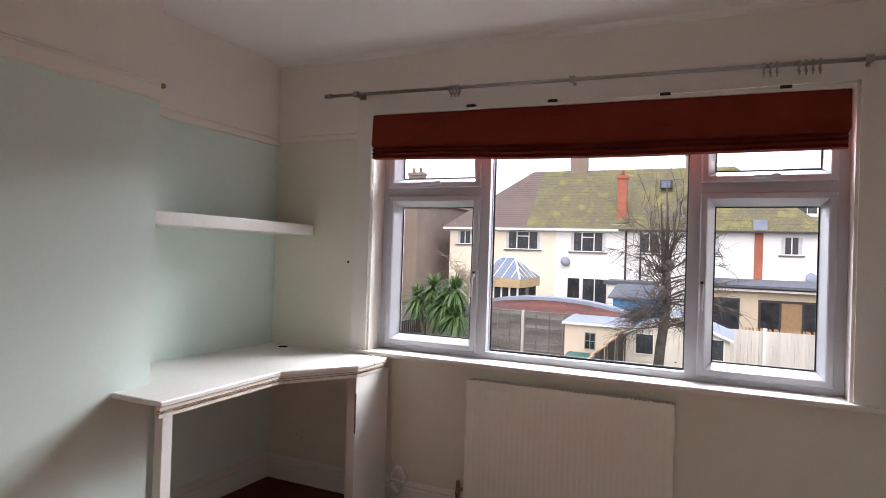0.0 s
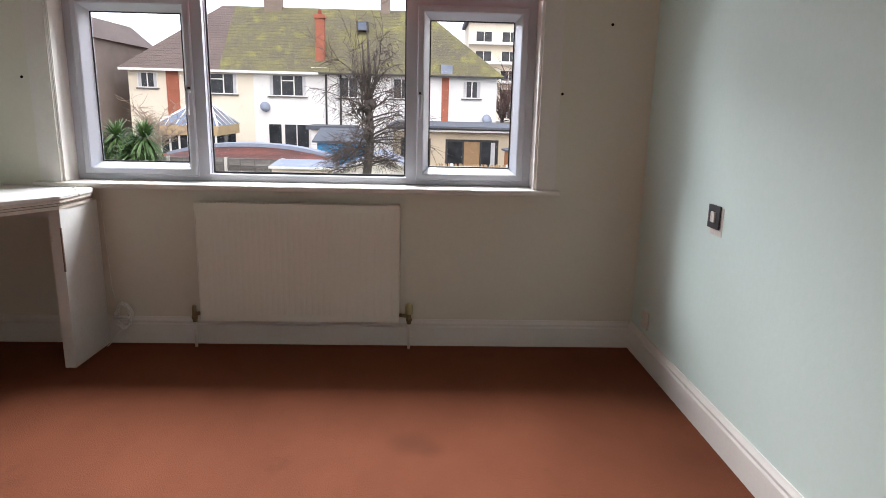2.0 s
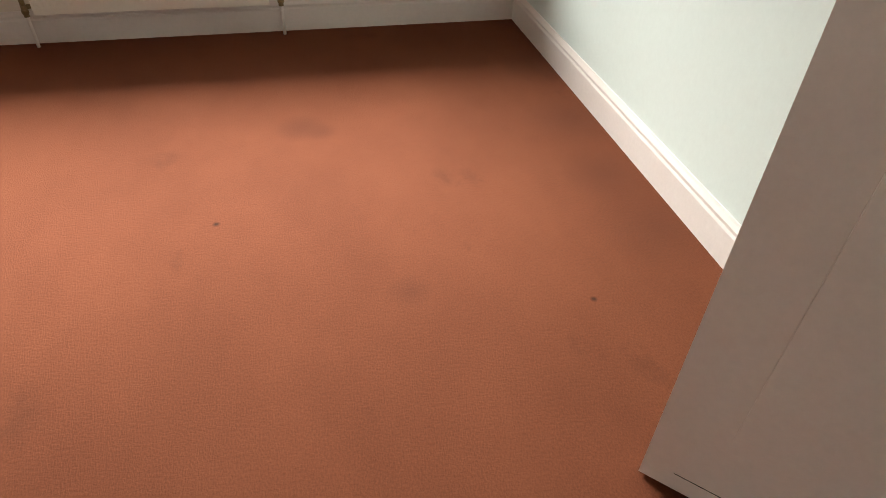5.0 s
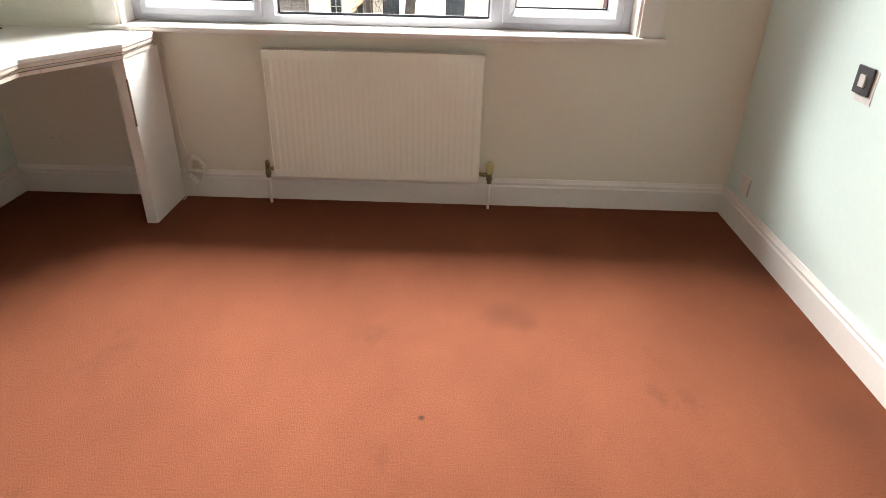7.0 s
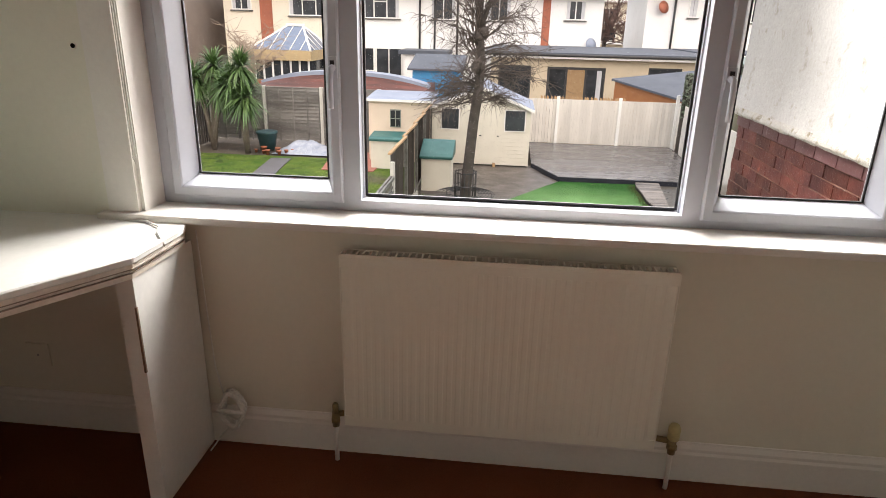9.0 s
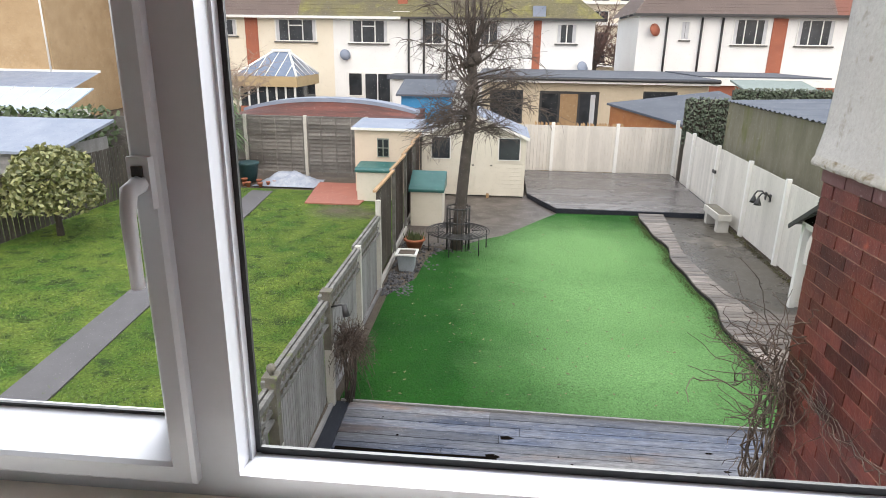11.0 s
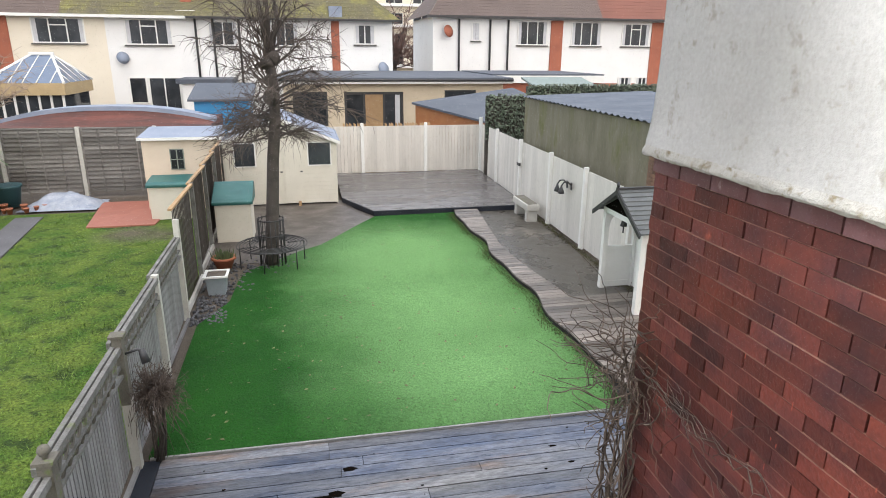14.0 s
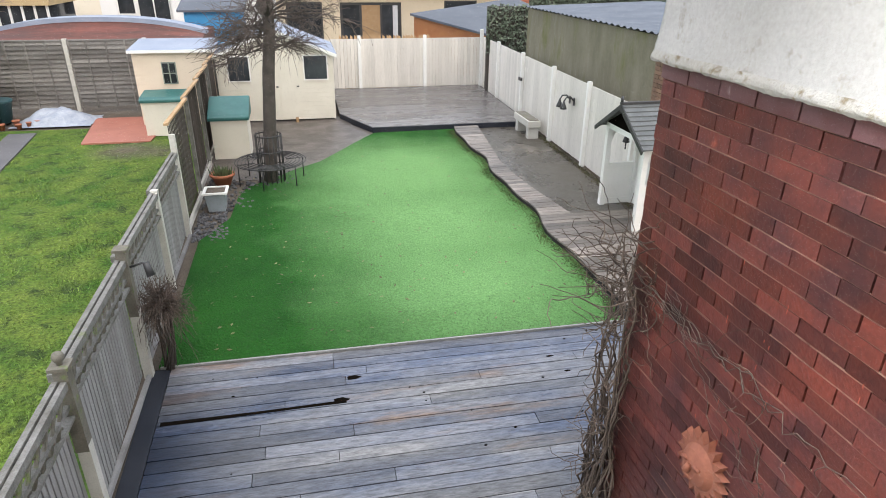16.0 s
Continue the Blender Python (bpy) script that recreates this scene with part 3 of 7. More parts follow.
part("board", soft(prism(B(), so, 1.462, 1.522), 0.006, 2), DESKPAINT, shelf)

# things on the walls
plate = thing("dimmer_switch", "brushed steel wall plate with a white rocker", "light switch", (WX, 2.24, 0.83))
part("patch", box(WX - 0.002, WX, 2.178, 2.272, 0.765, 0.872), SOCKET, plate)
part("plate", box(WX - 0.010, WX - 0.002, 2.195, 2.283, 0.79, 0.878, 0.003), mat("dark_brushed_steel", (0.10, 0.10, 0.105), (0.075, 0.075, 0.08), 8, 0.4, 0.1, 200, metal=0.5, grain=0.05), plate, "dark brushed steel plate")
part("rocker", box(WX - 0.016, WX - 0.010, 2.222, 2.252, 0.815, 0.853, 0.003), SOCKET, plate)
lamp = thing("wall_light", "grey metal wall light bracket with a bare glass cup", "wall light", (WX, 2.22, 1.80))
part("backplate", box(WX - 0.022, WX, 2.17, 2.255, 1.745, 1.865, 0.004), STEEL, lamp)
part("arm", tube(B(), [(WX - 0.02, 2.22, 1.79), (WX - 0.09, 2.24, 1.785), (WX - 0.10, 2.30, 1.785)], 0.007, n=8), STEEL, lamp)
cup_glass = glass_mat("clear_cup_glass")
part("cup", lathe(B(), (WX - 0.10, 2.31, 1.775), [(0.012, 0), (0.02, 0.004), (0.026, 0.02), (0.024, 0.021), (0.018, 0.006)], 16), cup_glass, lamp)
part("holder", lathe(B(), (WX - 0.10, 2.31, 1.768), [(0.010, 0), (0.010, 0.022), (0.006, 0.026)], 12), STEEL, lamp)
vent = thing("round_wall_plate", "faint round white blanking plate high on the wall", "wall plate", (WX, 2.75, 2.06))
bm = tube(B(), [(WX, 2.72, 2.05), (WX - 0.012, 2.72, 2.05)], 0.045, 0.040, 20)
part("disc", bm, UPPER, vent)
for name, x, z in (("a", 0.66, 1.295), ("b", 0.88, 1.62), ("c", -1.905, 1.315)):
    tagged(part("nail_hole", tube(B(), [(x, WY - 0.0015, z), (x, WY + 0.004, z)], 0.007, n=10), DARKHOLE), "small dark plugged screw hole in the wall", "screw hole", "screw holes")
tagged(part("nail_hole", tube(B(), [(XB + 0.022, YB - 0.012, PR - 0.02), (XB + 0.034, YB - 0.004, PR - 0.022)], 0.012, 0.008, n=8), BRASS), "small metal hook on the picture rail end", "hook")
sock = thing("wall_socket", "small cream blanking plate in the alcove", "socket", (-2.22, WY, 0.24))
part("plate", box(-2.265, -2.18, WY - 0.006, WY, 0.24, 0.326, 0.003), CREAM, sock)
part("screw", tube(B(), [(-2.222, WY - 0.0075, 0.283), (-2.222, WY - 0.005, 0.283)], 0.004, n=8), STEEL, sock)
sock2 = thing("blank_plate", "pale blank plate low on the side wall", "socket", (WX, 2.86, 0.2))
part("plate", box(WX - 0.008, WX, 2.80, 2.886, 0.175, 0.261, 0.003), SOCKET, sock2)

coil = thing("cable_coil", "coil of thin white aerial cable hung low on the wall", "cable", (-1.55, 3.0, 0.0))
bm = B()
rg = wobble(4)
pts = []
for k in range(150):
    a = 2 * math.pi * k / 19
    r = 0.036 + 0.012 * rg.random()
    pts.append((-1.515 + r * 0.85 * math.cos(a) + 0.004 * math.sin(k), 2.998 + 0.014 * math.sin(k * 0.7), 0.15 + r * 1.55 * math.sin(a)))
tube(bm, pts, 0.0052, n=5)
tube(bm, [(-1.560, 2.985, 0.15), (-1.515, 2.978, 0.153), (-1.47, 2.985, 0.148)], 0.008, n=6)
tube(bm, [(-1.515, 3.005, 0.10), (-1.56, 2.995, 0.05), (-1.585, 2.985, 0.01), (-1.59, 2.96, 0.004)], 0.0028, n=5)
tube(bm, [(-1.55, 3.015, 0.2), (-1.57, 3.018, 0.3), (-1.58, 3.022, 0.5), (-1.585, 3.02, 0.78)], 0.0022, n=5)
part("cable", bm, CABLE, coil)

# open door of the room
door = thing("door_1", "white painted panel door standing open into the room", "door", (1.10, -0.02, 0), kind="structure")
ang = math.atan2(0.52 - -0.03, 0.585 - 1.12)
L = math.hypot(0.535, 0.55)


def leaf(bm, u0, u1, v0, v1, z0, z1):
    vs = bx(bm, u0, u1, v0, v1, z0, z1)
    bmesh.ops.transform(bm, matrix=pose(1.12, -0.03, 0, 0, 0, math.degrees(ang)), verts=vs)


def leaf_part(name, *sizes, material=None, r=0.004, label=""):
    bm = box(*sizes, r)
    bmesh.ops.transform(bm, matrix=pose(1.12, -0.03, 0, 0, 0, math.degrees(ang)), verts=bm.verts)
    return part(name, bm, material or GLOSS, door, label)


leaf_part("slab", 0.0, L, 0.0, 0.035, 0.008, 1.98)
for z0, z1 in ((0.22, 0.92), (1.06, 1.82)):
    for s in (-0.006, 0.035):
        leaf_part("panel_moulding", 0.12, L - 0.12, s, s + 0.006, z0, z1, r=0.003)
leaf_part("scratch", L - 0.16, L - 0.06, 0.0352, 0.0358, 0.055, 0.0565, material=DARKHOLE, r=0)
bm = B()
bx(bm, WX - 0.012, WX + 0.3, -0.06, 0.0, 0, 2.05)
bx(bm, WX - 0.012, WX + 0.3, -0.88, -0.82, 0, 2.05)
bx(bm, WX - 0.012, WX + 0.3, -0.82, -0.06, 1.99, 2.05)
tagged(part("door_frame", soft(bm, 0.003), GLOSS), "white painted door frame", "door frame", kind="structure")

# ---- outdoors: materials ----
INDOORS = set(scene.objects)
G = -2.75
BRICK = mat("dark_red_brick", (0.138, 0.035, 0.025), (0.068, 0.024, 0.024), 4.2, 0.42, 0.9, 60, rnd=0.42, grain=0.26, spec=0.35, c3=(0.200, 0.052, 0.032), c3scale=6, c3at=0.64, rough_var=0.12)
SOLDIER = mat("weathered_purple_brick", (0.105, 0.036, 0.036), (0.15, 0.075, 0.078), 6, 0.45, 0.5, 100, rnd=0.25, grain=0.2, c3=(0.34, 0.27, 0.28), c3scale=11, c3at=0.64)
MORTAR = mat("dull_mortar", (0.020, 0.014, 0.012), (0.040, 0.026, 0.020), 2.2, 0.9, 0.5, 150, grain=0.2)
# pale mortar; the light on the bricks' top edges is put into its tone
BEDJOINT = mat("pale_bed_mortar", (0.31, 0.185, 0.135), (0.13, 0.072, 0.056), 3.0, 0.9, 0.5, 120, grain=0.3, c3=(0.07, 0.04, 0.034), c3scale=5, c3at=0.56)
RENDER = mat("off_white_render", (0.43, 0.415, 0.392), (0.36, 0.345, 0.32), 1.3, 0.9, 0.6, 45, grain=0.12, c3=(0.26, 0.235, 0.19), c3scale=8, c3at=0.57, depth=0.008)
FLARE = mat("stained_render", (0.44, 0.42, 0.385), (0.37, 0.345, 0.30), 5, 0.9, 0.8, 60, grain=0.14, c3=(0.20, 0.165, 0.105), c3scale=15, c3at=0.54, depth=0.012)
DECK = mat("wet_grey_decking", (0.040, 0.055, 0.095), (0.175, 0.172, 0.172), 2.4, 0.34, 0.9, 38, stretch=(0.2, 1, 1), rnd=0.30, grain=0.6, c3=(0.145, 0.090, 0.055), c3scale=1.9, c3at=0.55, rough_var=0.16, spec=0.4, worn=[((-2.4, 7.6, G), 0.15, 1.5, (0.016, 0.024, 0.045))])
DECK2 = mat("dark_wet_decking", (0.085, 0.078, 0.078), (0.13, 0.12, 0.115), 1.3, 0.25, 0.5, 70, stretch=(0.3, 1, 1), rnd=0.15, grain=0.18, rough_var=0.1)
WALKWAY = mat("weathered_walkway_boards", (0.21, 0.18, 0.155), (0.085, 0.072, 0.06), 2.5, 0.42, 0.6, 60, rnd=0.45, grain=0.35, stretch=(0.3, 1, 1))
DECKEDGE = mat("black_stained_deck_edge", (0.014, 0.017, 0.024), (0.026, 0.029, 0.038), 2, 0.5, 0.3, 80, grain=0.3, spec=0.25)
JOIST = mat("dark_underdeck", (0.02, 0.018, 0.016), None, 3, 0.9, 0.2)
# sky sheen put into the turf's colour: paler stretches down its middle
TURF_SHEEN = [((1.4, 10.3, G), 0.3, 2.6), ((1.2, 12.7, G), 0.6, 2.9), ((1.1, 15.6, G), 0.9, 3.0)]
TURF = mat("artificial_turf", (0.015, 0.092, 0.008), (0.009, 0.062, 0.006), 1.1, 0.85, 1.0, 34, grain=0.4, spec=0.2, depth=0.03, c3=(0.016, 0.085, 0.010), c3scale=7, c3at=0.58, worn=[(*w, (0.155, 0.312, 0.108)) for w in TURF_SHEEN])
GRASS = mat("winter_lawn", (0.040, 0.105, 0.012), (0.14, 0.19, 0.032), 1.6, 0.85, 1.0, 24, grain=0.8, spec=0.2, c3=(0.034, 0.062, 0.014), c3scale=2.6, c3at=0.53, depth=0.06, worn=[((-4.9, 18.35, G), 0.15, 0.95, (0.125, 0.108, 0.070)), ((-4.2, 18.1, G), 0.05, 0.6, (0.125, 0.108, 0.070))])
BLADES = mat("grass_blades", (0.045, 0.125, 0.016), (0.19, 0.25, 0.05), 1.1, 0.7, 0, rnd=0.6, island=True, grain=0.1)
SOIL = mat("wet_soil", (0.085, 0.068, 0.052), (0.12, 0.095, 0.07), 2, 0.9, 1.0, 60, grain=0.3, depth=0.02)
GRAVEL = mat("brown_wet_patio", (0.095, 0.078, 0.066), (0.065, 0.053, 0.046), 2, 0.4, 0.8, 120, grain=0.35, rough_var=0.12)
CONCRETE = mat("damp_concrete", (0.042, 0.036, 0.029), (0.087, 0.077, 0.061), 1.7, 0.34, 0.6, 60, grain=0.35, spec=0.4, c3=(0.15, 0.13, 0.105), c3scale=1.3, c3at=0.58, rough_var=0.2)
PATHMAT = mat("grey_path", (0.113, 0.108, 0.112), (0.087, 0.084, 0.085), 2, 0.7, 0.4, 80, grain=0.12)
FENCE = mat("silvered_fence_boards", (0.29, 0.282, 0.275), (0.185, 0.178, 0.17), 3, 0.8, 0.5, 60, stretch=(1, 1, 0.15), rnd=0.14, grain=0.15)
WEATHERED = mat("weathered_trellis_wood", (0.20, 0.195, 0.18), (0.105, 0.10, 0.085), 6, 0.85, 0.5, 60, grain=0.3, c3=(0.13, 0.145, 0.07), c3scale=7, c3at=0.6)
FENCEDARK = mat("dark_fence_boards", (0.055, 0.046, 0.040), (0.09, 0.075, 0.062), 3, 0.8, 0.5, 60, stretch=(1, 1, 0.15), rnd=0.2, grain=0.2)
FENCEPALE = mat("pale_painted_fence", (0.64, 0.605, 0.545), (0.54, 0.51, 0.455), 2.5, 0.75, 0.4, 60, stretch=(1, 1, 0.2), rnd=0.08, grain=0.1, c3=(0.40, 0.37, 0.31), c3scale=1.8, c3at=0.63)
LAP = mat("weathered_lap_panels", (0.20, 0.188, 0.172), (0.10, 0.09, 0.08), 3, 0.85, 0.6, 50, stretch=(0.2, 1, 1), rnd=0.3, grain=0.3)
POST = mat("concrete_post", (0.52, 0.50, 0.45), (0.44, 0.42, 0.37), 4, 0.85, 0.3, 80, grain=0.12)
OLDWOOD = mat("mossy_old_timber", (0.11, 0.098, 0.075), (0.16, 0.148, 0.12), 6, 0.85, 0.5, 70, grain=0.2, c3=(0.13, 0.17, 0.05), c3scale=7, c3at=0.58)
TAN = mat("tan_timber", (0.42, 0.27, 0.14), (0.34, 0.21, 0.10), 4, 0.75, 0.3, 60, rnd=0.15, grain=0.15)
SHEDCREAM = mat("cream_painted_timber", (0.66, 0.62, 0.52), (0.60, 0.56, 0.46), 2, 0.6, 0.2, 60, grain=0.06)
PLAYCREAM = mat("peach_cream_board", (0.68, 0.57, 0.44), (0.63, 0.52, 0.40), 2, 0.65, 0.15, 60, grain=0.05)
FELT = mat("grey_roof_felt", (0.19, 0.225, 0.29), (0.25, 0.28, 0.34), 1.5, 0.65, 0.4, 90, grain=0.15)
DARKFELT = mat("dark_flat_roof", (0.06, 0.07, 0.088), (0.09, 0.10, 0.12), 0.8, 0.7, 0.3, 60, grain=0.12)
SLATE = mat("dark_slats", (0.07, 0.075, 0.075), (0.11, 0.115, 0.11), 5, 0.5, 0.4, 80, rnd=0.2, grain=0.15)
TEAL = mat("green_plastic_lid", (0.018, 0.095, 0.088), (0.03, 0.125, 0.112), 3, 0.45, 0.1, 60, grain=0.08)
BARK = mat("wet_bark", (0.052, 0.042, 0.036), (0.095, 0.078, 0.066), 6, 0.85, 1.0, 60, grain=0.3, depth=0.02)
TWIG = mat("bare_twigs", (0.065, 0.048, 0.040), (0.11, 0.085, 0.070), 3, 0.8, 0.2, rnd=0.25, island=True)
VINE = mat("dead_vine", (0.040, 0.028, 0.022), (0.15, 0.112, 0.088), 6, 0.85, 0.3, 90, rnd=0.3, island=True)
IRON = mat("black_iron", (0.022, 0.022, 0.024), (0.04, 0.038, 0.036), 10, 0.5, 0.1, 100, grain=0.1)
PALM = mat("cordyline_leaves", (0.045, 0.105, 0.028), (0.11, 0.18, 0.055), 2, 0.5, 0.1, rnd=0.4, island=True)
PALMTRUNK = mat("palm_trunk", (0.16, 0.135, 0.105), (0.11, 0.09, 0.07), 9, 0.9, 0.8, 60)
SHRUB = mat("shrub_leaves", (0.05, 0.085, 0.03), (0.10, 0.13, 0.06), 4, 0.6, 0.1, rnd=0.4, island=True)
TERRA = mat("terracotta_clay", (0.38, 0.135, 0.065), (0.30, 0.10, 0.05), 8, 0.75, 0.4, 80, grain=0.12)
TILEPAD = mat("red_paving", (0.33, 0.125, 0.085), (0.27, 0.095, 0.065), 4, 0.6, 0.3, 80, grain=0.12, rnd=0.15)
CLEARTUB = mat("cloudy_plastic_tub", (0.28, 0.31, 0.33), (0.22, 0.25, 0.26), 6, 0.35, 0.1)
TARP = mat("pale_tarpaulin", (0.22, 0.25, 0.31), (0.36, 0.38, 0.42), 5, 0.45, 0.6, 40, grain=0.08)
REDTILE = mat("red_tiled_slope", (0.16, 0.050, 0.034), (0.06, 0.027, 0.022), 3, 0.7, 0.6, 30, stretch=(0.15, 1, 1), rnd=0.25, grain=0.45)
STONE = mat("cream_stone_cladding", (0.60, 0.50, 0.36), (0.54, 0.45, 0.32), 1.5, 0.8, 0.3, 30, rnd=0.08, grain=0.08)
WHITEWALL = mat("white_rendered_house", (0.78, 0.77, 0.74), (0.73, 0.72, 0.69), 0.8, 0.85, 0.2, 20, grain=0.04)
CREAMWALL = mat("cream_rendered_house", (0.76, 0.69, 0.56), (0.71, 0.64, 0.51), 0.8, 0.85, 0.2, 20, grain=0.04)
BROWNWALL = mat("brown_pebble_dash", (0.24, 0.19, 0.155), (0.20, 0.155, 0.125), 1, 0.9, 0.4, 30, grain=0.15)
HOUSEBRICK = mat("orange_brick_pier", (0.38, 0.125, 0.07), (0.30, 0.10, 0.06), 2, 0.8, 0.3, 20, grain=0.15)
MOSSROOF = mat("mossy_roof_tiles", (0.10, 0.088, 0.06), (0.145, 0.130, 0.055), 0.5, 0.85, 0.8, 9, grain=0.4, c3=(0.18, 0.165, 0.055), c3scale=0.9, c3at=0.53, depth=0.05)
BROWNROOF = mat("brown_roof_tiles", (0.14, 0.105, 0.09), (0.11, 0.082, 0.072), 0.5, 0.85, 0.6, 14, grain=0.2, depth=0.05)
REDROOF = mat("red_roof_tiles", (0.21, 0.085, 0.06), (0.17, 0.07, 0.05), 0.5, 0.85, 0.6, 14, grain=0.2)
BLUEPAINT = mat("bright_blue_paint", (0.03, 0.20, 0.42), (0.04, 0.25, 0.48), 3, 0.6, 0.1)
ORANGEWOOD = mat("orange_stained_timber", (0.36, 0.15, 0.05), (0.29, 0.11, 0.04), 4, 0.6, 0.3, 50, grain=0.15)
HEDGE = mat("ivy_screen_leaves", (0.06, 0.085, 0.05), (0.12, 0.14, 0.10), 6, 0.6, 0.1, rnd=0.5, island=True)
MOSSWALL = mat("mossy_rendered_wall", (0.21, 0.195, 0.14), (0.13, 0.12, 0.075), 1.6, 0.9, 0.5, 50, grain=0.22, stretch=(1, 1, 0.35), c3=(0.13, 0.13, 0.05), c3scale=1.4, c3at=0.52)
CORRUGATED = mat("grey_corrugated_sheet", (0.085, 0.10, 0.125), (0.12, 0.135, 0.16), 1.5, 0.8, 0.2, 60, grain=0.1)
CURTAIN = mat("net_curtain", (0.55, 0.55, 0.55), (0.45, 0.45, 0.46), 3, 0.9, 0)
WHITEPAINT = mat("white_outdoor_paint", (0.75, 0.74, 0.70), (0.70, 0.69, 0.64), 3, 0.55, 0.1, 60, grain=0.05)
SLATEBLUE = mat("conservatory_glass", (0.075, 0.105, 0.16), (0.11, 0.145, 0.21), 1, 0.12, 0, spec=0.6)


def LF(y):
    return -2.70 - 0.031 * (y - 8)


def RF(y):
    return 4.72 + 0.024 * (y - 15)


# ---- ground ----
bm = B()
R = 900
v = [bm.verts.new(c) for c in ((-R, 3.0, G - 0.06), (R, 3.0, G - 0.06), (R, 2 * R, G - 0.06), (-R, 2 * R, G - 0.06))]
bm.faces.new(v)
v = [bm.verts.new(c) for c in ((-R, -R, G - 0.06), (R, -R, G - 0.06), (R, 3.0, G - 0.06), (-R, 3.0, G - 0.06))]
bm.faces.new(v)
tagged(part("ground", bm, SOIL), "bare wet earth under the gardens", "ground", kind="structure")


def patch(name, poly, z0, z1, material, label, category):
    return tagged(part(name, prism(B(), poly, z0, z1), material), label, category, kind="structure")


# neighbour's lawn with its path
bm = B()
NY = 46
rows_ = []
for j in range(NY + 1):
    y = 3.4 + (20.2 - 3.4) * j / NY
    rows_.append([bm.verts.new((-14 + (LF(y) - 0.06 + 14) * i / 24, y, G - 0.012 + 0.02 * noise.noise(Vector((i * 0.5, y * 0.7, 3))))) for i in range(25)])
for a, b in zip(rows_, rows_[1:]):
    for i in range(24):
        bm.faces.new((a[i], a[i + 1], b[i + 1], b[i]))
tagged(part("neighbour_lawn", bm, GRASS), "patchy winter lawn of the next garden", "lawn", kind="structure")


def tufts(name, count, spot, hmin, hmax, wide, lean, z, material, label, seed):
    """Many small upright blades in one mesh; spot(rg) gives a place or None."""
    rg = wobble(seed)
    verts, faces = [], []
    while len(faces) < count:
        p = spot(rg)
        if p is None:
            continue
        x, y = p
        a, h, w = rg.random() * 6.28, rg.uniform(hmin, hmax), wide * rg.uniform(0.6, 1.4)
        dx, dy = math.cos(a) * w, math.sin(a) * w
        k = len(verts)
        verts += [(x - dx, y - dy, z), (x + dx, y + dy, z), (x + rg.uniform(-lean, lean), y + rg.uniform(-lean, lean), z + h)]
        faces.append((k, k + 1, k + 2))
    me = bpy.data.meshes.new(name)
    me.from_pydata(verts, [], faces)
    return tagged(place(name, me, material), label, "grass", kind="stuff")


def lawn_spot(rg):
    y = 4.5 + 15.5 * rg.random() ** 1.25
    x = LF(y) - 0.08 - (7.5 if y > 9 else 4.5) * rg.random()
    if abs(x - (-7.0 - 0.09 * (y - 13))) < 0.36 or (y > 17.1 and -5.7 < x < -3.8 and rg.random() < 0.85):
        return None
    if noise.noise(Vector((x * 1.3, y * 1.3, 4))) + 0.5 * noise.noise(Vector((x * 4, y * 4, 9))) < rg.uniform(-0.6, 0.5):
        return None
    return x, y


tufts("grass_tufts", 42000, lawn_spot, 0.02, 0.06, 0.007, 0.04, G - 0.02, BLADES, "short tufts of winter grass", 8)
patch("neighbour_path", [(-6.9 + 0.09 * 9.5, 3.5), (-6.28 + 0.09 * 9.5, 3.5), (-7.33, 19.8), (-7.95, 19.8)], G - 0.02, G + 0.015, PATHMAT, "grey concrete garden path", "path")
pad = patch("neighbour_pad", [(-6.0, 18.55), (-4.5, 18.55), (-4.4, 21.2), (-6.35, 21.2)], G - 0.02, G + 0.02, TILEPAD, "red paved pad beside the playhouse", "paving")

# artificial turf with its wavy edge
edge = []
for j in range(41):
    y = 8.95 + (18.42 - 8.95) * j / 40
    edge.append((2.73 + 0.05 * math.sin((y - 9.0) * 2.1) + 0.035 * math.sin((y - 9) * 3.9 + 1) - 0.12 * math.exp(-((y - 9.0) / 0.6) ** 2), y))
lawn = [(LF(8.9) + 0.12, 9.015)] + edge + [(0.72, 18.38), (0.30, 17.75), (-0.25, 16.85), (-0.68, 16.15), (-1.15, 15.75), (-1.6, 15.2), (-2.05, 14.75), (-2.2, 14.2), (-2.25, 13.2), (LF(12.2) + 0.2, 12.3)]
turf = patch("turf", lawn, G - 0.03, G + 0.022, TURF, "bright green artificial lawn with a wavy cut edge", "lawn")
bm = B()
rg = wobble(12)
for k in range(420):
    y, x = rg.uniform(9.1, 18.2), rg.uniform(-2.4, 2.6)
    if y > 15.5 and x < 0.2:
        continue
    a, s = rg.random() * 6.28, rg.uniform(0.010, 0.036)
    p = [bm.verts.new((x + s * math.cos(a + q) * (1 if i % 2 else 0.5), y + s * math.sin(a + q) * (1 if i % 2 else 0.5), G + 0.028 + 0.012 * rg.random())) for i, q in enumerate((0, 1.57, 3.14, 4.71))]
    bm.faces.new(p)
tagged(part("fallen_leaves", bm, mat("dead_leaves", (0.06, 0.05, 0.02), (0.22, 0.20, 0.10), 9, 0.8, 0, rnd=0.6, island=True)), "scattered small dead leaves on the turf", "leaves", kind="stuff")


def turf_spot(rg):
    y = 8.98 + 9.4 * rg.random() ** 1.2
    x = rg.uniform(LF(y) + 0.2, 2.68)
    if y > 12.2 and x < -2.2 or (y > 14.7 and x < -2.2 + (y - 14.7) * 0.88 + 0.2):
        return None
    return x, y


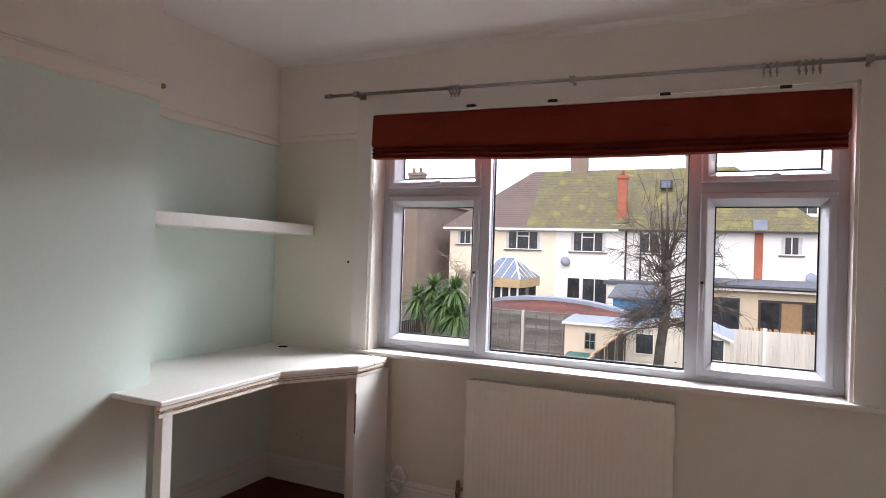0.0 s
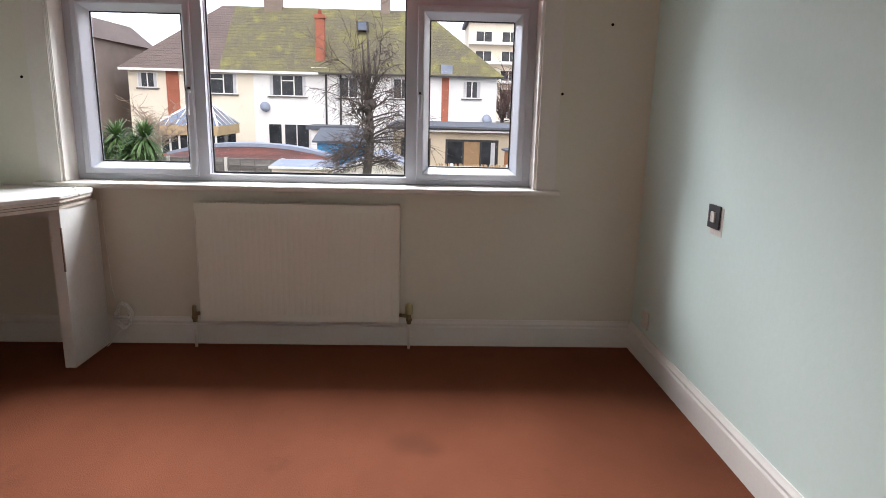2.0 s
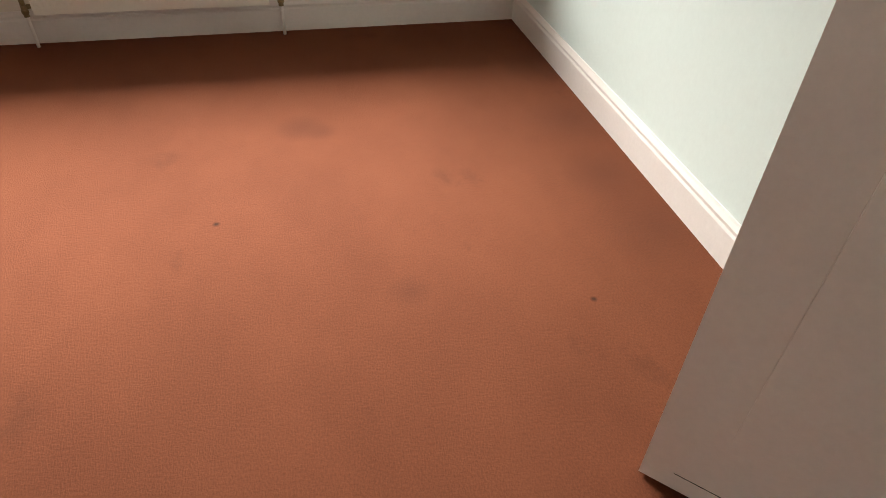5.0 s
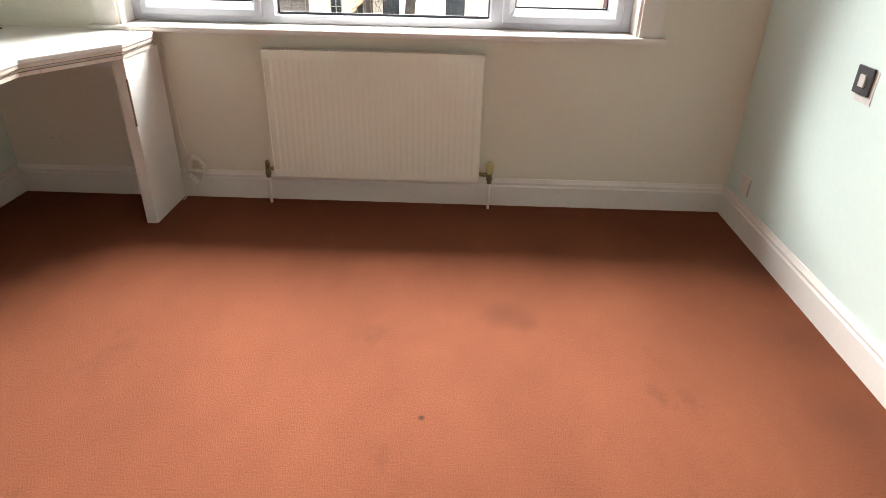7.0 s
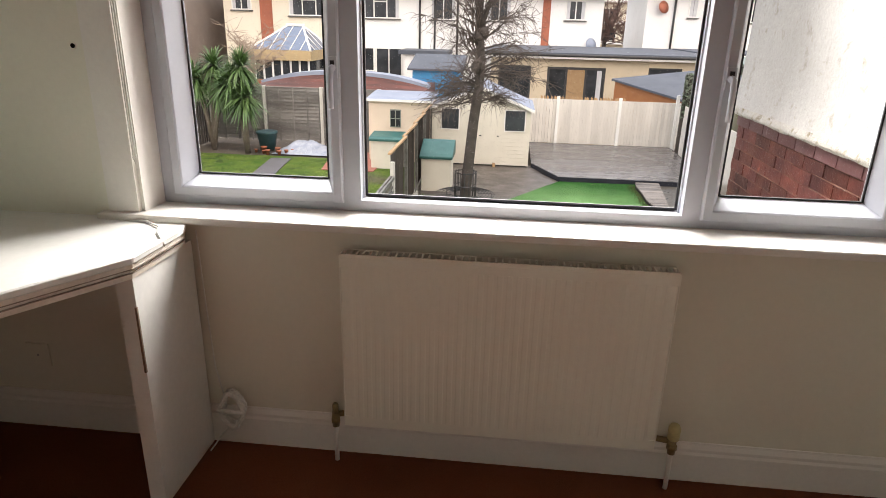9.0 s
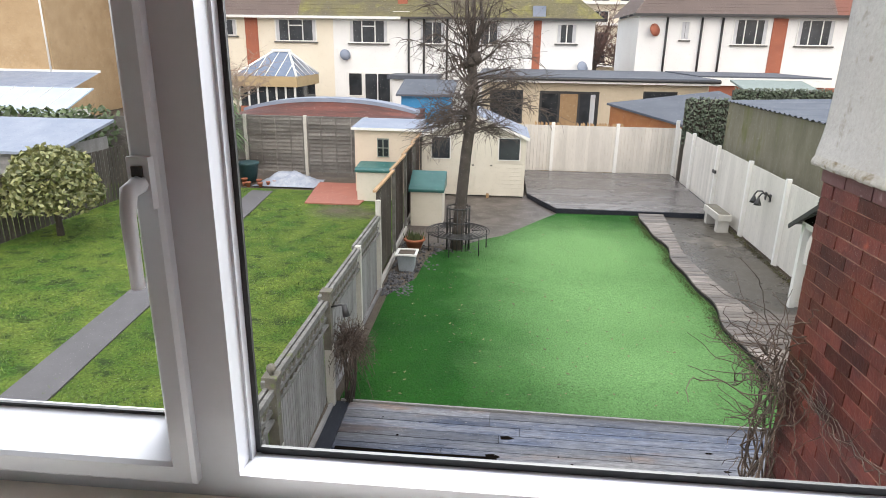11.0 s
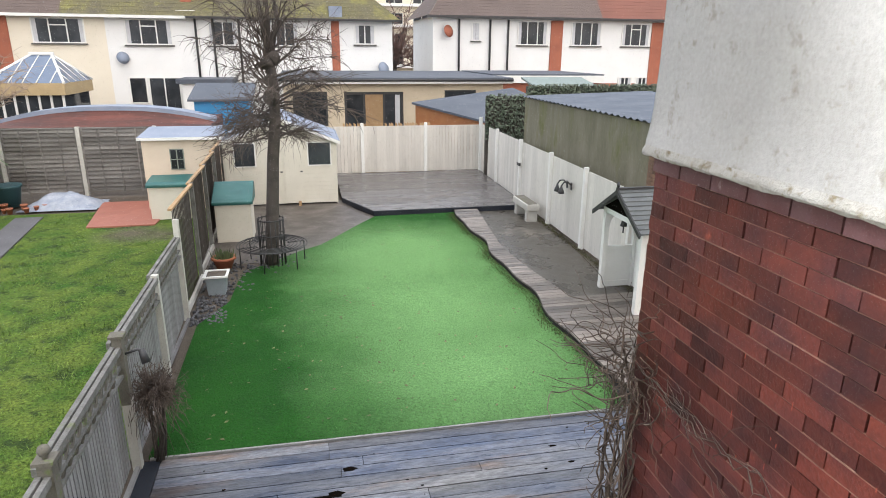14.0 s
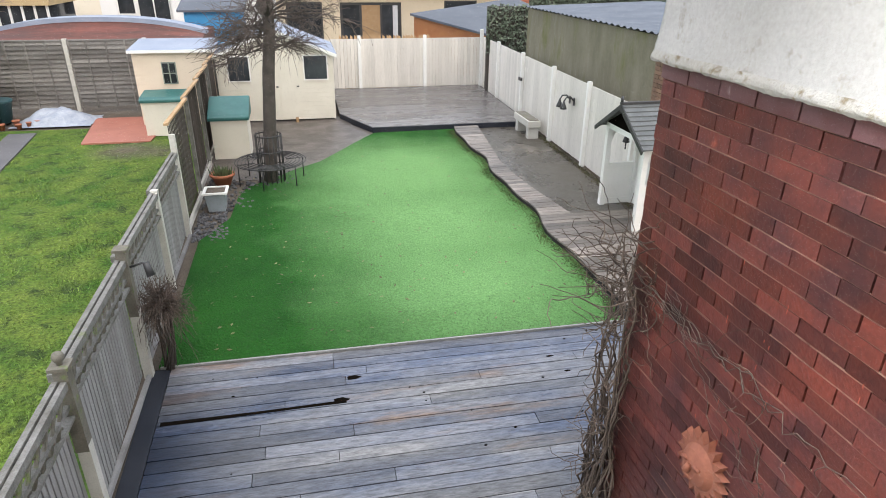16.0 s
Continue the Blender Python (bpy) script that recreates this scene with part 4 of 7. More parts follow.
# the fibres repeat the sheen painted on the turf
tufts("turf_fibres", 52000, turf_spot, 0.008, 0.024, 0.006, 0.02, G + 0.018, mat("turf_fibre_green", (0.016, 0.094, 0.010), (0.025, 0.118, 0.017), 1.4, 0.8, 0, rnd=0.4, island=True, worn=[(*w, (0.18, 0.345, 0.13)) for w in TURF_SHEEN]), "fine green plastic turf fibres", 18)


def fringe_spot(rg):
    y = rg.uniform(9.0, 18.3)
    return wave_edge(y) - abs(rg.gauss(0, 0.09)) - 0.005, y


def wave_edge(y):
    return 2.73 + 0.05 * math.sin((y - 9.0) * 2.1) + 0.035 * math.sin((y - 9) * 3.9 + 1) - 0.12 * math.exp(-((y - 9.0) / 0.6) ** 2)


tufts("turf_fringe", 6000, fringe_spot, 0.012, 0.03, 0.010, 0.02, G + 0.018, mat("grimy_turf_fringe", (0.035, 0.075, 0.014), (0.085, 0.085, 0.030), 3, 0.9, 0, rnd=0.5, island=True), "grimy brown-green fringe along the cut edge of the turf", 44)
patch("patio", [(-3.05, 15.2), (-1.5, 15.2), (-0.6, 16.2), (0.72, 18.40), (0.30, 19.3), (-0.02, 20.4), (-3.1, 20.6)], G - 0.05, G + 0.004, GRAVEL, "brown wet patio before the shed", "patio")
patch("flower_bed", [(LF(9) + 0.05, 9.0), (LF(9) + 0.19, 9.0), (LF(12.3) + 0.22, 12.2), (-2.2, 13.2), (-2.15, 14.2), (-1.9, 14.9), (-1.5, 15.35), (LF(15.4) + 0.05, 15.4)], G - 0.05, G - 0.004, SOIL, "narrow dark planting strip beside the fence", "ground")
bm = B()
rg = wobble(31)
for k in range(420):
    y = rg.uniform(12.3, 15.3)
    x = LF(y) + 0.1 + rg.random() ** 1.6 * (0.85 if y > 13.6 else 0.5)
    if y > 14.2 and rg.random() < 0.4:
        x = -1.67 + rg.gauss(0, 0.28)
        y = 15.0 + rg.gauss(0, 0.25)
    r = rg.uniform(0.015, 0.04)
    bmesh.ops.create_icosphere(bm, subdivisions=1, radius=r, matrix=pose(x, y, G + 0.01, 0, 0, rg.random() * 90))
tagged(part("slate_chippings", bm, mat("dark_slate_chips", (0.05, 0.05, 0.055), (0.09, 0.088, 0.09), 8, 0.6, 0.2, rnd=0.4, island=True)), "loose dark slate chippings", "chippings", kind="stuff")
patch("concrete_strip", [(2.95, 12.0), (RF(12), 12.0), (RF(18.5), 18.5), (2.95, 18.5)], G - 0.05, G + 0.002, CONCRETE, "damp dark concrete strip along the fence", "paving")

def litter_spot(rg):
    y = rg.uniform(12.2, 23.4)
    return RF(y) - 0.03 - abs(rg.gauss(0, 0.07)), y


tufts("fence_litter", 2600, litter_spot, 0.01, 0.04, 0.012, 0.03, G + 0.004, mat("damp_leaf_litter", (0.05, 0.038, 0.022), (0.085, 0.085, 0.03), 5, 0.9, 0, rnd=0.5, island=True), "damp leaf litter and moss at the foot of the fence", 52)

# ---- decking: boards of their own ----
def deck_rows(parent, x0f, x1f, y0, y1, pitch, z, material, seed, joints, name="board", t=0.028):
    """Boards that run along x, with staggered butt joints."""
    rg = wobble(seed)
    n = round((y1 - y0) / pitch)
    for j in range(n):
        y = y0 + j * pitch
        a, b = x0f(y), x1f(y)
        cuts = [a]
        if joints:
            p = a + rg.uniform(0.8, 3.2)
            while p < b - 0.4:
                cuts.append(p)
                p += rg.uniform(2.2, 4.2)
        cuts.append(b)
        for c0, c1 in zip(cuts, cuts[1:]):
            g = rg.uniform(-0.002, 0.002)
            me = bpy.data.meshes.new(name)
            bm = box(c0 + 0.003, c1 - 0.003, y + 0.005, y + pitch - 0.005, z - t, z + g, 0.003)
            bm.to_mesh(me)
            bm.free()
            me.materials.append(material)
            place(name, me, None, parent)


deck = thing("deck", "large wet grey timber deck with worn patches", "deck", (0, 6, G), kind="structure")
part("underframe", box(LF(6) - 0.0, 6.0, 3.3, 8.94, G - 0.058, G - 0.045), JOIST, deck)
part("kerb_board", box(LF(8.9) + 0.10, 2.72, 8.947, 8.972, G - 0.05, G + 0.026, 0.004), mat("pale_edge_board", (0.27, 0.265, 0.25), (0.19, 0.19, 0.185), 4, 0.5, 0.4, 70, stretch=(0.3, 1, 1), grain=0.25), deck, "pale edging board beside the turf")
bm = prism(B(), [(LF(4) + 0.03, 4.36), (LF(4) + 0.20, 4.36), (LF(8.9) + 0.20, 8.94), (LF(8.9) + 0.03, 8.94)], G - 0.03, G + 0.006)
part("border_board", soft(bm, 0.003), DECKEDGE, deck, "black-stained board along the fence")
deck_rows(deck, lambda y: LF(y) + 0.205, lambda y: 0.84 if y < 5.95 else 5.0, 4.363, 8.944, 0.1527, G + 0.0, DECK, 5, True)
rg = wobble(77)
hole = B()
for x, y, w, d in ((-0.71, 8.41, 0.14, 0.07), (-0.86, 8.06, 0.15, 0.08), (1.45, 8.42, 0.08, 0.03), (1.55, 8.13, 0.07, 0.03)):
    prism(hole, [(x, y), (x + w * 0.6, y + 0.004), (x + w, y + d * 0.5), (x + w * 0.5, y + d), (x - 0.012, y + d * 0.8)], G + 0.001, G + 0.0045)
for k in range(26):
    x, y = rg.uniform(-2.2, 2.5), rg.uniform(6.0, 8.8)
    r = rg.uniform(0.008, 0.02)
    prism(hole, [(x + r * math.cos(a), y + r * 0.7 * math.sin(a)) for a in (0, 1.1, 2.3, 3.4, 4.6)], G + 0.001, G + 0.0045)
prism(hole, [(-2.46, 8.02), (-1.6, 8.04), (-0.75, 8.05), (-0.75, 8.09), (-1.6, 8.07), (-2.46, 8.075)], G + 0.001, G + 0.0055)
part("broken_gaps", hole, DARKHOLE, deck, "dark splits and knot holes in the boards")
deck.rotation_euler = (0, 0, radians(-0.75))

walk_way = thing("walkway", "curving walkway of short weathered boards beside the turf", "walkway", (3, 13, G), kind="structure")


def wave(y):
    return 2.75 + 0.05 * math.sin((y - 9.0) * 2.1) + 0.035 * math.sin((y - 9) * 3.9 + 1)


def wr(y):
    if y < 12.1:
        return RF(y) - 0.08
    return 3.35 - 0.30 * math.sin(min(1, (y - 12.1) / 3.0) * 1.57) + 0.35 * max(0, (y - 15.2) / 3.2)


part("underframe", prism(B(), [(2.72, 8.98), (RF(9), 8.98), (RF(12), 12.0), (3.3, 12.1), (2.9, 14), (3.0, 18.4), (2.72, 18.4)], G - 0.05, G - 0.02), JOIST, walk_way)
deck_rows(walk_way, wave, wr, 8.99, 18.40, 0.118, G + 0.085, WALKWAY, 6, False)
bm = B()
ys = [8.99 + 9.4 * k / 90 for k in range(91)]
fa = [[bm.verts.new((wave(y) + dx, y, z)) for dx, z in ((0.004, G), (0.004, G + 0.058), (0.022, G + 0.058), (0.022, G))] for y in ys]
for a, b in zip(fa, fa[1:]):
    for k in range(4):
        bm.faces.new((a[k], b[k], b[(k + 1) % 4], a[(k + 1) % 4]))
part("edge_fascia", bm, JOIST, walk_way, "dark wavy edge below the boards")

deck2 = thing("raised_deck", "raised dark wet timber deck at the end of the garden", "deck", (2.5, 21, G), kind="structure")
DZ2 = G + 0.13
part("underframe", prism(B(), [(0.02, 20.15), (0.72, 18.47), (2.78, 18.47), (RF(18.6), 18.62), (RF(23.7), 23.75), (0.0, 23.75)], G - 0.05, DZ2 - 0.030), JOIST, deck2)


def d2l(y):
    return 0.68 - (y - 18.5) * 0.42 if y < 20.1 else 0.0


deck_rows(deck2, d2l, lambda y: RF(y) - 0.06, 18.50, 23.70, 0.135, DZ2, DECK2, 9, False)
bm = B()
bx(bm, 0.70, RF(18.5) - 0.3, 18.455, 18.49, G, DZ2 - 0.002)
part("fascia_board", soft(bm, 0.003), DECKEDGE, deck2, "black front board")
bm = prism(B(), [(0.70, 18.455), (0.72, 18.49), (0.03, 20.15), (0.0, 20.13)], G, DZ2 - 0.002)
part("fascia_board", bm, DECKEDGE, deck2, "black front board")

# ---- fences ----
def fence_boards(parent, p0, p1, z0, z1f, w, t, material, seed, name="board", ribbed=False):
    """Upright boards between two places, sharing a few meshes."""
    d = Vector((p1[0] - p0[0], p1[1] - p0[1], 0))
    n = max(1, int(d.length / w))
    ang = math.degrees(math.atan2(d.y, d.x))
    h = z1f - z0
    key = (material.name, round(w, 3), round(h, 2))
    if key not in BOARDS:
        bm = B()
        if ribbed:
            prism(bm, [(0, 0.022), (0.008, 0.022), (0.010, 0), (w - 0.010, 0), (w - 0.008, 0.022), (w, 0.022), (w, 0.03), (0, 0.03)], 0, h)
        else:
            prism(bm, [(0, 0.0), (w * 1.02, 0.024), (w * 1.02, 0.024 + t), (0, 0.0 + t)], 0, h)
        me = bpy.data.meshes.new("board")
        soft(bm, 0.002).to_mesh(me)
        bm.free()
        me.materials.append(material)
        BOARDS[key] = me
    for k in range(n):
        q = Vector(p0).to_2d() + d.to_2d() * (k / n)
        piece(name, BOARDS[key], parent, pose(q.x, q.y, z0, 0, 0, ang))


BOARDS = {}
posts_y = [3.3, 5.1, 7.0, 8.9, 10.8, 12.6]


def post(name, x, y, z0, z1, w=0.1, material=None, parent=None, cap=False):
    bm = box(x - w / 2, x + w / 2, y - w / 2, y + w / 2, z0, z1, 0.008)
    return part(name, bm, material or POST, parent)


fence_l = thing("side_fence", "silvered board fence with a trellis top and concrete posts", "fence", (LF(8), 8, G))
for a, b in zip(posts_y, posts_y[1:]):
    fence_boards(fence_l, (LF(a), a + 0.05), (LF(b), b - 0.05), G + 0.05, -1.71, 0.072, 0.012, FENCE, a, ribbed=True)
    part("gravel_board", box(LF(a) - 0.02, LF(a) + 0.02, a + 0.05, b - 0.05, G, G + 0.05), FENCE, fence_l)
    for u0, u1, z, h in ((-0.045, -0.006, -1.46, 0.06), (0.006, 0.045, -1.47, 0.06), (-0.02, 0.02, -1.635, 0.035), (-0.035, 0.035, -1.715, 0.025)):
        bm = box(u0, u1, a + 0.04, b - 0.04, z, z + h, 0.004)
        bmesh.ops.translate(bm, vec=(LF((a + b) / 2), 0, 0), verts=bm.verts)
        part("trellis_rail", bm, WEATHERED, fence_l)
    bm = B()
    k = a + 0.05
    xm = LF((a + b) / 2)
    while k < b - 0.30:
        for s in (1, -1):
            y0, y1 = (k, k + 0.28) if s > 0 else (k + 0.28, k)
            tube(bm, [(xm + 0.008 * s, y0, -1.70), (xm + 0.008 * s, y1, -1.43)], 0.014, n=4)
        k += 0.14
    part("trellis_lattice", bm, OLDWOOD, fence_l)
for i, y in enumerate(posts_y):
    if i in (2, 3):
        post("concrete_spur", LF(y) + 0.05, y, G, -1.97, 0.085, POST, fence_l)
        p = post("timber_post", LF(y) + 0.045, y - 0.0, -2.02, -1.32, 0.09, OLDWOOD, fence_l)
        part("post_cap", box(LF(y) - 0.02, LF(y) + 0.11, y - 0.065, y + 0.065, -1.32, -1.295, 0.006), OLDWOOD, p)
        if i == 2:
            bm = B()
            lathe(bm, (LF(y) + 0.045, y, -1.295), [(0.02, 0), (0.016, 0.015), (0.032, 0.03), (0.042, 0.056), (0.034, 0.083), (0.014, 0.096)], 14)
            part("ball_finial", bm, OLDWOOD, p)
    else:
        post("concrete_post", LF(y) + 0.03, y, G, -1.38 if i < 5 else -1.15, 0.08, POST, fence_l)

lampf = thing("fence_spotlight", "small black spotlight on a bracket", "garden light", (LF(8.9) + 0.1, 8.9, -1.5))
part("bracket", tube(B(), [(LF(8.9) + 0.09, 8.9, -1.50), (LF(8.9) + 0.2, 8.91, -1.47), (LF(8.9) + 0.24, 8.92, -1.49)], 0.012, n=8), IRON, lampf)
part("head", tube(B(), [(LF(8.9) + 0.23, 8.92, -1.47), (LF(8.9) + 0.27, 8.88, -1.60)], 0.028, 0.042, 12), IRON, lampf)

fence_d = thing("dark_side_fence", "dark stained board fence with thin grey posts", "fence", (LF(15), 15, G))
dposts = [12.6, 14.5, 16.4, 18.3, 20.2]
for a, b in zip(dposts, dposts[1:]):
    fence_boards(fence_d, (LF(a), a + 0.05), (LF(b), b - 0.05), G + 0.10, -1.02, 0.12, 0.014, FENCEDARK, a)
    part("gravel_board", box(LF(a) - 0.02, LF(a) + 0.025, a + 0.05, b - 0.05, G, G + 0.10), POST, fence_d)
    bm = box(-0.03, 0.03, a, b, -1.02, -0.985, 0.003)
    bmesh.ops.translate(bm, vec=(LF((a + b) / 2), 0, 0), verts=bm.verts)
    part("capping_rail", bm, TAN, fence_d)
for y in dposts[1:]:
    post("concrete_post", LF(y) + 0.03, y, G, -0.98, 0.06, WEATHERED, fence_d)

fence_b = thing("end_fence", "pale grey upright board fence with white concrete posts", "fence", (2.5, 23.8, DZ2))
bposts = [-0.95, 0.92, 3.03, 4.93]
for a, b in zip(bposts, bposts[1:]):
    fence_boards(fence_b, (a + 0.05, 23.80), (b - 0.05, 23.80), DZ2, -1.10, 0.105, 0.014, FENCEPALE, a)
    part("rail", box(a, b, 23.83, 23.87, -1.35, -1.27), FENCEPALE, fence_b)
for x in bposts:
    post("concrete_post", x, 23.78, G, -1.00 if x < 4 else -0.85, 0.10, WHITEPAINT, fence_b)
picket = thing("picket_tips", "row of tan pointed fence boards standing behind", "fence", (2, 24.2, G))
bm = B()
prism(bm, [(0, 0), (0.075, 0), (0.075, 0.018), (0, 0.018)], 0, 1.72)
for vv in bm.verts:
    if vv.co.z > 1 and vv.co.x > 0.03:
        vv.co.z -= 0.05
me = bpy.data.meshes.new("picket")
bm.to_mesh(me)
bm.free()
me.materials.append(TAN)
rg = wobble(15)
for k in range(28):
    piece("picket", me, picket, pose(0.35 + k * 0.105, 24.10, G + 0.02 * rg.random() + (0.0), 0, rg.uniform(-1, 1), 0))

fence_r = thing("right_fence", "pale weathered board fence with white posts", "fence", (RF(17), 17, G))
rposts = [10.9, 12.85, 14.9, 16.95, 19.3, 21.7]
for a, b in zip(rposts, rposts[1:] + [23.75]):
    fence_boards(fence_r, (RF(b) + 0.03, b - 0.05), (RF(a) + 0.03, a + 0.05), G + 0.03, -1.08, 0.14, 0.014, FENCEPALE, a)
    part("rail", box(RF(a) + 0.09, RF(a) + 0.13, a, b, -1.45, -1.37), FENCEPALE, fence_r)
for y in rposts:
    post("concrete_post", RF(y), y, G, -1.00, 0.085, WHITEPAINT, fence_r)
part("gate_latch", box(RF(19.3) - 0.06, RF(19.3) - 0.02, 19.2, 19.42, -1.72, -1.64, 0.01), IRON, fence_r)
for y in (15.60, 15.84):
    taps = thing("fence_lantern", "black swan-neck garden lantern", "garden light", (RF(y), y, -1.55))
    part("backplate", box(RF(y) - 0.022, RF(y) - 0.002, y - 0.03, y + 0.03, -1.62, -1.46, 0.005), IRON, taps)
    part("arm", tube(B(), [(RF(y) - 0.02, y, -1.52), (RF(y) - 0.10, y - 0.01, -1.44), (RF(y) - 0.2, y - 0.02, -1.44), (RF(y) - 0.25, y - 0.02, -1.52)], 0.016, n=8), IRON, taps)
    part("shade", lathe(B(), (RF(y) - 0.25, y - 0.02, -1.68), [(0.075, 0), (0.06, 0.05), (0.03, 0.12), (0.016, 0.17)], 14), IRON, taps)

# neighbour's lap-panel fence
fence_n = thing("lap_panel_fence", "weathered brown lap-panel fence with concrete posts", "fence", (-7, 22.3, G))
nposts = [-11.0, -9.02, -7.04, -5.06, -3.1]
for a, b in zip(nposts, nposts[1:]):
    for k in range(15):
        z = G + 0.12 + k * 0.118
        bm = B()
        along(bm, [(22.30, z), (22.262, z), (22.30, z + 0.135), (22.308, z + 0.135)], a + 0.05, b - 0.05, "x")
        part("slat", bm, LAP, fence_n)
    for x in (a + 0.08, a + 0.5, a + 0.99, a + 1.48, b - 0.08):
        part("batten", box(x - 0.02, x + 0.02, 22.255, 22.283, G + 0.08, -0.88, 0.002), LAP, fence_n)
    part("capping", box(a + 0.04, b - 0.04, 22.26, 22.33, -0.885, -0.86, 0.003), LAP, fence_n)
for x in nposts[:-1]:
    post("concrete_post", x, 22.27, G, -0.82, 0.10, POST, fence_n)
fence_w = thing("far_side_fence", "dark fence on the far side of the next garden", "fence", (-11, 20, G))
for y0, y1 in ((19.2, 22.2), (16.2, 19.2), (13.2, 16.2), (10.0, 13.2), (6.5, 10.0)):
    fence_boards(fence_w, (-11.0 - (20 - y0) * 0.02, y0), (-11.0 - (20 - y1) * 0.02, y1), G, -1.35, 0.15, 0.015, FENCEDARK, y0)

# ---- extension of the house: brick below, render above ----
EX, EY, BZ = 0.86, 5.94, 0.66
ext = thing("house_extension", "dark red brick extension with an off-white rendered upper wall", "house wall", (2, 5, G), kind="structure")
part("core", box(EX + 0.012, 4.2, 3.30, EY - 0.012, G - 0.05, BZ), MORTAR, ext)
bm = B()
N = 150
sect = [(-0.06, 0.078), (0.050, 0.078), (0.059, 0.090), (0.056, 0.108), (0.047, 0.130), (0.041, 0.155), (0.034, 0.19), (0.027, 0.24), (0.020, 0.31), (0.015, 0.40), (0.012, 0.52), (0.011, 0.80), (0.011, 1.2), (0.011, 1.755), (-0.06, 1.755)]
rings = []
for i in range(N + 1):
    y = 3.30 + (EY + 0.045 - 3.30) * i / N
    ring = []
    for k, (o, zz) in enumerate(sect):
        rough = 0.012 * max(0.0, 1 - (zz - 0.078) / 0.13) + 0.0025 if o > 0 else 0.0
        lump = rough * (noise.noise(Vector((y * 9, zz * 14, 1.5))) + 0.7 * noise.noise(Vector((y * 33, zz * 40, 7))))
        ring.append(bm.verts.new((EX - o - lump, y, BZ + zz + lump * (0.8 if k == 1 else 0))))
    rings.append(ring)
for a, b in zip(rings, rings[1:]):
    for k in range(len(sect)):
        f = bm.faces.new((a[k], a[(k + 1) % len(sect)], b[(k + 1) % len(sect)], b[k]))
        f.smooth = k > 1
        f.material_index = 1 if k < 4 else 0
bm.faces.new(rings[-1])
bmesh.ops.recalc_face_normals(bm, faces=bm.faces)
upper = part("upper_wall", bm, RENDER, ext, "off-white render, flared and crumbling at its lower lip")
upper.data.materials.append(FLARE)
part("upper_core", box(EX + 0.03, 4.2, 3.30, EY + 0.02, BZ + 0.08, 2.42), RENDER, ext)
part("fascia", box(EX - 0.30, 4.4, 3.30, EY + 0.28, 2.30, 2.44, 0.01), WHITEPAINT, ext)
bm = tube(B(), [(EX - 0.36, 3.30, 2.39), (EX - 0.36, EY + 0.35, 2.37)], 0.06, n=10)
part("gutter", bm, IRON, ext, "dark gutter")
bm = B()
prism(bm, [(EX - 0.34, 3.30), (4.4, 3.30), (4.4, EY + 0.34), (EX - 0.34, EY + 0.34)], 2.44, 2.47)
for vv in bm.verts:
    vv.co.z += 0.55 * max(0, vv.co.x - EX + 0.34) / 1.2
part("roof", bm, DARKFELT, ext)
CO, BL = 0.0755, 0.236


def brick_mesh(length, trim, sag):
    """A brick with a worn face, one end cut back by trim."""
    bm = box(0, 0.03, 0.003, length - 0.003 - trim, 0.001, CO - 0.0048, 0.002)
    for vv in bm.verts:
        vv.co.z += sag * (vv.co.y / length - 0.5)
        vv.co.x += 0.0012 * noise.noise(vv.co * 40)
    me = bpy.data.meshes.new("brick")
    bm.to_mesh(me)
    bm.free()
    me.materials.append(BRICK)
    return me


FULL = [brick_mesh(BL, t, g) for t, g in ((0.0, 0.0), (0.002, 0.002), (0.005, -0.002), (0.001, 0.003))]
HALF = [brick_mesh(BL / 2, t, g) for t, g in ((0.0, 0.0), (0.005, 0.001))]
rest, beds = B(), B()
rg = wobble(21)
course = 0
z = BZ - CO
while z > G - 0.05:
    y = EY
    first = True
    while y > 3.36:
        half = first and course % 2 == 0
        w = BL / 2 if half else BL
        first = False
        off = rg.uniform(-0.003, 0.003)
        if z > -1.35:
            piece("brick", rg.choice(HALF if half else FULL), ext, pose(EX + off, y - w, z, 0, 0, 0))
        else:
            bx(rest, EX + off, EX + 0.03, y - w + 0.004, y - 0.004, z + 0.001, z + CO - 0.008)
        lo = z + CO - 0.0055 + rg.uniform(-0.001, 0.001)
        bx(beds, EX + 0.0015 + rg.uniform(0, 0.003), EX + 0.02, y - w - 0.001, y + 0.001, lo, lo + rg.uniform(0.0040, 0.0070))
        y -= w
    course += 1
    z -= CO
tagged(part("lower_bricks", rest, BRICK, ext), kind="stuff")
tagged(part("bed_joints", beds, BEDJOINT, ext), kind="stuff")
bm = box(-0.012, 0.04, 0.004, 0.238 - 0.006, 0.003, 0.075, 0.004)
me_s = bpy.data.meshes.new("soldier_brick")
bm.to_mesh(me_s)
bm.free()
me_s.materials.append(SOLDIER)
y = EY + 0.006
while y > 3.4:
    y -= 0.238
    piece("coping_brick", me_s, ext, pose(EX, y, BZ, 0, 0, 0))
bm = B()
rg = wobble(41)
for k in range(16):
    y, zz = rg.uniform(4.3, 5.2), rg.uniform(-0.9, 0.2)
    bx(bm, EX - 0.004, EX - 0.003, y, y + 0.004, zz, zz + rg.uniform(0.01, 0.05))
part("paint_drips", bm, mat("orange_drips", (0.40, 0.10, 0.06), None, 5, 0.6, 0), ext, "small orange drip marks")

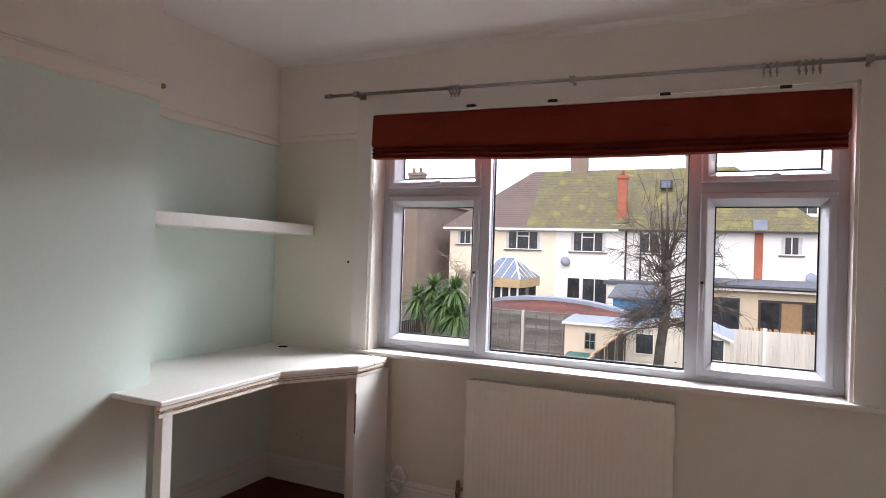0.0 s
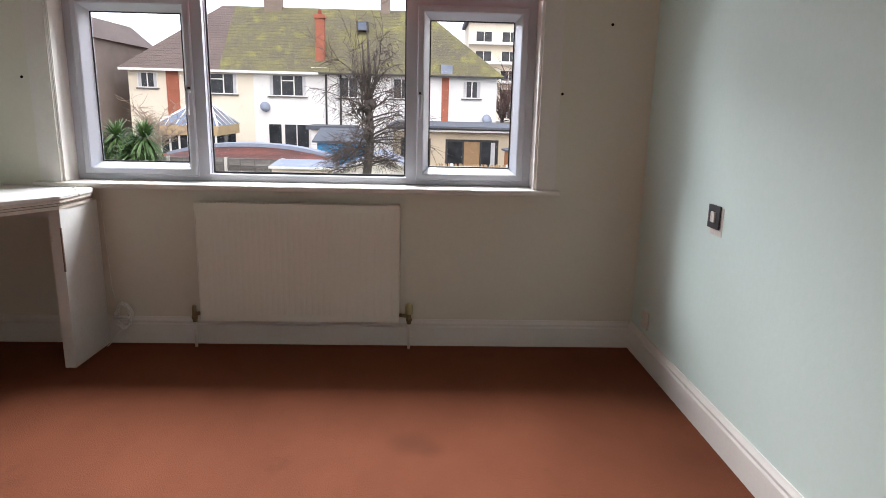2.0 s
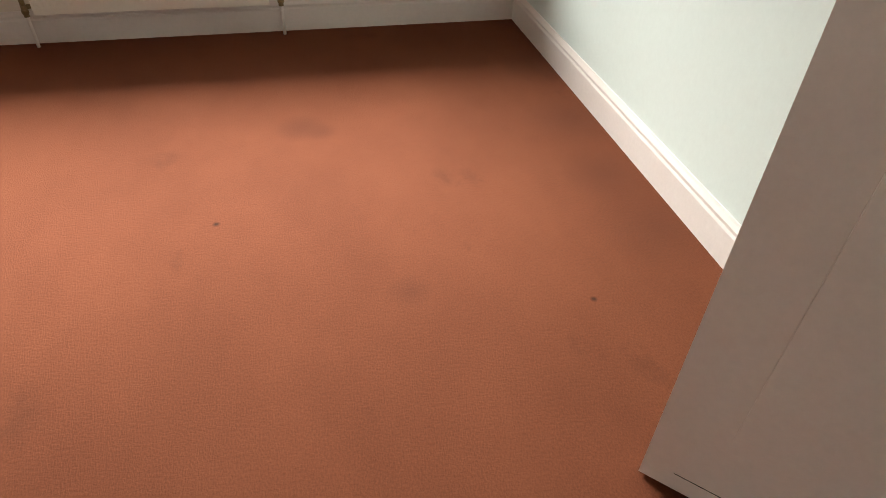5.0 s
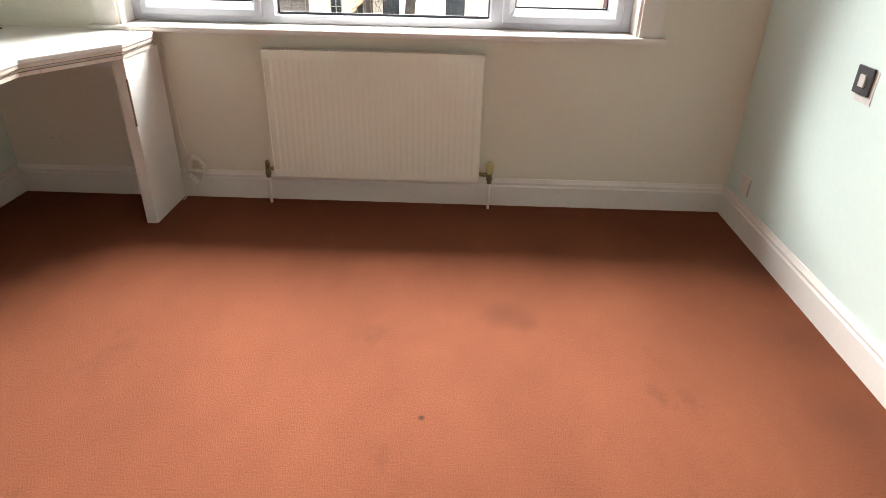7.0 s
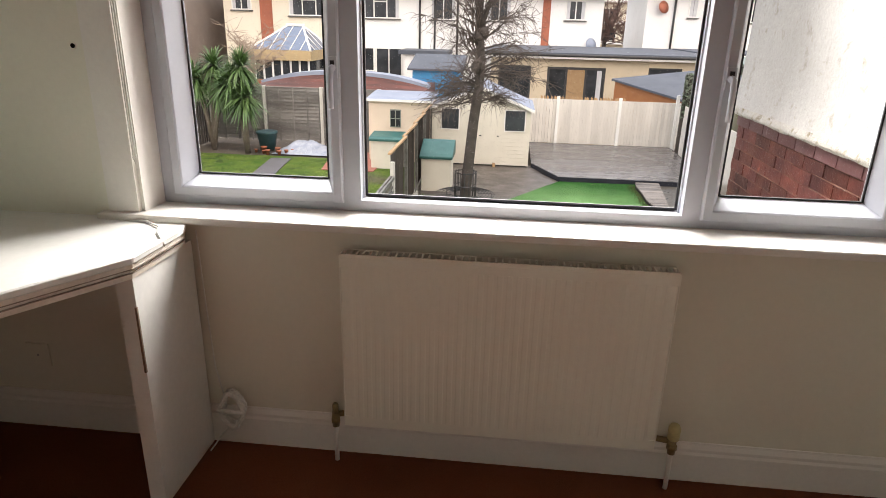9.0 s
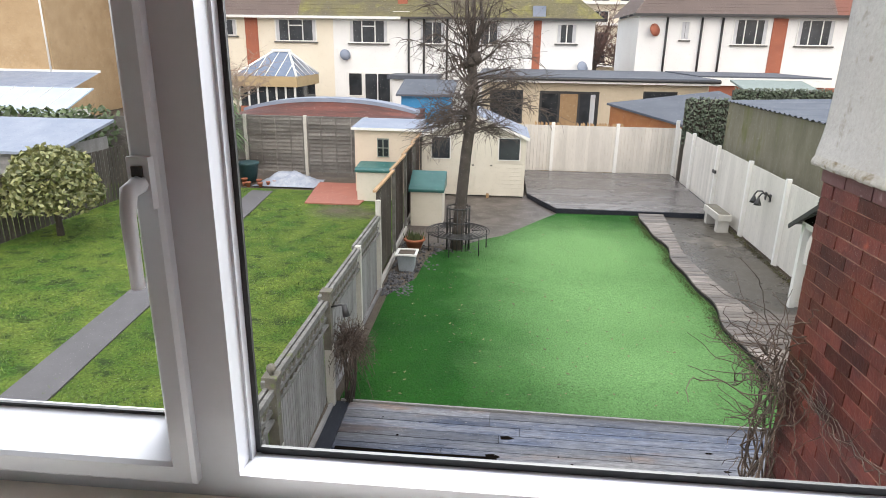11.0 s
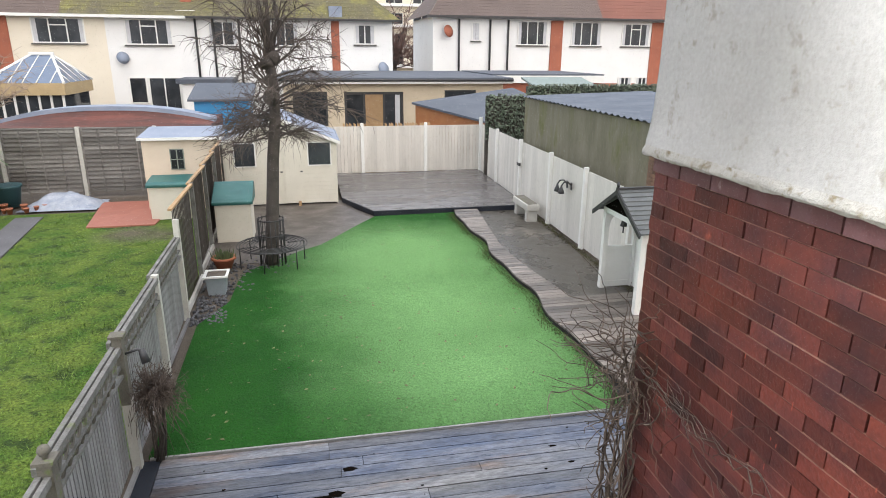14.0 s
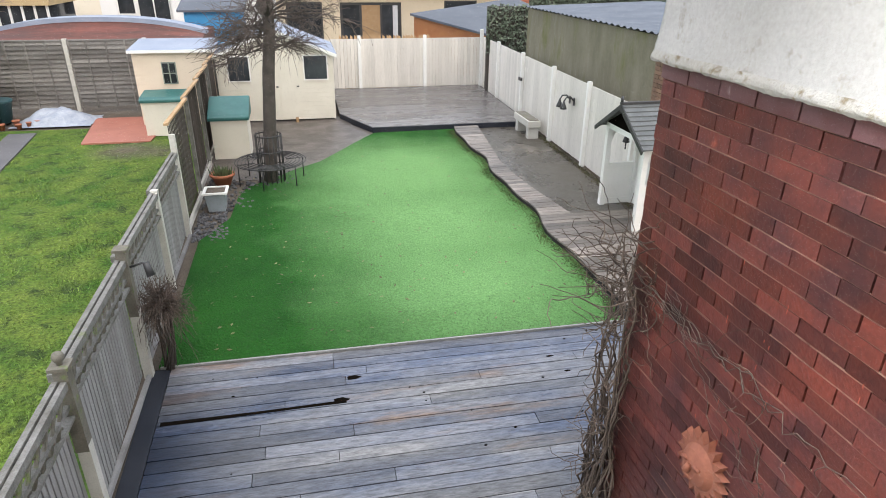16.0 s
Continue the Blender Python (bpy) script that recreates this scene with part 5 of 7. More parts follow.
sunface = tagged(part("sun_plaque", B(), mat("dull_terracotta", (0.30, 0.105, 0.062), (0.23, 0.08, 0.05), 14, 0.8, 0.5, 80, grain=0.15)), "terracotta sun-shaped plaque on the brick wall", "wall plaque")
bm = B()
nray = 18
pts_o = []
for k in range(nray * 2):
    a = math.pi * k / nray
    r = 0.19 if k % 2 == 0 else 0.135
    pts_o.append((r * math.cos(a), r * math.sin(a)))
a0 = [bm.verts.new((EX - 0.002, y, z)) for y, z in pts_o]
a1 = [bm.verts.new((EX - 0.035, 0.93 * y, 0.93 * z)) for y, z in pts_o]
a2 = [bm.verts.new((EX - 0.035, 0.115 * math.cos(math.pi * k / nray), 0.115 * math.sin(math.pi * k / nray))) for k in range(nray * 2)]
a3 = [bm.verts.new((EX - 0.065, 0.09 * math.cos(math.pi * k / nray), 0.09 * math.sin(math.pi * k / nray))) for k in range(nray * 2)]
a4 = [bm.verts.new((EX - 0.085, 0.045 * math.cos(math.pi * k / nray), 0.045 * math.sin(math.pi * k / nray))) for k in range(nray * 2)]
for p, q in ((a0, a1), (a1, a2), (a2, a3), (a3, a4)):
    for k in range(nray * 2):
        bm.faces.new((p[k], q[k], q[(k + 1) % (nray * 2)], p[(k + 1) % (nray * 2)]))
bm.faces.new(a4)
bm.faces.new(a0[::-1])
tube(bm, [(EX - 0.09, 0.0, 0.03), (EX - 0.105, 0, -0.01)], 0.012, 0.02, 8)
for s in (-1, 1):
    tube(bm, [(EX - 0.075, s * 0.045 - 0.018, 0.03), (EX - 0.085, s * 0.045 + 0.018, 0.03)], 0.012, n=6)
tube(bm, [(EX - 0.082, -0.03, -0.045), (EX - 0.088, 0.03, -0.045)], 0.009, n=6)
bmesh.ops.recalc_face_normals(bm, faces=bm.faces)
bmesh.ops.translate(bm, vec=(0, 5.05, -1.02), verts=bm.verts)
bm.to_mesh(sunface.data)
bm.free()

# ---- things in the garden ----
# shed
shed = thing("garden_shed", "cream painted timber shed with a grey felt roof", "shed", (-1.6, 21, G))
SX0, SX1, SY0, SY1, SE, SR = -3.02, -0.10, 20.1, 22.4, -1.02, -0.42
bm = B()
zz = G + 0.04
while zz < SE:
    h = min(0.115, SE - zz)
    bx(bm, SX0, SX1, SY0 - 0.008 - 0.006 * 0, SY0 + 0.02, zz, zz + h - 0.006)
    bx(bm, SX0, SX1, SY0, SY0 + 0.02, zz + h - 0.006, zz + h)
    zz += h
part("front_boards", bm, SHEDCREAM, shed)
bm = B()
a = [bm.verts.new(c) for c in ((SX0, SY0, SE), (SX1, SY0, SE), ((SX0 + SX1) / 2, SY0, SR))]
b = [bm.verts.new(c) for c in ((SX0, SY0 + 0.03, SE), (SX1, SY0 + 0.03, SE), ((SX0 + SX1) / 2, SY0 + 0.03, SR))]
bm.faces.new(a)
bm.faces.new(b[::-1])
for i in range(3):
    bm.faces.new((a[i], b[i], b[(i + 1) % 3], a[(i + 1) % 3]))
bmesh.ops.recalc_face_normals(bm, faces=bm.faces)
part("gable", bm, SHEDCREAM, shed)
for x0, x1 in ((SX0, SX0 + 0.03), (SX1 - 0.03, SX1)):
    part("side_wall", box(x0, x1, SY0 + 0.02, SY1, G, SE), SHEDCREAM, shed)
part("back_wall", box(SX0, SX1, SY1 - 0.03, SY1, G, SE), SHEDCREAM, shed)
for s in (-1, 1):
    c = (SX0 + SX1) / 2
    e = SX0 - 0.10 if s < 0 else SX1 + 0.10
    bm = B()
    q = [(c, SR + 0.02), (e, SE - 0.02), (e, SE - 0.055), (c, SR - 0.015)]
    along(bm, [(x, z) for x, z in q], SY0 - 0.14, SY1 + 0.08, "y")
    part("roof_slope", bm, FELT, shed)
    bm = along(B(), [(c, SR + 0.015), (e, SE - 0.025), (e, SE - 0.11), (c, SR - 0.07)], SY0 - 0.155, SY0 - 0.138, "y")
    part("barge_board", bm, WHITEPAINT, shed)
for x0, x1 in ((-2.72, -2.22), (-0.84, -0.27)):
    fr = part("window_frame", box(x0 - 0.03, x1 + 0.03, SY0 - 0.03, SY0, -1.70, -1.06, 0.004), WHITEPAINT, shed)
    part("pane", box(x0, x1, SY0 - 0.034, SY0 - 0.028, -1.67, -1.09), HOUSEGLASS, fr)
for x0, x1 in ((-1.95, -1.50), (-1.49, -0.98)):
    d = part("door", box(x0, x1, SY0 - 0.03, SY0 - 0.008, G + 0.05, -1.0, 0.004), SHEDCREAM, shed)
    part("handle", box(x1 - 0.09, x1 - 0.03, SY0 - 0.05, SY0 - 0.03, -1.86, -1.83, 0.004), IRON, d)
part("door_stop", box(-1.16, -1.08, 19.9, 20.0, G, G + 0.12, 0.01), TAN, shed)


def storage_box(x0, x1, y0, y1, z0, z1, lid, wood, label, tilt):
    t = thing("storage_box", label, "storage box", ((x0 + x1) / 2, (y0 + y1) / 2, z0))
    bm = box(x0, x1, y0, y1, z0, z1, 0.012)
    part("body", bm, wood, t)
    for x in (x0 + 0.03, x1 - 0.05):
        part("corner_rib", box(x, x + 0.02, y0 - 0.008, y0 + 0.004, z0 + 0.03, z1 - 0.03, 0.003), wood, t)
    bm = along(B(), [(y0 - 0.05, z1 - 0.02), (y0 - 0.05, z1 + 0.05), (y0 + 0.05, z1 + 0.10), (y1 - 0.05, z1 + tilt), (y1 + 0.03, z1 + tilt - 0.03), (y1 + 0.03, z1 - 0.02)], x0 - 0.05, x1 + 0.05, "x")
    part("lid", soft(bm, 0.02, 2), lid, t, "green plastic lid")
    return t


storage_box(-2.86, -2.12, 16.75, 17.5, G, -1.90, TEAL, SHEDCREAM, "tall cream storage box with a domed green lid", 0.36)
storage_box(-4.66, -3.75, 19.05, 19.8, G, -1.93, TEAL, SHEDCREAM, "cream storage box with a flat green lid in the next garden", 0.16)

play = thing("playhouse", "peach-cream wooden playhouse with a lean-to grey roof", "playhouse", (-4.2, 21, G))
PX0, PX1, PY0, PY1 = -4.95, -3.08, 20.15, 21.5
part("body", box(PX0, PX1, PY0, PY1, G, -0.90, 0.006), PLAYCREAM, play)
bm = along(B(), [(PY0 - 0.12, -0.92), (PY0 - 0.12, -0.88), (PY1 + 0.1, -0.77), (PY1 + 0.1, -0.82)], PX0 - 0.07, PX1 + 0.07, "x")
part("roof", bm, FELT, play)
part("fascia", box(PX0 - 0.07, PX1 + 0.07, PY0 - 0.135, PY0 - 0.118, -0.95, -0.88), WHITEPAINT, play)
fr = part("window_frame", box(-4.30, -3.96, PY0 - 0.025, PY0, -1.71, -1.18, 0.004), mat("grey_green_frame", (0.22, 0.24, 0.20), None, 4, 0.6, 0), play)
for x0 in (-4.28, -4.12):
    for z0 in (-1.69, -1.44):
        part("pane", box(x0 + 0.005, x0 + 0.135, PY0 - 0.029, PY0 - 0.024, z0 + 0.005, z0 + 0.23), HOUSEGLASS, fr)

# pollarded tree with its iron guard and ring seat
TX, TY = -1.62, 15.05
tree = thing("pollarded_tree", "bare pollarded tree with dense drooping twigs", "tree", (TX, TY, G))
rg = wobble(19)
bm = B()
spine = [(TX - 0.03, TY, G - 0.05), (TX - 0.01, TY, G + 0.25), (TX + 0.05, TY, -1.7), (TX + 0.13, TY, -0.7), (TX + 0.22, TY, 0.05), (TX + 0.23, TY, 0.6), (TX + 0.18, TY, 1.2)]
tube(bm, spine, 0.135, 0.085, 14)
for a, b, c in ((0.05, 1.75, 2.5), (0.32, 1.7, 2.3), (0.16, 1.9, 2.9)):
    tube(bm, [(TX + 0.18, TY, 1.1), (TX + a + 0.05, TY + 0.06, b), (TX + a, TY, c)], 0.06, 0.014, 8)
for k in range(14):
    a, zz = rg.random() * 6.28, rg.uniform(0.3, 1.25)
    bmesh.ops.create_icosphere(bm, subdivisions=2, radius=rg.uniform(0.05, 0.11), matrix=pose(TX + 0.2 + 0.10 * math.cos(a), TY + 0.10 * math.sin(a), zz, rg.random() * 90, rg.random() * 90, 0))
for f in bm.faces:
    f.smooth = True
part("trunk", bm, BARK, tree)
limbs, twigs = B(), B()


def branch(bm, p, d, length, r, drop, seg=5):
    pts = [Vector(p)]
    d = Vector(d).normalized()
    for i in range(seg):
        d = (d + Vector((rg.gauss(0, 0.16), rg.gauss(0, 0.16), rg.gauss(0, 0.12) - drop))).normalized()
        pts.append(pts[-1] + d * length / seg)
    tube(bm, pts, r, r * 0.35, 4, cap=False)
    return pts


for k in range(58):
    a = rg.random() * 6.28
    z0 = rg.uniform(-0.45, 1.45)
    up = rg.uniform(-0.2, 1.4) if z0 > 0.4 else rg.uniform(-0.5, 0.6)
    start = (TX + 0.2 + 0.07 * math.cos(a), TY + 0.07 * math.sin(a), z0)
    reach = rg.uniform(0.6, 1.3) * (1.0 if z0 > 0.1 else 0.75)
    out = branch(limbs, start, (math.cos(a), math.sin(a), up), reach, rg.uniform(0.013, 0.028), 0.05, 6)
    for q in out[2:]:
        for m_ in range(3 if q is not out[-1] else 6):
            b_ = rg.random() * 6.28
            dirn = (math.cos(b_) * 0.7 + math.cos(a) * 0.7, math.sin(b_) * 0.7 + math.sin(a) * 0.7, rg.uniform(-0.6, 0.8))
            tw = branch(twigs, q, dirn, rg.uniform(0.22, 0.75), 0.0072, rg.uniform(-0.05, 0.22), 5)
            if rg.random() < 0.6:
                branch(twigs, tw[2], (rg.gauss(0, 1), rg.gauss(0, 1), rg.uniform(-0.9, 0.5)), rg.uniform(0.15, 0.5), 0.0052, 0.16, 5)
for k in range(26):
    a = rg.random() * 6.28
    up = branch(twigs, (TX + 0.18 + 0.12 * math.cos(a), TY + 0.12 * math.sin(a), rg.uniform(0.8, 1.5)), (0.55 * math.cos(a), 0.55 * math.sin(a), 1.0), rg.uniform(1.0, 2.2), 0.012, -0.01, 7)
    for q in up[2:]:
        branch(twigs, q, (rg.gauss(0, 1), rg.gauss(0, 1), rg.uniform(0.2, 1.2)), rg.uniform(0.25, 0.6), 0.007, 0.0, 4)
for k in range(60):
    a = rg.random() * 6.28
    branch(twigs, (TX - 0.05 + rg.gauss(0, 0.07), TY - 0.1 + rg.gauss(0, 0.07), 1.0 + rg.gauss(0, 0.07)), (math.cos(a), math.sin(a), rg.gauss(0, 0.6)), rg.uniform(0.12, 0.26), 0.009, 0.0, 4)
part("limbs", limbs, BARK, tree)
part("twigs", twigs, TWIG, tree)

guard = thing("tree_guard", "black iron cage round the tree trunk", "tree guard", (TX, TY, G))
for zz in (G + 0.32, G + 0.62, G + 0.92):
    ring = [(TX + 0.24 * math.cos(a), TY + 0.24 * math.sin(a), zz) for a in (2 * math.pi * k / 22 for k in range(23))]
    part("hoop", tube(B(), ring, 0.013, n=6), IRON, guard)
for k in range(16):
    a = 2 * math.pi * k / 16
    part("bar", tube(B(), [(TX + 0.24 * math.cos(a), TY + 0.24 * math.sin(a), G), (TX + 0.24 * math.cos(a), TY + 0.24 * math.sin(a), G + 0.95)], 0.009, n=5), IRON, guard)
seat = thing("ring_seat", "black iron ring bench round the tree", "bench", (TX, TY, G))
for r in (0.33, 0.40, 0.47, 0.54, 0.61, 0.66):
    ring = [(TX + r * math.cos(a), TY + r * math.sin(a), G + 0.42) for a in (2 * math.pi * k / 36 for k in range(37))]
    part("seat_hoop", tube(B(), ring, 0.010, n=5), IRON, seat)
for k in range(6):
    a = 2 * math.pi * k / 6 + 0.3
    c, s = math.cos(a), math.sin(a)
    part("leg", tube(B(), [(TX + 0.62 * c, TY + 0.62 * s, G), (TX + 0.62 * c, TY + 0.62 * s, G + 0.41), (TX + 0.30 * c, TY + 0.30 * s, G + 0.41)], 0.012, n=6), IRON, seat)

# pots beside the fence
pot = thing("flower_pot", "terracotta bowl pot with green plants", "flower pot", (-2.55, 15.0, G))
part("pot", lathe(B(), (-2.52, 14.95, G + 0.02), [(0.13, 0), (0.2, 0.18), (0.23, 0.19), (0.23, 0.23), (0.19, 0.23), (0.17, 0.19)], 22), TERRA, pot)
bm = B()
rg = wobble(2)
for k in range(90):
    a, r = rg.random() * 6.28, 0.2 * rg.random()
    x, y = -2.52 + r * math.cos(a), 14.95 + r * math.sin(a)
    h = rg.uniform(0.05, 0.2)
    p = [bm.verts.new(c) for c in ((x - 0.02, y, G + 0.2), (x + 0.02, y, G + 0.2), (x + 0.05 * math.cos(a), y + 0.05 * math.sin(a), G + 0.22 + h))]
    bm.faces.new(p)
part("leaves", bm, SHRUB, pot)
tub = thing("plastic_tub", "cloudy square plastic storage tub with dark lid rim", "tub", (-2.5, 13.7, G))
bm = B()
prism(bm, [(-2.66, 13.52), (-2.32, 13.52), (-2.32, 13.86), (-2.66, 13.86)], G, G + 0.34)
for vv in bm.verts:
    if vv.co.z < G + 0.1:
        vv.co.x = -2.49 + (vv.co.x + 2.49) * 0.82
        vv.co.y = 13.69 + (vv.co.y - 13.69) * 0.82
part("tub", soft(bm, 0.02, 2), CLEARTUB, tub)
bm = B()
for a in ((-2.69, -2.29, 13.49, 13.53), (-2.69, -2.29, 13.85, 13.89), (-2.69, -2.65, 13.53, 13.85), (-2.33, -2.29, 13.53, 13.85)):
    bx(bm, *a, G + 0.33, G + 0.36)
part("rim", bm, WHITEPAINT, tub)
part("contents", box(-2.64, -2.34, 13.54, 13.84, G + 0.341, G + 0.345), SOIL, tub)

# stone planter bench
bench = thing("stone_trough", "small pale stone trough bench against the fence", "planter", (4.45, 17.7, G))
part("trough", soft(prism(B(), [(4.30, 17.15), (4.62, 17.15), (4.62, 18.25), (4.30, 18.25)], G + 0.28, G + 0.44), 0.015, 2), POST, bench)
part("moss", box(4.34, 4.58, 17.2, 18.2, G + 0.44, G + 0.455, 0.005), OLDWOOD, bench)
for y in (17.2, 18.0):
    part("foot", box(4.33, 4.59, y, y + 0.17, G, G + 0.28, 0.012), POST, bench)

# arbour
arb = thing("garden_arbour", "white wooden arbour seat with a dark slatted gable roof", "arbour", (4.3, 11.9, G))
AX0, AX1, AY0, AY1, AE, AR = 3.98, 4.62, 11.25, 12.55, -1.22, -0.80
AZ = G + 0.085
yc = (AY0 + AY1) / 2
for x in (AX0, AX1 - 0.08):
    for y in (AY0, AY1 - 0.09):
        part("post", box(x, x + 0.085, y, y + 0.09, AZ, AE, 0.005), WHITEPAINT, arb)
part("back_panel", box(AX1 - 0.03, AX1 - 0.01, AY0 + 0.09, AY1 - 0.09, AZ, AE), WHITEPAINT, arb)
part("front_beam", box(AX0 + 0.01, AX0 + 0.06, AY0 + 0.09, AY1 - 0.09, AE - 0.09, AE, 0.005), WHITEPAINT, arb)
xm, rx_ = (AX0 + AX1) / 2, (AX1 - AX0) / 2 - 0.11
for y in (AY0 + 0.025, AY1 - 0.065):
    side = part("side_panel", box(AX0 + 0.085, AX1 - 0.08, y + 0.012, y + 0.024, AZ + 0.02, -1.98), WHITEPAINT, arb)
    for z0, z1 in ((AZ + 0.01, AZ + 0.11), (-2.0, -1.92)):
        part("side_rail", box(AX0 + 0.085, AX1 - 0.08, y - 0.004, y + 0.044, z0, z1, 0.004), WHITEPAINT, side)
    bm = B()
    n = 12
    arch = [(AX0 + 0.085, AE - 0.02), (AX0 + 0.085, AE - 0.34)] + [(xm - rx_ * math.cos(math.pi * k / n), AE - 0.30 + 0.20 * math.sin(math.pi * k / n)) for k in range(n + 1)] + [(AX1 - 0.08, AE - 0.34), (AX1 - 0.08, AE - 0.02)]
    a0 = [bm.verts.new((x, y, z)) for x, z in arch]
    a1 = [bm.verts.new((x, y + 0.03, z)) for x, z in arch]
    for k in range(len(arch)):
        bm.faces.new((a0[k], a0[(k + 1) % len(arch)], a1[(k + 1) % len(arch)], a1[k]))
    bm.faces.new(a0)
    bm.faces.new(a1[::-1])
    bmesh.ops.recalc_face_normals(bm, faces=bm.faces)
    part("side_arch", bm, WHITEPAINT, side)
bell = thing("garden_bell", "small black iron bell hung on a bracket in the arbour", "bell", (xm, AY1 - 0.15, -1.6))
part("bracket", tube(B(), [(xm - 0.02, AY1 - 0.062, AE - 0.16), (xm - 0.02, AY1 - 0.12, AE - 0.14), (xm - 0.02, AY1 - 0.17, AE - 0.17), (xm - 0.02, AY1 - 0.17, AE - 0.20)], 0.010, n=6), IRON, bell)
part("bowl", lathe(B(), (xm - 0.02, AY1 - 0.17, AE - 0.32), [(0.06, 0), (0.052, 0.03), (0.04, 0.08), (0.02, 0.12), (0.008, 0.13)], 14), IRON, bell)
part("clapper_rope", tube(B(), [(xm - 0.02, AY1 - 0.17, AE - 0.32), (xm - 0.02, AY1 - 0.17, AE - 0.44)], 0.012, n=6), IRON, bell)
for s in (-1, 1):
    ye = AY0 - 0.16 if s < 0 else AY1 + 0.16
    for k in range(10):
        t0, t1 = k / 10, (k + 1.15) / 10
        y0, y1 = ye + (yc - ye) * t0, ye + (yc - ye) * min(1, t1)
        z0, z1 = AE - 0.10 + (AR - AE + 0.10) * t0, AE - 0.10 + (AR - AE + 0.10) * min(1, t1)
        bm = along(B(), [(y0, z0 + 0.02), (y1, z1), (y1, z1 - 0.015), (y0, z0)], AX0 - 0.12, AX1 + 0.1, "x")
        part("roof_slat", bm, SLATE, arb)
    bm = along(B(), [(ye, AE - 0.10), (yc, AR), (yc, AR - 0.09), (ye + 0.02 * s * -1, AE - 0.16)], AX0 - 0.14, AX0 - 0.118, "x")
    part("barge_board", bm, IRON, arb)
part("ridge_cap", box(AX0 - 0.14, AX1 + 0.1, yc - 0.03, yc + 0.03, AR - 0.005, AR + 0.03, 0.006), IRON, arb)
part("finial", lathe(B(), (AX0 - 0.12, yc, AR + 0.03), [(0.02, 0), (0.03, 0.04), (0.012, 0.09)], 8), IRON, arb)
part("gable_fill", along(B(), [(AY0 + 0.02, AE), (yc, AR - 0.08), (AY1 - 0.02, AE)], AX0 + 0.0, AX0 + 0.02, "x"), DARKHOLE, arb)

# dead climber on the corner of the brick wall
vine = thing("dead_climber", "tangled bare stems of a dead climbing plant", "climbing plant", (EX, EY + 0.1, G))
rg = wobble(55)
bm = B()


def stem(p, d, length, r, seg, wander, pull=None):
    pts = [Vector(p)]
    d = Vector(d).normalized()
    for i in range(seg):
        d = (d + Vector((rg.gauss(0, wander), rg.gauss(0, wander), rg.gauss(0, wander))) + (Vector(pull) * 0.12 if pull else Vector())).normalized()
        q = pts[-1] + d * length / seg
        if q.y < EY + 0.02 and q.x > EX - 0.015:
            q.x = EX - 0.015 - 0.03 * rg.random()
        pts.append(q)
    tube(bm, pts, r, r * 0.45, 5, cap=False)
    return pts


mains = []
for k in range(26):
    top_z = rg.uniform(-1.4, -0.12)
    a0 = rg.random() * 6.28
    pts, z_ = [], G
    ph, wv = rg.random() * 6.28, rg.uniform(2.0, 4.5)
    while z_ < top_z:
        u = (z_ - G) / (top_z - G)
        r = 0.015 + 0.065 * rg.random()
        a0 += rg.gauss(0.25, 0.5)
        pts.append((EX - 0.055 - 0.02 * u + r * math.cos(a0), EY - 0.03 + 0.10 * math.sin(ph + wv * u) + r * math.sin(a0), z_))
        z_ += rg.uniform(0.06, 0.15)
    tube(bm, pts, rg.uniform(0.006, 0.013), 0.005, 5, cap=False)
    mains.append([Vector(q) for q in pts])
part("main_stems", bm, VINE, vine)
bm = B()
for m_ in mains:
    for q in m_[2:]:
        if rg.random() < 0.22:
            a = rg.random() * 6.28
            tw = stem(q, (math.cos(a) * 0.8 - 0.3, math.sin(a), rg.uniform(-0.7, 0.6)), rg.uniform(0.10, 0.34), 0.004, 7, 0.35)
            if rg.random() < 0.6:
                stem(tw[3], (rg.gauss(-0.2, 1), rg.gauss(0, 1), rg.gauss(0, 0.7)), rg.uniform(0.08, 0.22), 0.003, 4, 0.3)
for k in range(46):
    c = Vector((EX - 0.10 + rg.gauss(0, 0.06), EY - 0.05 + rg.gauss(0, 0.10), rg.uniform(-0.75, -0.12)))
    stem(c, (rg.gauss(-0.3, 1), rg.gauss(0.1, 1), rg.gauss(0.1, 0.8)), rg.uniform(0.2, 0.5), 0.004, 12, 0.42)
for k in range(14):
    stem((EX - 0.06, EY - 0.05, rg.uniform(-0.9, -0.15)), (rg.uniform(-1, -0.4), rg.uniform(-0.1, 0.9), rg.uniform(0.0, 0.5)), rg.uniform(0.25, 0.6), 0.0042, 9, 0.18)
for k in range(12):
    stem((EX - 0.08 + rg.gauss(0, 0.04), EY + 0.05, rg.uniform(-0.6, -0.15)), (rg.uniform(-0.9, 0.3), rg.uniform(0.3, 1.0), rg.uniform(0.2, 0.9)), rg.uniform(0.25, 0.6), 0.0035, 12, 0.24, (-0.4, 0.3, -0.5))
part("side_shoots", bm, VINE, vine)
bm = B()
for k in range(3):
    pts, y_ = [], EY - 0.1
    z_ = -0.42 + 0.03 * rg.gauss(0, 1)
    while y_ > 4.15 + 0.5 * (k % 3):
        pts.append((EX - 0.02 - 0.03 * rg.random(), y_, z_ + rg.gauss(0, 0.018)))
        y_ -= rg.uniform(0.04, 0.10)
    tube(bm, pts, rg.uniform(0.0028, 0.0042), 0.002, 5, cap=False)
    for q in pts[2:]:
        if rg.random() < 0.55:
            stem(q, (-0.1, rg.gauss(0, 1), rg.uniform(-1, 0.4)), rg.uniform(0.06, 0.20), 0.002, 6, 0.4)
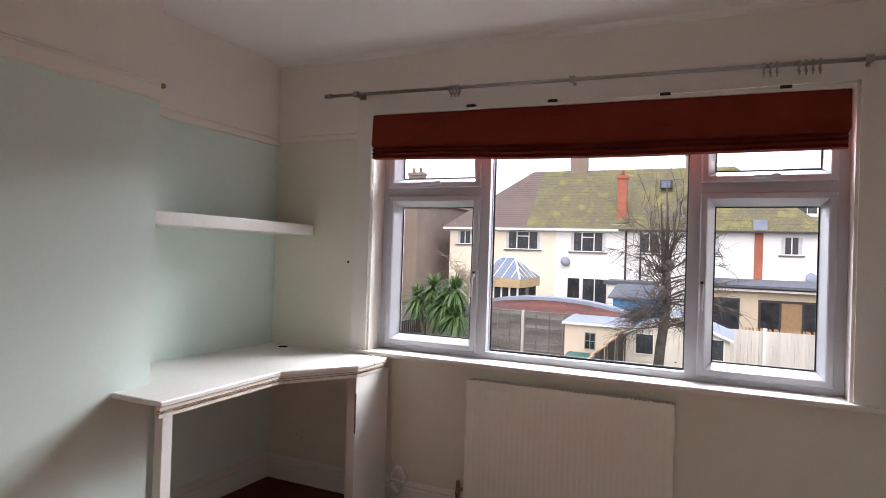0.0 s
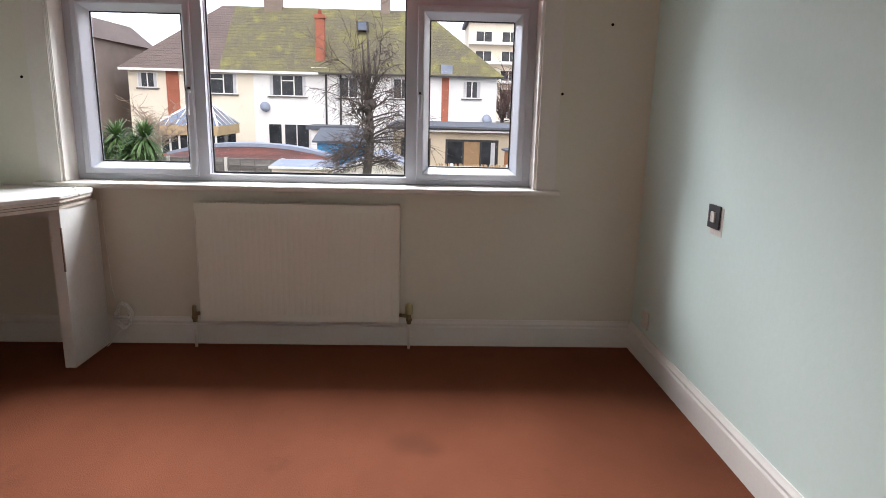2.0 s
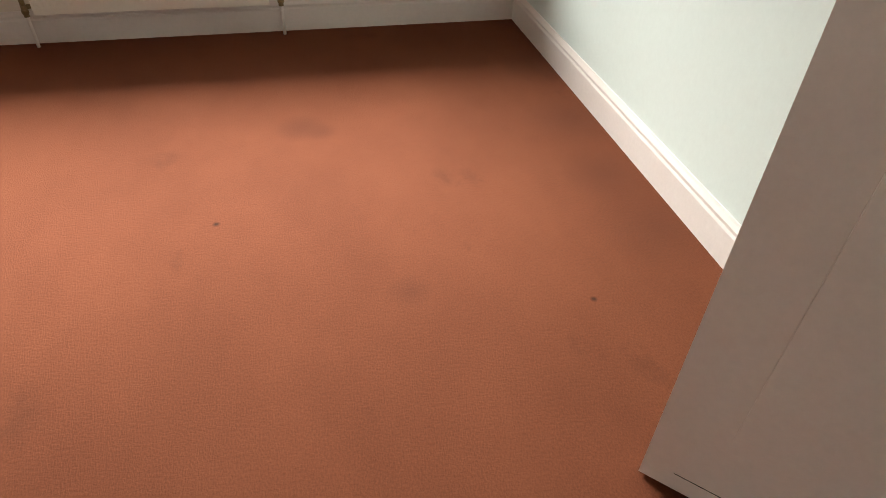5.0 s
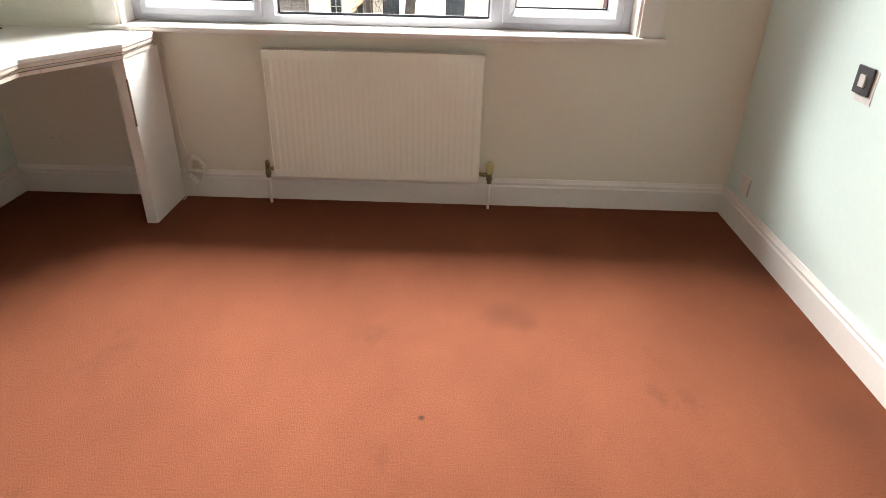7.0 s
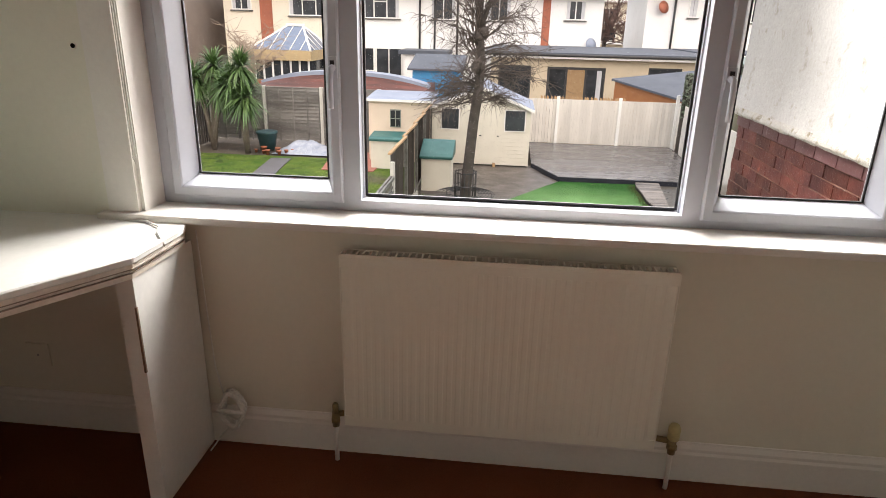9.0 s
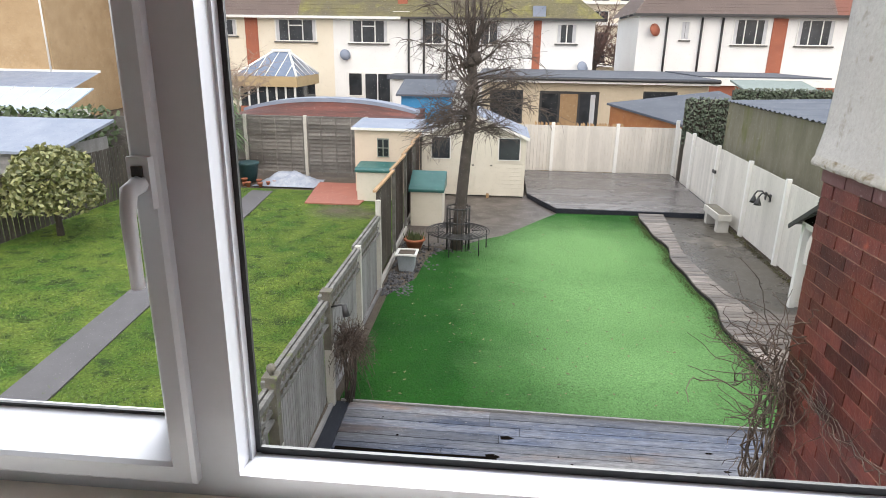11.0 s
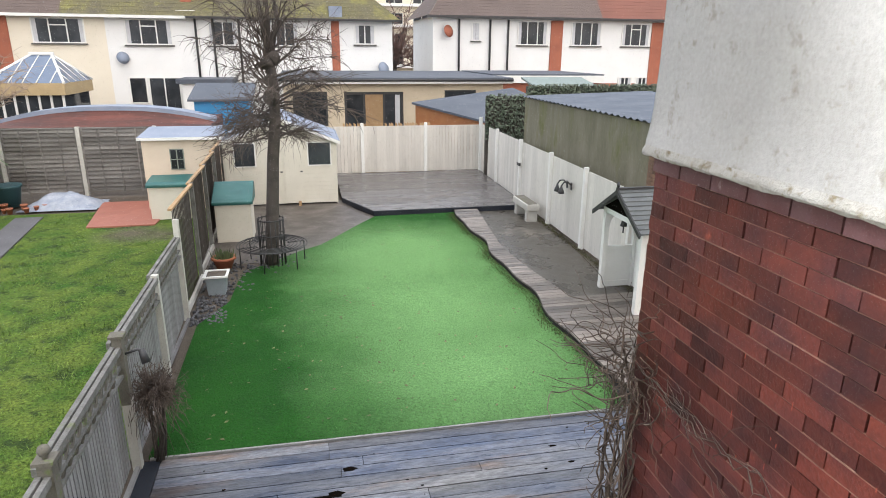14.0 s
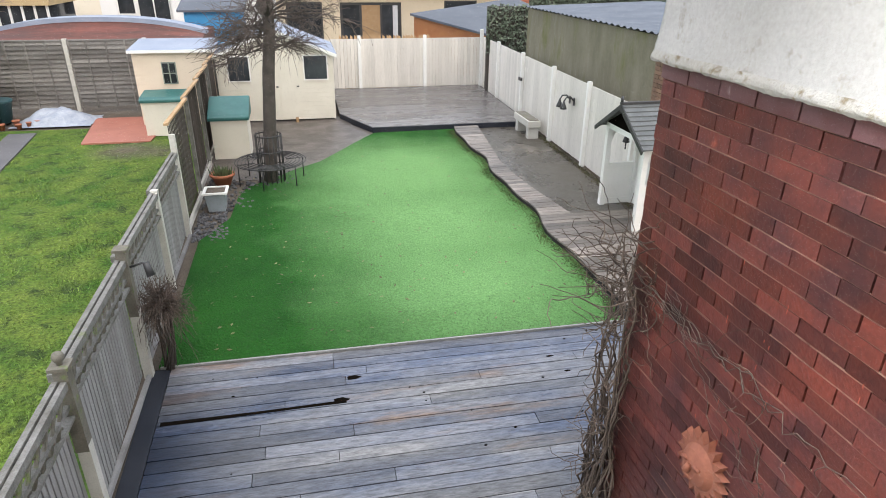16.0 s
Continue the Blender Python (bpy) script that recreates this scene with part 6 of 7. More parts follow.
for k in range(2):
    z_ = rg.uniform(-0.75, -0.3)
    stem((EX - 0.04, EY - 0.12, z_), (-0.05, -1, -0.25), rg.uniform(0.5, 1.0), rg.uniform(0.003, 0.005), 26, 0.30, (0.1, -0.3, -0.36))
part("trailing_stems", bm, VINE, vine)
bm = B()
for k in range(4):
    stem((EX - 0.02, EY - 0.35 - 0.1 * rg.random(), -0.25 - 0.15 * rg.random()), (0, -1, -0.32 + 0.2 * rg.random()), rg.uniform(0.5, 1.4), 0.0022, 18, 0.22)
for k in range(22):
    y = rg.uniform(4.3, 5.6)
    stem((EX - 0.02, y, -0.35 - (5.6 - y) * 0.40 + rg.uniform(-0.12, 0.12)), (0, rg.gauss(0, 1), rg.gauss(0, 1)), rg.uniform(0.08, 0.3), 0.002, 6, 0.3)
part("wall_runners", bm, VINE, vine)

shrub = thing("dead_shrub", "dry brown bush against the fence", "shrub", (-2.49, 9.03, G))
rg = wobble(9)
bm = B()
for k in range(9):
    u = k * 0.7
    tube(bm, [(-2.50 + 0.05 * math.cos(u), 9.02 + 0.06 * math.sin(u), G - 0.02), (-2.48 + 0.07 * math.cos(u * 1.3), 9.02 + 0.08 * math.sin(u), G + 0.3), (-2.49 + 0.09 * math.cos(u), 9.04 + 0.09 * math.sin(u), G + 0.65)], 0.016, 0.008, 6)
part("trunk", bm, BARK, shrub)
bm = B()
for k in range(420):
    a, e = rg.random() * 6.28, rg.uniform(-0.6, 1.3)
    r = rg.uniform(0.14, 0.34)
    out = Vector((math.cos(a) * math.cos(e), math.sin(a) * math.cos(e), 1.25 * math.sin(e)))
    c = Vector((-2.47, 9.05, -2.02))
    pts = [c + out * r * 0.25]
    for i in range(5):
        q = c + out * r * (0.25 + 0.17 * (i + 1)) + Vector((rg.gauss(0, 0.022), rg.gauss(0, 0.022), rg.gauss(0, 0.022) - 0.012 * i * i * rg.random()))
        q.x = max(q.x, LF(q.y) + 0.06)
        pts.append(q)
    tube(bm, pts, 0.0045, 0.002, 4, cap=False)
for k in range(26):
    a = rg.random() * 6.28
    p = Vector((-2.47 + 0.12 * math.cos(a), 9.05 + 0.12 * math.sin(a), rg.uniform(-2.2, -1.9)))
    tube(bm, [p, p + Vector((rg.gauss(0.03, 0.05), rg.gauss(0, 0.05), -0.18)), p + Vector((rg.gauss(0.04, 0.08), rg.gauss(0, 0.08), -rg.uniform(0.3, 0.6)))], 0.004, 0.002, 4, cap=False)
part("stems", bm, VINE, shrub)

# ---- next garden ----
def spiky(name, at, height, lean, label, seed, heads):
    t = thing(name, label, "palm", at)
    rg = wobble(seed)
    bm, lv = B(), B()
    for lx, ly, hz in heads:
        topp = Vector((at[0] + lx, at[1] + ly, at[2] + hz))
        tube(bm, [at, (at[0] + lx * 0.3, at[1] + ly * 0.3, at[2] + hz * 0.4), topp], 0.09, 0.06, 8)
        for k in range(330):
            a, el = rg.random() * 6.28, rg.uniform(-1.25, 1.4)
            d = Vector((math.cos(a) * math.cos(el), math.sin(a) * math.cos(el), math.sin(el)))
            ln, w = rg.uniform(0.55, 1.0), 0.026
            side = d.cross(Vector((0, 0, 1))).normalized() * w
            p0, p1, p2 = topp, topp + d * ln * 0.55 + Vector((0, 0, -0.04)), topp + d * ln + Vector((0, 0, -0.28 * ln))
            v = [lv.verts.new(c) for c in (p0 - side * 0.6, p0 + side * 0.6, p1 + side, p1 - side, p2)]
            lv.faces.new((v[0], v[1], v[2], v[3]))
            lv.faces.new((v[3], v[2], v[4]))
    part("trunk", bm, PALMTRUNK, t)
    part("leaves", lv, PALM, t)


spiky("cordyline_palm", (-10.3, 20.9, G), 1.8, 0, "tall cordyline palm with spiky green heads", 5, [(0.45, 0.0, 1.9), (0.1, 0.3, 2.6), (-0.45, 0.1, 2.2)])
spiky("cordyline_palm", (-8.95, 20.4, G), 1.6, 0, "cordyline palm with spiky green heads and bare stems", 6, [(-0.40, 0.1, 2.2), (-0.02, 0.0, 2.65), (0.12, -0.2, 1.75)])
bush = thing("evergreen_shrub", "rounded evergreen shrub with yellow-edged leaves", "shrub", (-10.35, 14.9, G))
rg = wobble(61)
bm = B()
for k in range(3600):
    a, b = rg.random() * 6.28, math.acos(rg.uniform(-0.3, 1))
    r = rg.uniform(0.75, 1.05) * (1 + 0.18 * noise.noise(Vector((a * 1.5, b * 2, 1))))
    c = Vector((-10.35 + 0.92 * r * math.sin(b) * math.cos(a), 14.9 + 0.95 * r * math.sin(b) * math.sin(a), G + 0.95 + 0.98 * r * math.cos(b)))
    u = Vector((rg.gauss(0, 1), rg.gauss(0, 1), rg.gauss(0, 1))).normalized()
    w = u.orthogonal().normalized() * 0.035
    v = [bm.verts.new(c + q) for q in (u * 0.07, w, -u * 0.07, -w)]
    bm.faces.new(v)
part("foliage", bm, mat("yellow_edged_leaves", (0.07, 0.10, 0.03), (0.26, 0.25, 0.10), 9, 0.5, 0.1, rnd=0.45, island=True), bush)
part("stem", tube(B(), [(-10.35, 14.9, G - 0.02), (-10.35, 14.9, G + 0.9)], 0.08, 0.04, 8), BARK, bush)
tarp = B()
NT = 22
grid_ = []
for i in range(NT + 1):
    row = []
    for j in range(NT + 1):
        u, w = i / NT * 2 - 1, j / NT * 2 - 1
        r = min(1, math.hypot(u, w))
        hgt = 0.42 * (1 - r ** 2.2) * (0.75 + 0.5 * noise.noise(Vector((u * 2, w * 2, 5)))) + 0.05 * noise.noise(Vector((u * 6, w * 6, 2))) * (1.2 - r)
        row.append(tarp.verts.new((-7.25 + 0.95 * u + 0.1 * noise.noise(Vector((u * 3, w * 3, 8))), 21.1 + 0.62 * w, G + max(0.0, hgt) - 0.01)))
    grid_.append(row)
for a, b in zip(grid_, grid_[1:]):
    for j in range(NT):
        tarp.faces.new((a[j], b[j], b[j + 1], a[j + 1])).smooth = True
tagged(part("tarpaulin_heap", tarp, TARP), "heap covered by a crumpled pale tarpaulin", "tarpaulin")
butt = thing("water_tub", "dark green round garden tub", "tub", (-8.7, 21.2, G))
part("tub", lathe(B(), (-8.6, 21.2, G), [(0.24, 0), (0.32, 0.5), (0.35, 0.52), (0.35, 0.58), (0.3, 0.58)], 18), mat("blue_green_plastic", (0.03, 0.08, 0.085), None, 4, 0.5, 0.05), butt)
rg = wobble(71)
for k in range(9):
    p = thing("clay_pot", "small terracotta pot on the soil", "flower pot", (-8.4 + 0.14 * k, 20.5, G), "pots on the soil")
    x, y, s = -8.75 + 0.17 * k + rg.uniform(-0.04, 0.04), 20.55 + rg.uniform(-0.25, 0.25), rg.uniform(0.7, 1.2)
    part("pot", lathe(B(), (x, y, G - 0.01), [(0.05 * s, 0), (0.075 * s, 0.12 * s), (0.085 * s, 0.12 * s), (0.085 * s, 0.15 * s), (0.07 * s, 0.15 * s)], 12), TERRA, p)

# ---- buildings beyond the gardens ----
def window(parent, x0, x1, z0, z1, y, cols=2, material=None, top=0.0, sill=True, curtain=True):
    """A far house window: frame, panes, sill; y is the wall's face."""
    bm = B()
    f = 0.07
    bx(bm, x0, x0 + f, y - 0.05, y + 0.03, z0, z1)
    bx(bm, x1 - f, x1, y - 0.05, y + 0.03, z0, z1)
    bx(bm, x0 + f, x1 - f, y - 0.05, y + 0.03, z0, z0 + f)
    bx(bm, x0 + f, x1 - f, y - 0.05, y + 0.03, z1 - f, z1)
    for k in range(1, cols):
        c = x0 + (x1 - x0) * k / cols
        bx(bm, c - f / 2, c + f / 2, y - 0.05, y + 0.03, z0 + f, z1 - f)
    if top:
        c0, c1 = (x0 + (x1 - x0) / 3, x1 - (x1 - x0) / 3) if cols == 3 else (x0 + f, x1 - f)
        bx(bm, c0, c1, y - 0.05, y + 0.03, z1 - top - f / 2, z1 - top + f / 2)
    w = part("window", bm, WHITEPAINT, parent)
    part("pane", box(x0 + f / 2, x1 - f / 2, y - 0.015, y - 0.010, z0 + f / 2, z1 - f / 2), HOUSEGLASS, w)
    if curtain:
        for a, b in ((x0 + f, x0 + f + 0.22), (x1 - f - 0.22, x1 - f)):
            part("curtain", box(a, b, y - 0.022, y - 0.016, z0 + f, z1 - f), CURTAIN, w)
    if sill:
        part("sill", box(x0 - 0.08, x1 + 0.08, y - 0.12, y, z0 - 0.09, z0 - 0.005), mat_sill, w)
    return w


mat_sill = mat("dark_sill", (0.12, 0.11, 0.10), None, 3, 0.8, 0)


def tiled_slope(parent, pts, material, name="roof"):
    """A sloped roof plane of four corners with stepped tile courses."""
    p = [Vector(q) for q in pts]
    bm = B()
    n = max(4, int((p[3] - p[0]).length / 0.32))
    up = (p[1] - p[0]).cross(p[3] - p[0]).normalized()
    for k in range(n):
        a0, a1 = p[0].lerp(p[3], k / n), p[1].lerp(p[2], k / n)
        b0, b1 = p[0].lerp(p[3], (k + 1) / n), p[1].lerp(p[2], (k + 1) / n)
        v = [bm.verts.new(c) for c in (a0, a1, a1 + up * 0.014, a0 + up * 0.014, b1 + up * 0.005, b0 + up * 0.005)]
        bm.faces.new((v[0], v[1], v[2], v[3]))
        bm.faces.new((v[3], v[2], v[4], v[5]))
    return part(name, bm, material, parent)


def chimney(parent, x, y, z0, z1, w, material, pots=2):
    c = part("chimney", box(x - w / 2, x + w / 2, y - 0.3, y + 0.3, z0, z1, 0.02), material, parent)
    part("chimney_cap", box(x - w / 2 - 0.08, x + w / 2 + 0.08, y - 0.38, y + 0.38, z1 - 0.25, z1 - 0.05, 0.01), material, c)
    for k in range(pots):
        q = x - w / 2 + w * (k + 0.5) / pots
        part("chimney_pot", lathe(B(), (q, y, z1 - 0.05), [(0.13, 0), (0.11, 0.35), (0.14, 0.4), (0.1, 0.4)], 10), material, c)


HY = 45.0
terrace = thing("terraced_houses", "white and cream rendered terrace under a mossy hipped roof", "house", (-8, 49, G))
EV = 3.12
for x0, x1, m_ in ((-20.5, -12.0, CREAMWALL), (-12.0, -7.4, WHITEWALL), (-7.4, 4.85, WHITEWALL)):
    part("wall", box(x0, x1, HY, HY + 8, G, EV), m_, terrace)
for x, w in ((-17.5, 0.85), (1.25, 0.5)):
    part("brick_pier", box(x - w / 2, x + w / 2, HY - 0.06, HY, G, EV - 0.1), HOUSEBRICK, terrace)
RY, RZ = HY + 4.2, 7.9
tiled_slope(terrace, [(-21.0, HY - 0.5, EV), (-14.2, HY - 0.5, EV), (-14.2, RY, RZ), (-15.1, RY, RZ)], BROWNROOF)
tiled_slope(terrace, [(-14.2, HY - 0.5, EV), (5.3, HY - 0.5, EV), (-0.3, RY, RZ), (-14.2, RY, RZ)], MOSSROOF)
tiled_slope(terrace, [(5.3, HY - 0.5, EV), (5.3, HY + 9, EV), (-0.3, RY, RZ), (-0.3, RY, RZ - 0.001)], MOSSROOF)
tiled_slope(terrace, [(-21.0, HY + 9, EV), (-21.0, HY - 0.5, EV), (-15.1, RY, RZ), (-15.1, RY, RZ - 0.001)], BROWNROOF)
part("fascia", box(-20.9, -7.45, HY - 0.55, HY - 0.4, EV - 0.14, EV + 0.02), WHITEPAINT, terrace)
part("gutter", box(-7.45, 5.3, HY - 0.6, HY - 0.45, EV - 0.10, EV + 0.02), IRON, terrace)
chimney(terrace, -11.4, RY, RZ - 0.8, RZ + 1.35, 1.3, BROWNWALL, 3)
chimney(terrace, -3.2, RY, RZ - 0.8, RZ + 1.15, 0.7, BROWNWALL, 1)
chimney(terrace, -7.45, HY + 0.6, EV - 0.2, RZ - 0.9, 0.62, HOUSEBRICK, 1)
part("lead_base", box(-8.0, -6.9, HY - 0.2, HY + 0.3, EV - 0.05, EV + 0.35), WHITEPAINT, terrace)
rl = part("roof_light", box(-5.1, -4.3, HY + 2.1, HY + 2.7, 6.2, 6.8), IRON, terrace)
part("pane", box(-5.0, -4.4, HY + 2.05, HY + 2.1, 6.25, 6.75), SLATEBLUE, rl)
part("vent", box(0.9, 1.7, HY - 0.4, HY + 0.2, EV + 0.05, EV + 0.75, 0.03), FELT, terrace)
window(terrace, -19.9, -18.5, 1.85, 2.9, HY, 2)
window(terrace, -15.9, -13.1, 1.55, 2.95, HY, 3, top=0.4)
window(terrace, -10.95, -8.35, 1.5, 2.95, HY, 3, top=0.4)
window(terrace, -6.3, -4.6, 1.5, 2.9, HY, 2)
window(terrace, -2.6, -1.0, 1.5, 2.9, HY, 2)
window(terrace, 2.45, 3.75, 1.65, 2.85, HY, 2)
for x in (-7.0, -6.0, -4.5):
    part("downpipe", tube(B(), [(x, HY - 0.1, EV - 0.1), (x, HY - 0.1, -1.0)], 0.07, n=6), IRON, terrace)
# garden doors of the white house
window(terrace, -11.1, -10.1, -1.9, -0.35, HY, 1, sill=False, curtain=False)
window(terrace, -10.0, -8.2, -2.4, -0.35, HY, 2, sill=False, curtain=False)
window(terrace, -8.1, -7.5, -1.9, -0.35, HY, 1, sill=False, curtain=False)
dish = part("satellite_dish", lathe(B(), (-11.2, HY - 0.25, 0.75), [(0.05, 0), (0.35, 0.03), (0.36, 0.05), (0.05, 0.1)], 16), FELT, terrace)
dish.matrix_basis = pose(-11.2, HY - 0.25, 0.75, 75, 0, 30) @ pose(11.2, -HY + 0.25, -0.75)
dish2 = part("satellite_dish", lathe(B(), (4.2, HY - 0.25, 0.0), [(0.05, 0), (0.4, 0.03), (0.41, 0.05), (0.05, 0.1)], 16), FELT, terrace)
dish2.matrix_basis = pose(4.2, HY - 0.25, 0.2, 75, 0, 30) @ pose(-4.2, -HY + 0.25, 0)
part("rear_block", box(-7.6, -5.4, HY - 3.0, HY, G, -0.6), WHITEWALL, terrace)
part("rear_block_roof", box(-7.9, -4.8, HY - 3.2, HY, -0.6, -0.35), DARKFELT, terrace)

left_house = thing("brown_house", "brown rendered house end with a chimney", "house", (-26, 48, G))
part("wall", box(-29, -21.9, HY - 3, HY + 8, G, 4.9), BROWNWALL, left_house)
bm = along(B(), [(-29.3, 4.9), (-21.6, 4.9), (-23.6, 6.6), (-27, 6.6)], HY - 3.2, HY + 8, "y")
part("roof", bm, BROWNROOF, left_house)
chimney(left_house, -22.8, HY - 1.5, 4.5, 7.3, 1.2, BROWNWALL, 2)
window(left_house, -24.3, -23.2, 0.2, 2.2, HY - 3, 1)

right_houses = thing("right_terraced_houses", "white rendered terrace with brick piers and a brown tiled roof", "house", (18, 52, G))
H2 = 47.0
part("wall", box(7.9, 34, H2, H2 + 8, G + 1.9, 3.55), WHITEWALL, right_houses)
part("brick_base", box(7.9, 34, H2, H2 + 8, G, G + 1.9), HOUSEBRICK, right_houses)
tiled_slope(right_houses, [(7.5, H2 - 0.5, 3.6), (20.0, H2 - 0.5, 3.6), (20.0, H2 + 4.2, 8.6), (11.6, H2 + 4.2, 8.6)], BROWNROOF)
tiled_slope(right_houses, [(20.0, H2 - 0.5, 3.6), (34, H2 - 0.5, 3.6), (34, H2 + 4.2, 8.6), (20.0, H2 + 4.2, 8.6)], REDROOF)
tiled_slope(right_houses, [(7.5, H2 + 9, 3.6), (7.5, H2 - 0.5, 3.6), (11.6, H2 + 4.2, 8.6), (11.6, H2 + 4.2, 8.599)], BROWNROOF)
part("gutter", box(7.4, 34, H2 - 0.6, H2 - 0.45, 3.45, 3.6), IRON, right_houses)
for x in (16.8, 24.6):
    part("brick_pier", box(x - 0.45, x + 0.45, H2 - 0.06, H2, G, 3.4), HOUSEBRICK, right_houses)
window(right_houses, 10.6, 11.2, 2.0, 3.2, H2, 1)
window(right_houses, 13.9, 16.1, 1.75, 3.35, H2, 3)
window(right_houses, 17.9, 20.2, 1.75, 3.35, H2, 3)
window(right_houses, 21.8, 24.0, 1.75, 3.3, H2, 3, top=0.4)
for x in (17.8, 19.2, 21.8, 23.2):
    window(right_houses, x, x + 1.1, -1.6, -0.4, H2, 2, sill=False)
for x in (9.7, 11.9, 13.2):
    part("downpipe", tube(B(), [(x, H2 - 0.12, 3.4), (x, H2 - 0.12, -0.6)], 0.07, n=6), IRON, right_houses)
dish3 = part("satellite_dish", lathe(B(), (0, 0, 0), [(0.05, 0), (0.4, 0.03), (0.41, 0.05), (0.05, 0.1)], 16), HOUSEBRICK, right_houses)
dish3.matrix_basis = pose(8.9, H2 - 0.25, 2.6, 75, 0, 30)

# flats and bare trees in the distance
flats = thing("distant_flats", "distant pale block of flats with balconies", "flats", (12, 95, G))
part("wall", box(6, 30, 95, 105, G, 13.0), CREAMWALL, flats)
part("roof", box(5.5, 30.5, 94.5, 105.5, 13.0, 13.6), DARKFELT, flats)
for fl in range(5):
    for k in range(6):
        window(flats, 7 + k * 3.8, 9.4 + k * 3.8, -0.5 + fl * 2.7, 1.0 + fl * 2.7, 95, 2, sill=False, curtain=False)
    part("balcony", box(6, 30, 93.8, 95, -0.9 + fl * 2.7, -0.6 + fl * 2.7), WHITEWALL, flats)
rg = wobble(88)
for x, y, h in ((7.2, 62, 9.5), (5.4, 75, 10), (9.5, 58, 6.5)):
    t = thing("distant_tree", "bare reddish-brown winter tree", "tree", (x, y, G))
    tr, tw = B(), B()
    tube(tr, [(x, y, G), (x + 0.2, y, G + h * 0.35)], 0.28, 0.16, 8)
    for k in range(26):
        a = rg.random() * 6.28
        p = branch(tr, (x + 0.15, y, G + h * rg.uniform(0.25, 0.36)), (math.cos(a), math.sin(a), rg.uniform(0.6, 2.4)), h * rg.uniform(0.3, 0.55), 0.07, 0.02, 6)
        for q in p[2:]:
            for m_ in range(3):
                branch(tw, q, (rg.gauss(0, 1), rg.gauss(0, 1), rg.uniform(0.1, 1.5)), rg.uniform(0.8, 1.9), 0.03, 0.0, 3)
    part("trunk", tr, BARK, t)
    part("twigs", tw, mat("reddish_twigs", (0.13, 0.075, 0.06), (0.17, 0.10, 0.08), 1, 0.85, 0), t)
bare = thing("small_bare_tree", "small pale bare garden tree", "tree", (-13.5, 33, G))
tr = B()
rg = wobble(14)
tube(tr, [(-13.4, 32, G), (-13.3, 32, -0.6)], 0.09, 0.06, 8)
tw = B()
for k in range(22):
    a = rg.random() * 6.28
    p = branch(tr, (-13.3, 32, rg.uniform(-1.3, -0.5)), (math.cos(a), math.sin(a), rg.uniform(0.5, 1.5)), rg.uniform(1.3, 2.2), 0.03, 0.02, 5)
    for q in p[1:]:
        for m_ in range(4):
            branch(tw, q, (rg.gauss(0, 1), rg.gauss(0, 1), rg.uniform(-0.2, 1)), rg.uniform(0.4, 0.9), 0.012, 0.02, 3)
part("trunk", tr, mat("pale_bark", (0.32, 0.25, 0.19), None, 5, 0.85, 0.2), bare)
part("twigs", tw, mat("pale_twigs", (0.36, 0.27, 0.20), None, 5, 0.85, 0), bare)

# conservatory
cons = thing("conservatory", "timber conservatory with a hipped glass roof", "conservatory", (-12.5, 38, G))
CX0, CX1, CY0, CY1 = -15.1, -12.0, 36.5, 40.5
part("base_wall", box(CX0, CX1, CY0, CY1, G, -1.9), HOUSEBRICK, cons)
part("eaves", box(CX0 - 0.2, CX1 + 0.2, CY0 - 0.2, CY1, -0.85, -0.30), mat("tan_fascia", (0.46, 0.34, 0.18), None, 2, 0.7, 0.1), cons)
part("glazing", box(CX0 + 0.05, CX1 - 0.05, CY0 + 0.03, CY1, -1.9, -0.85), HOUSEGLASS, cons)
for k in range(7):
    x = CX0 + (CX1 - CX0) * k / 6
    part("upright", box(x - 0.05, x + 0.05, CY0 - 0.02, CY0 + 0.06, -1.9, -0.85), WHITEPAINT, cons)
ax, ay, az = -13.3, 38.9, 0.95
corners = [(CX0 - 0.2, CY0 - 0.2, -0.30), (CX1 + 0.2, CY0 - 0.2, -0.30), (CX1 + 0.2, CY1, -0.30), (CX0 - 0.2, CY1, -0.30)]
bm = B()
v = [bm.verts.new(c) for c in corners]
r0, r1 = bm.verts.new((ax - 0.6, ay, az)), bm.verts.new((ax + 0.3, ay, az))
for f in ((v[0], v[1], r1, r0), (v[1], v[2], r1), (v[2], v[3], r0, r1), (v[3], v[0], r0)):
    bm.faces.new(f)
bmesh.ops.recalc_face_normals(bm, faces=bm.faces)
part("roof_glass", bm, SLATEBLUE, cons)
for c in corners[:2]:
    part("hip_bar", tube(B(), [c, (ax + (0.3 if c[0] > ax else -0.6), ay, az)], 0.07, n=5), WHITEPAINT, cons)
part("hip_bar", tube(B(), [corners[2], (ax + 0.3, ay, az)], 0.07, n=5), WHITEPAINT, cons)
part("ridge_bar", tube(B(), [(ax - 0.7, ay, az + 0.03), (ax + 0.4, ay, az + 0.03)], 0.10, n=5), WHITEPAINT, cons)
def roof_bar(p, q):
    part("glazing_bar", tube(B(), [p, q], 0.028, n=4), WHITEPAINT, cons)


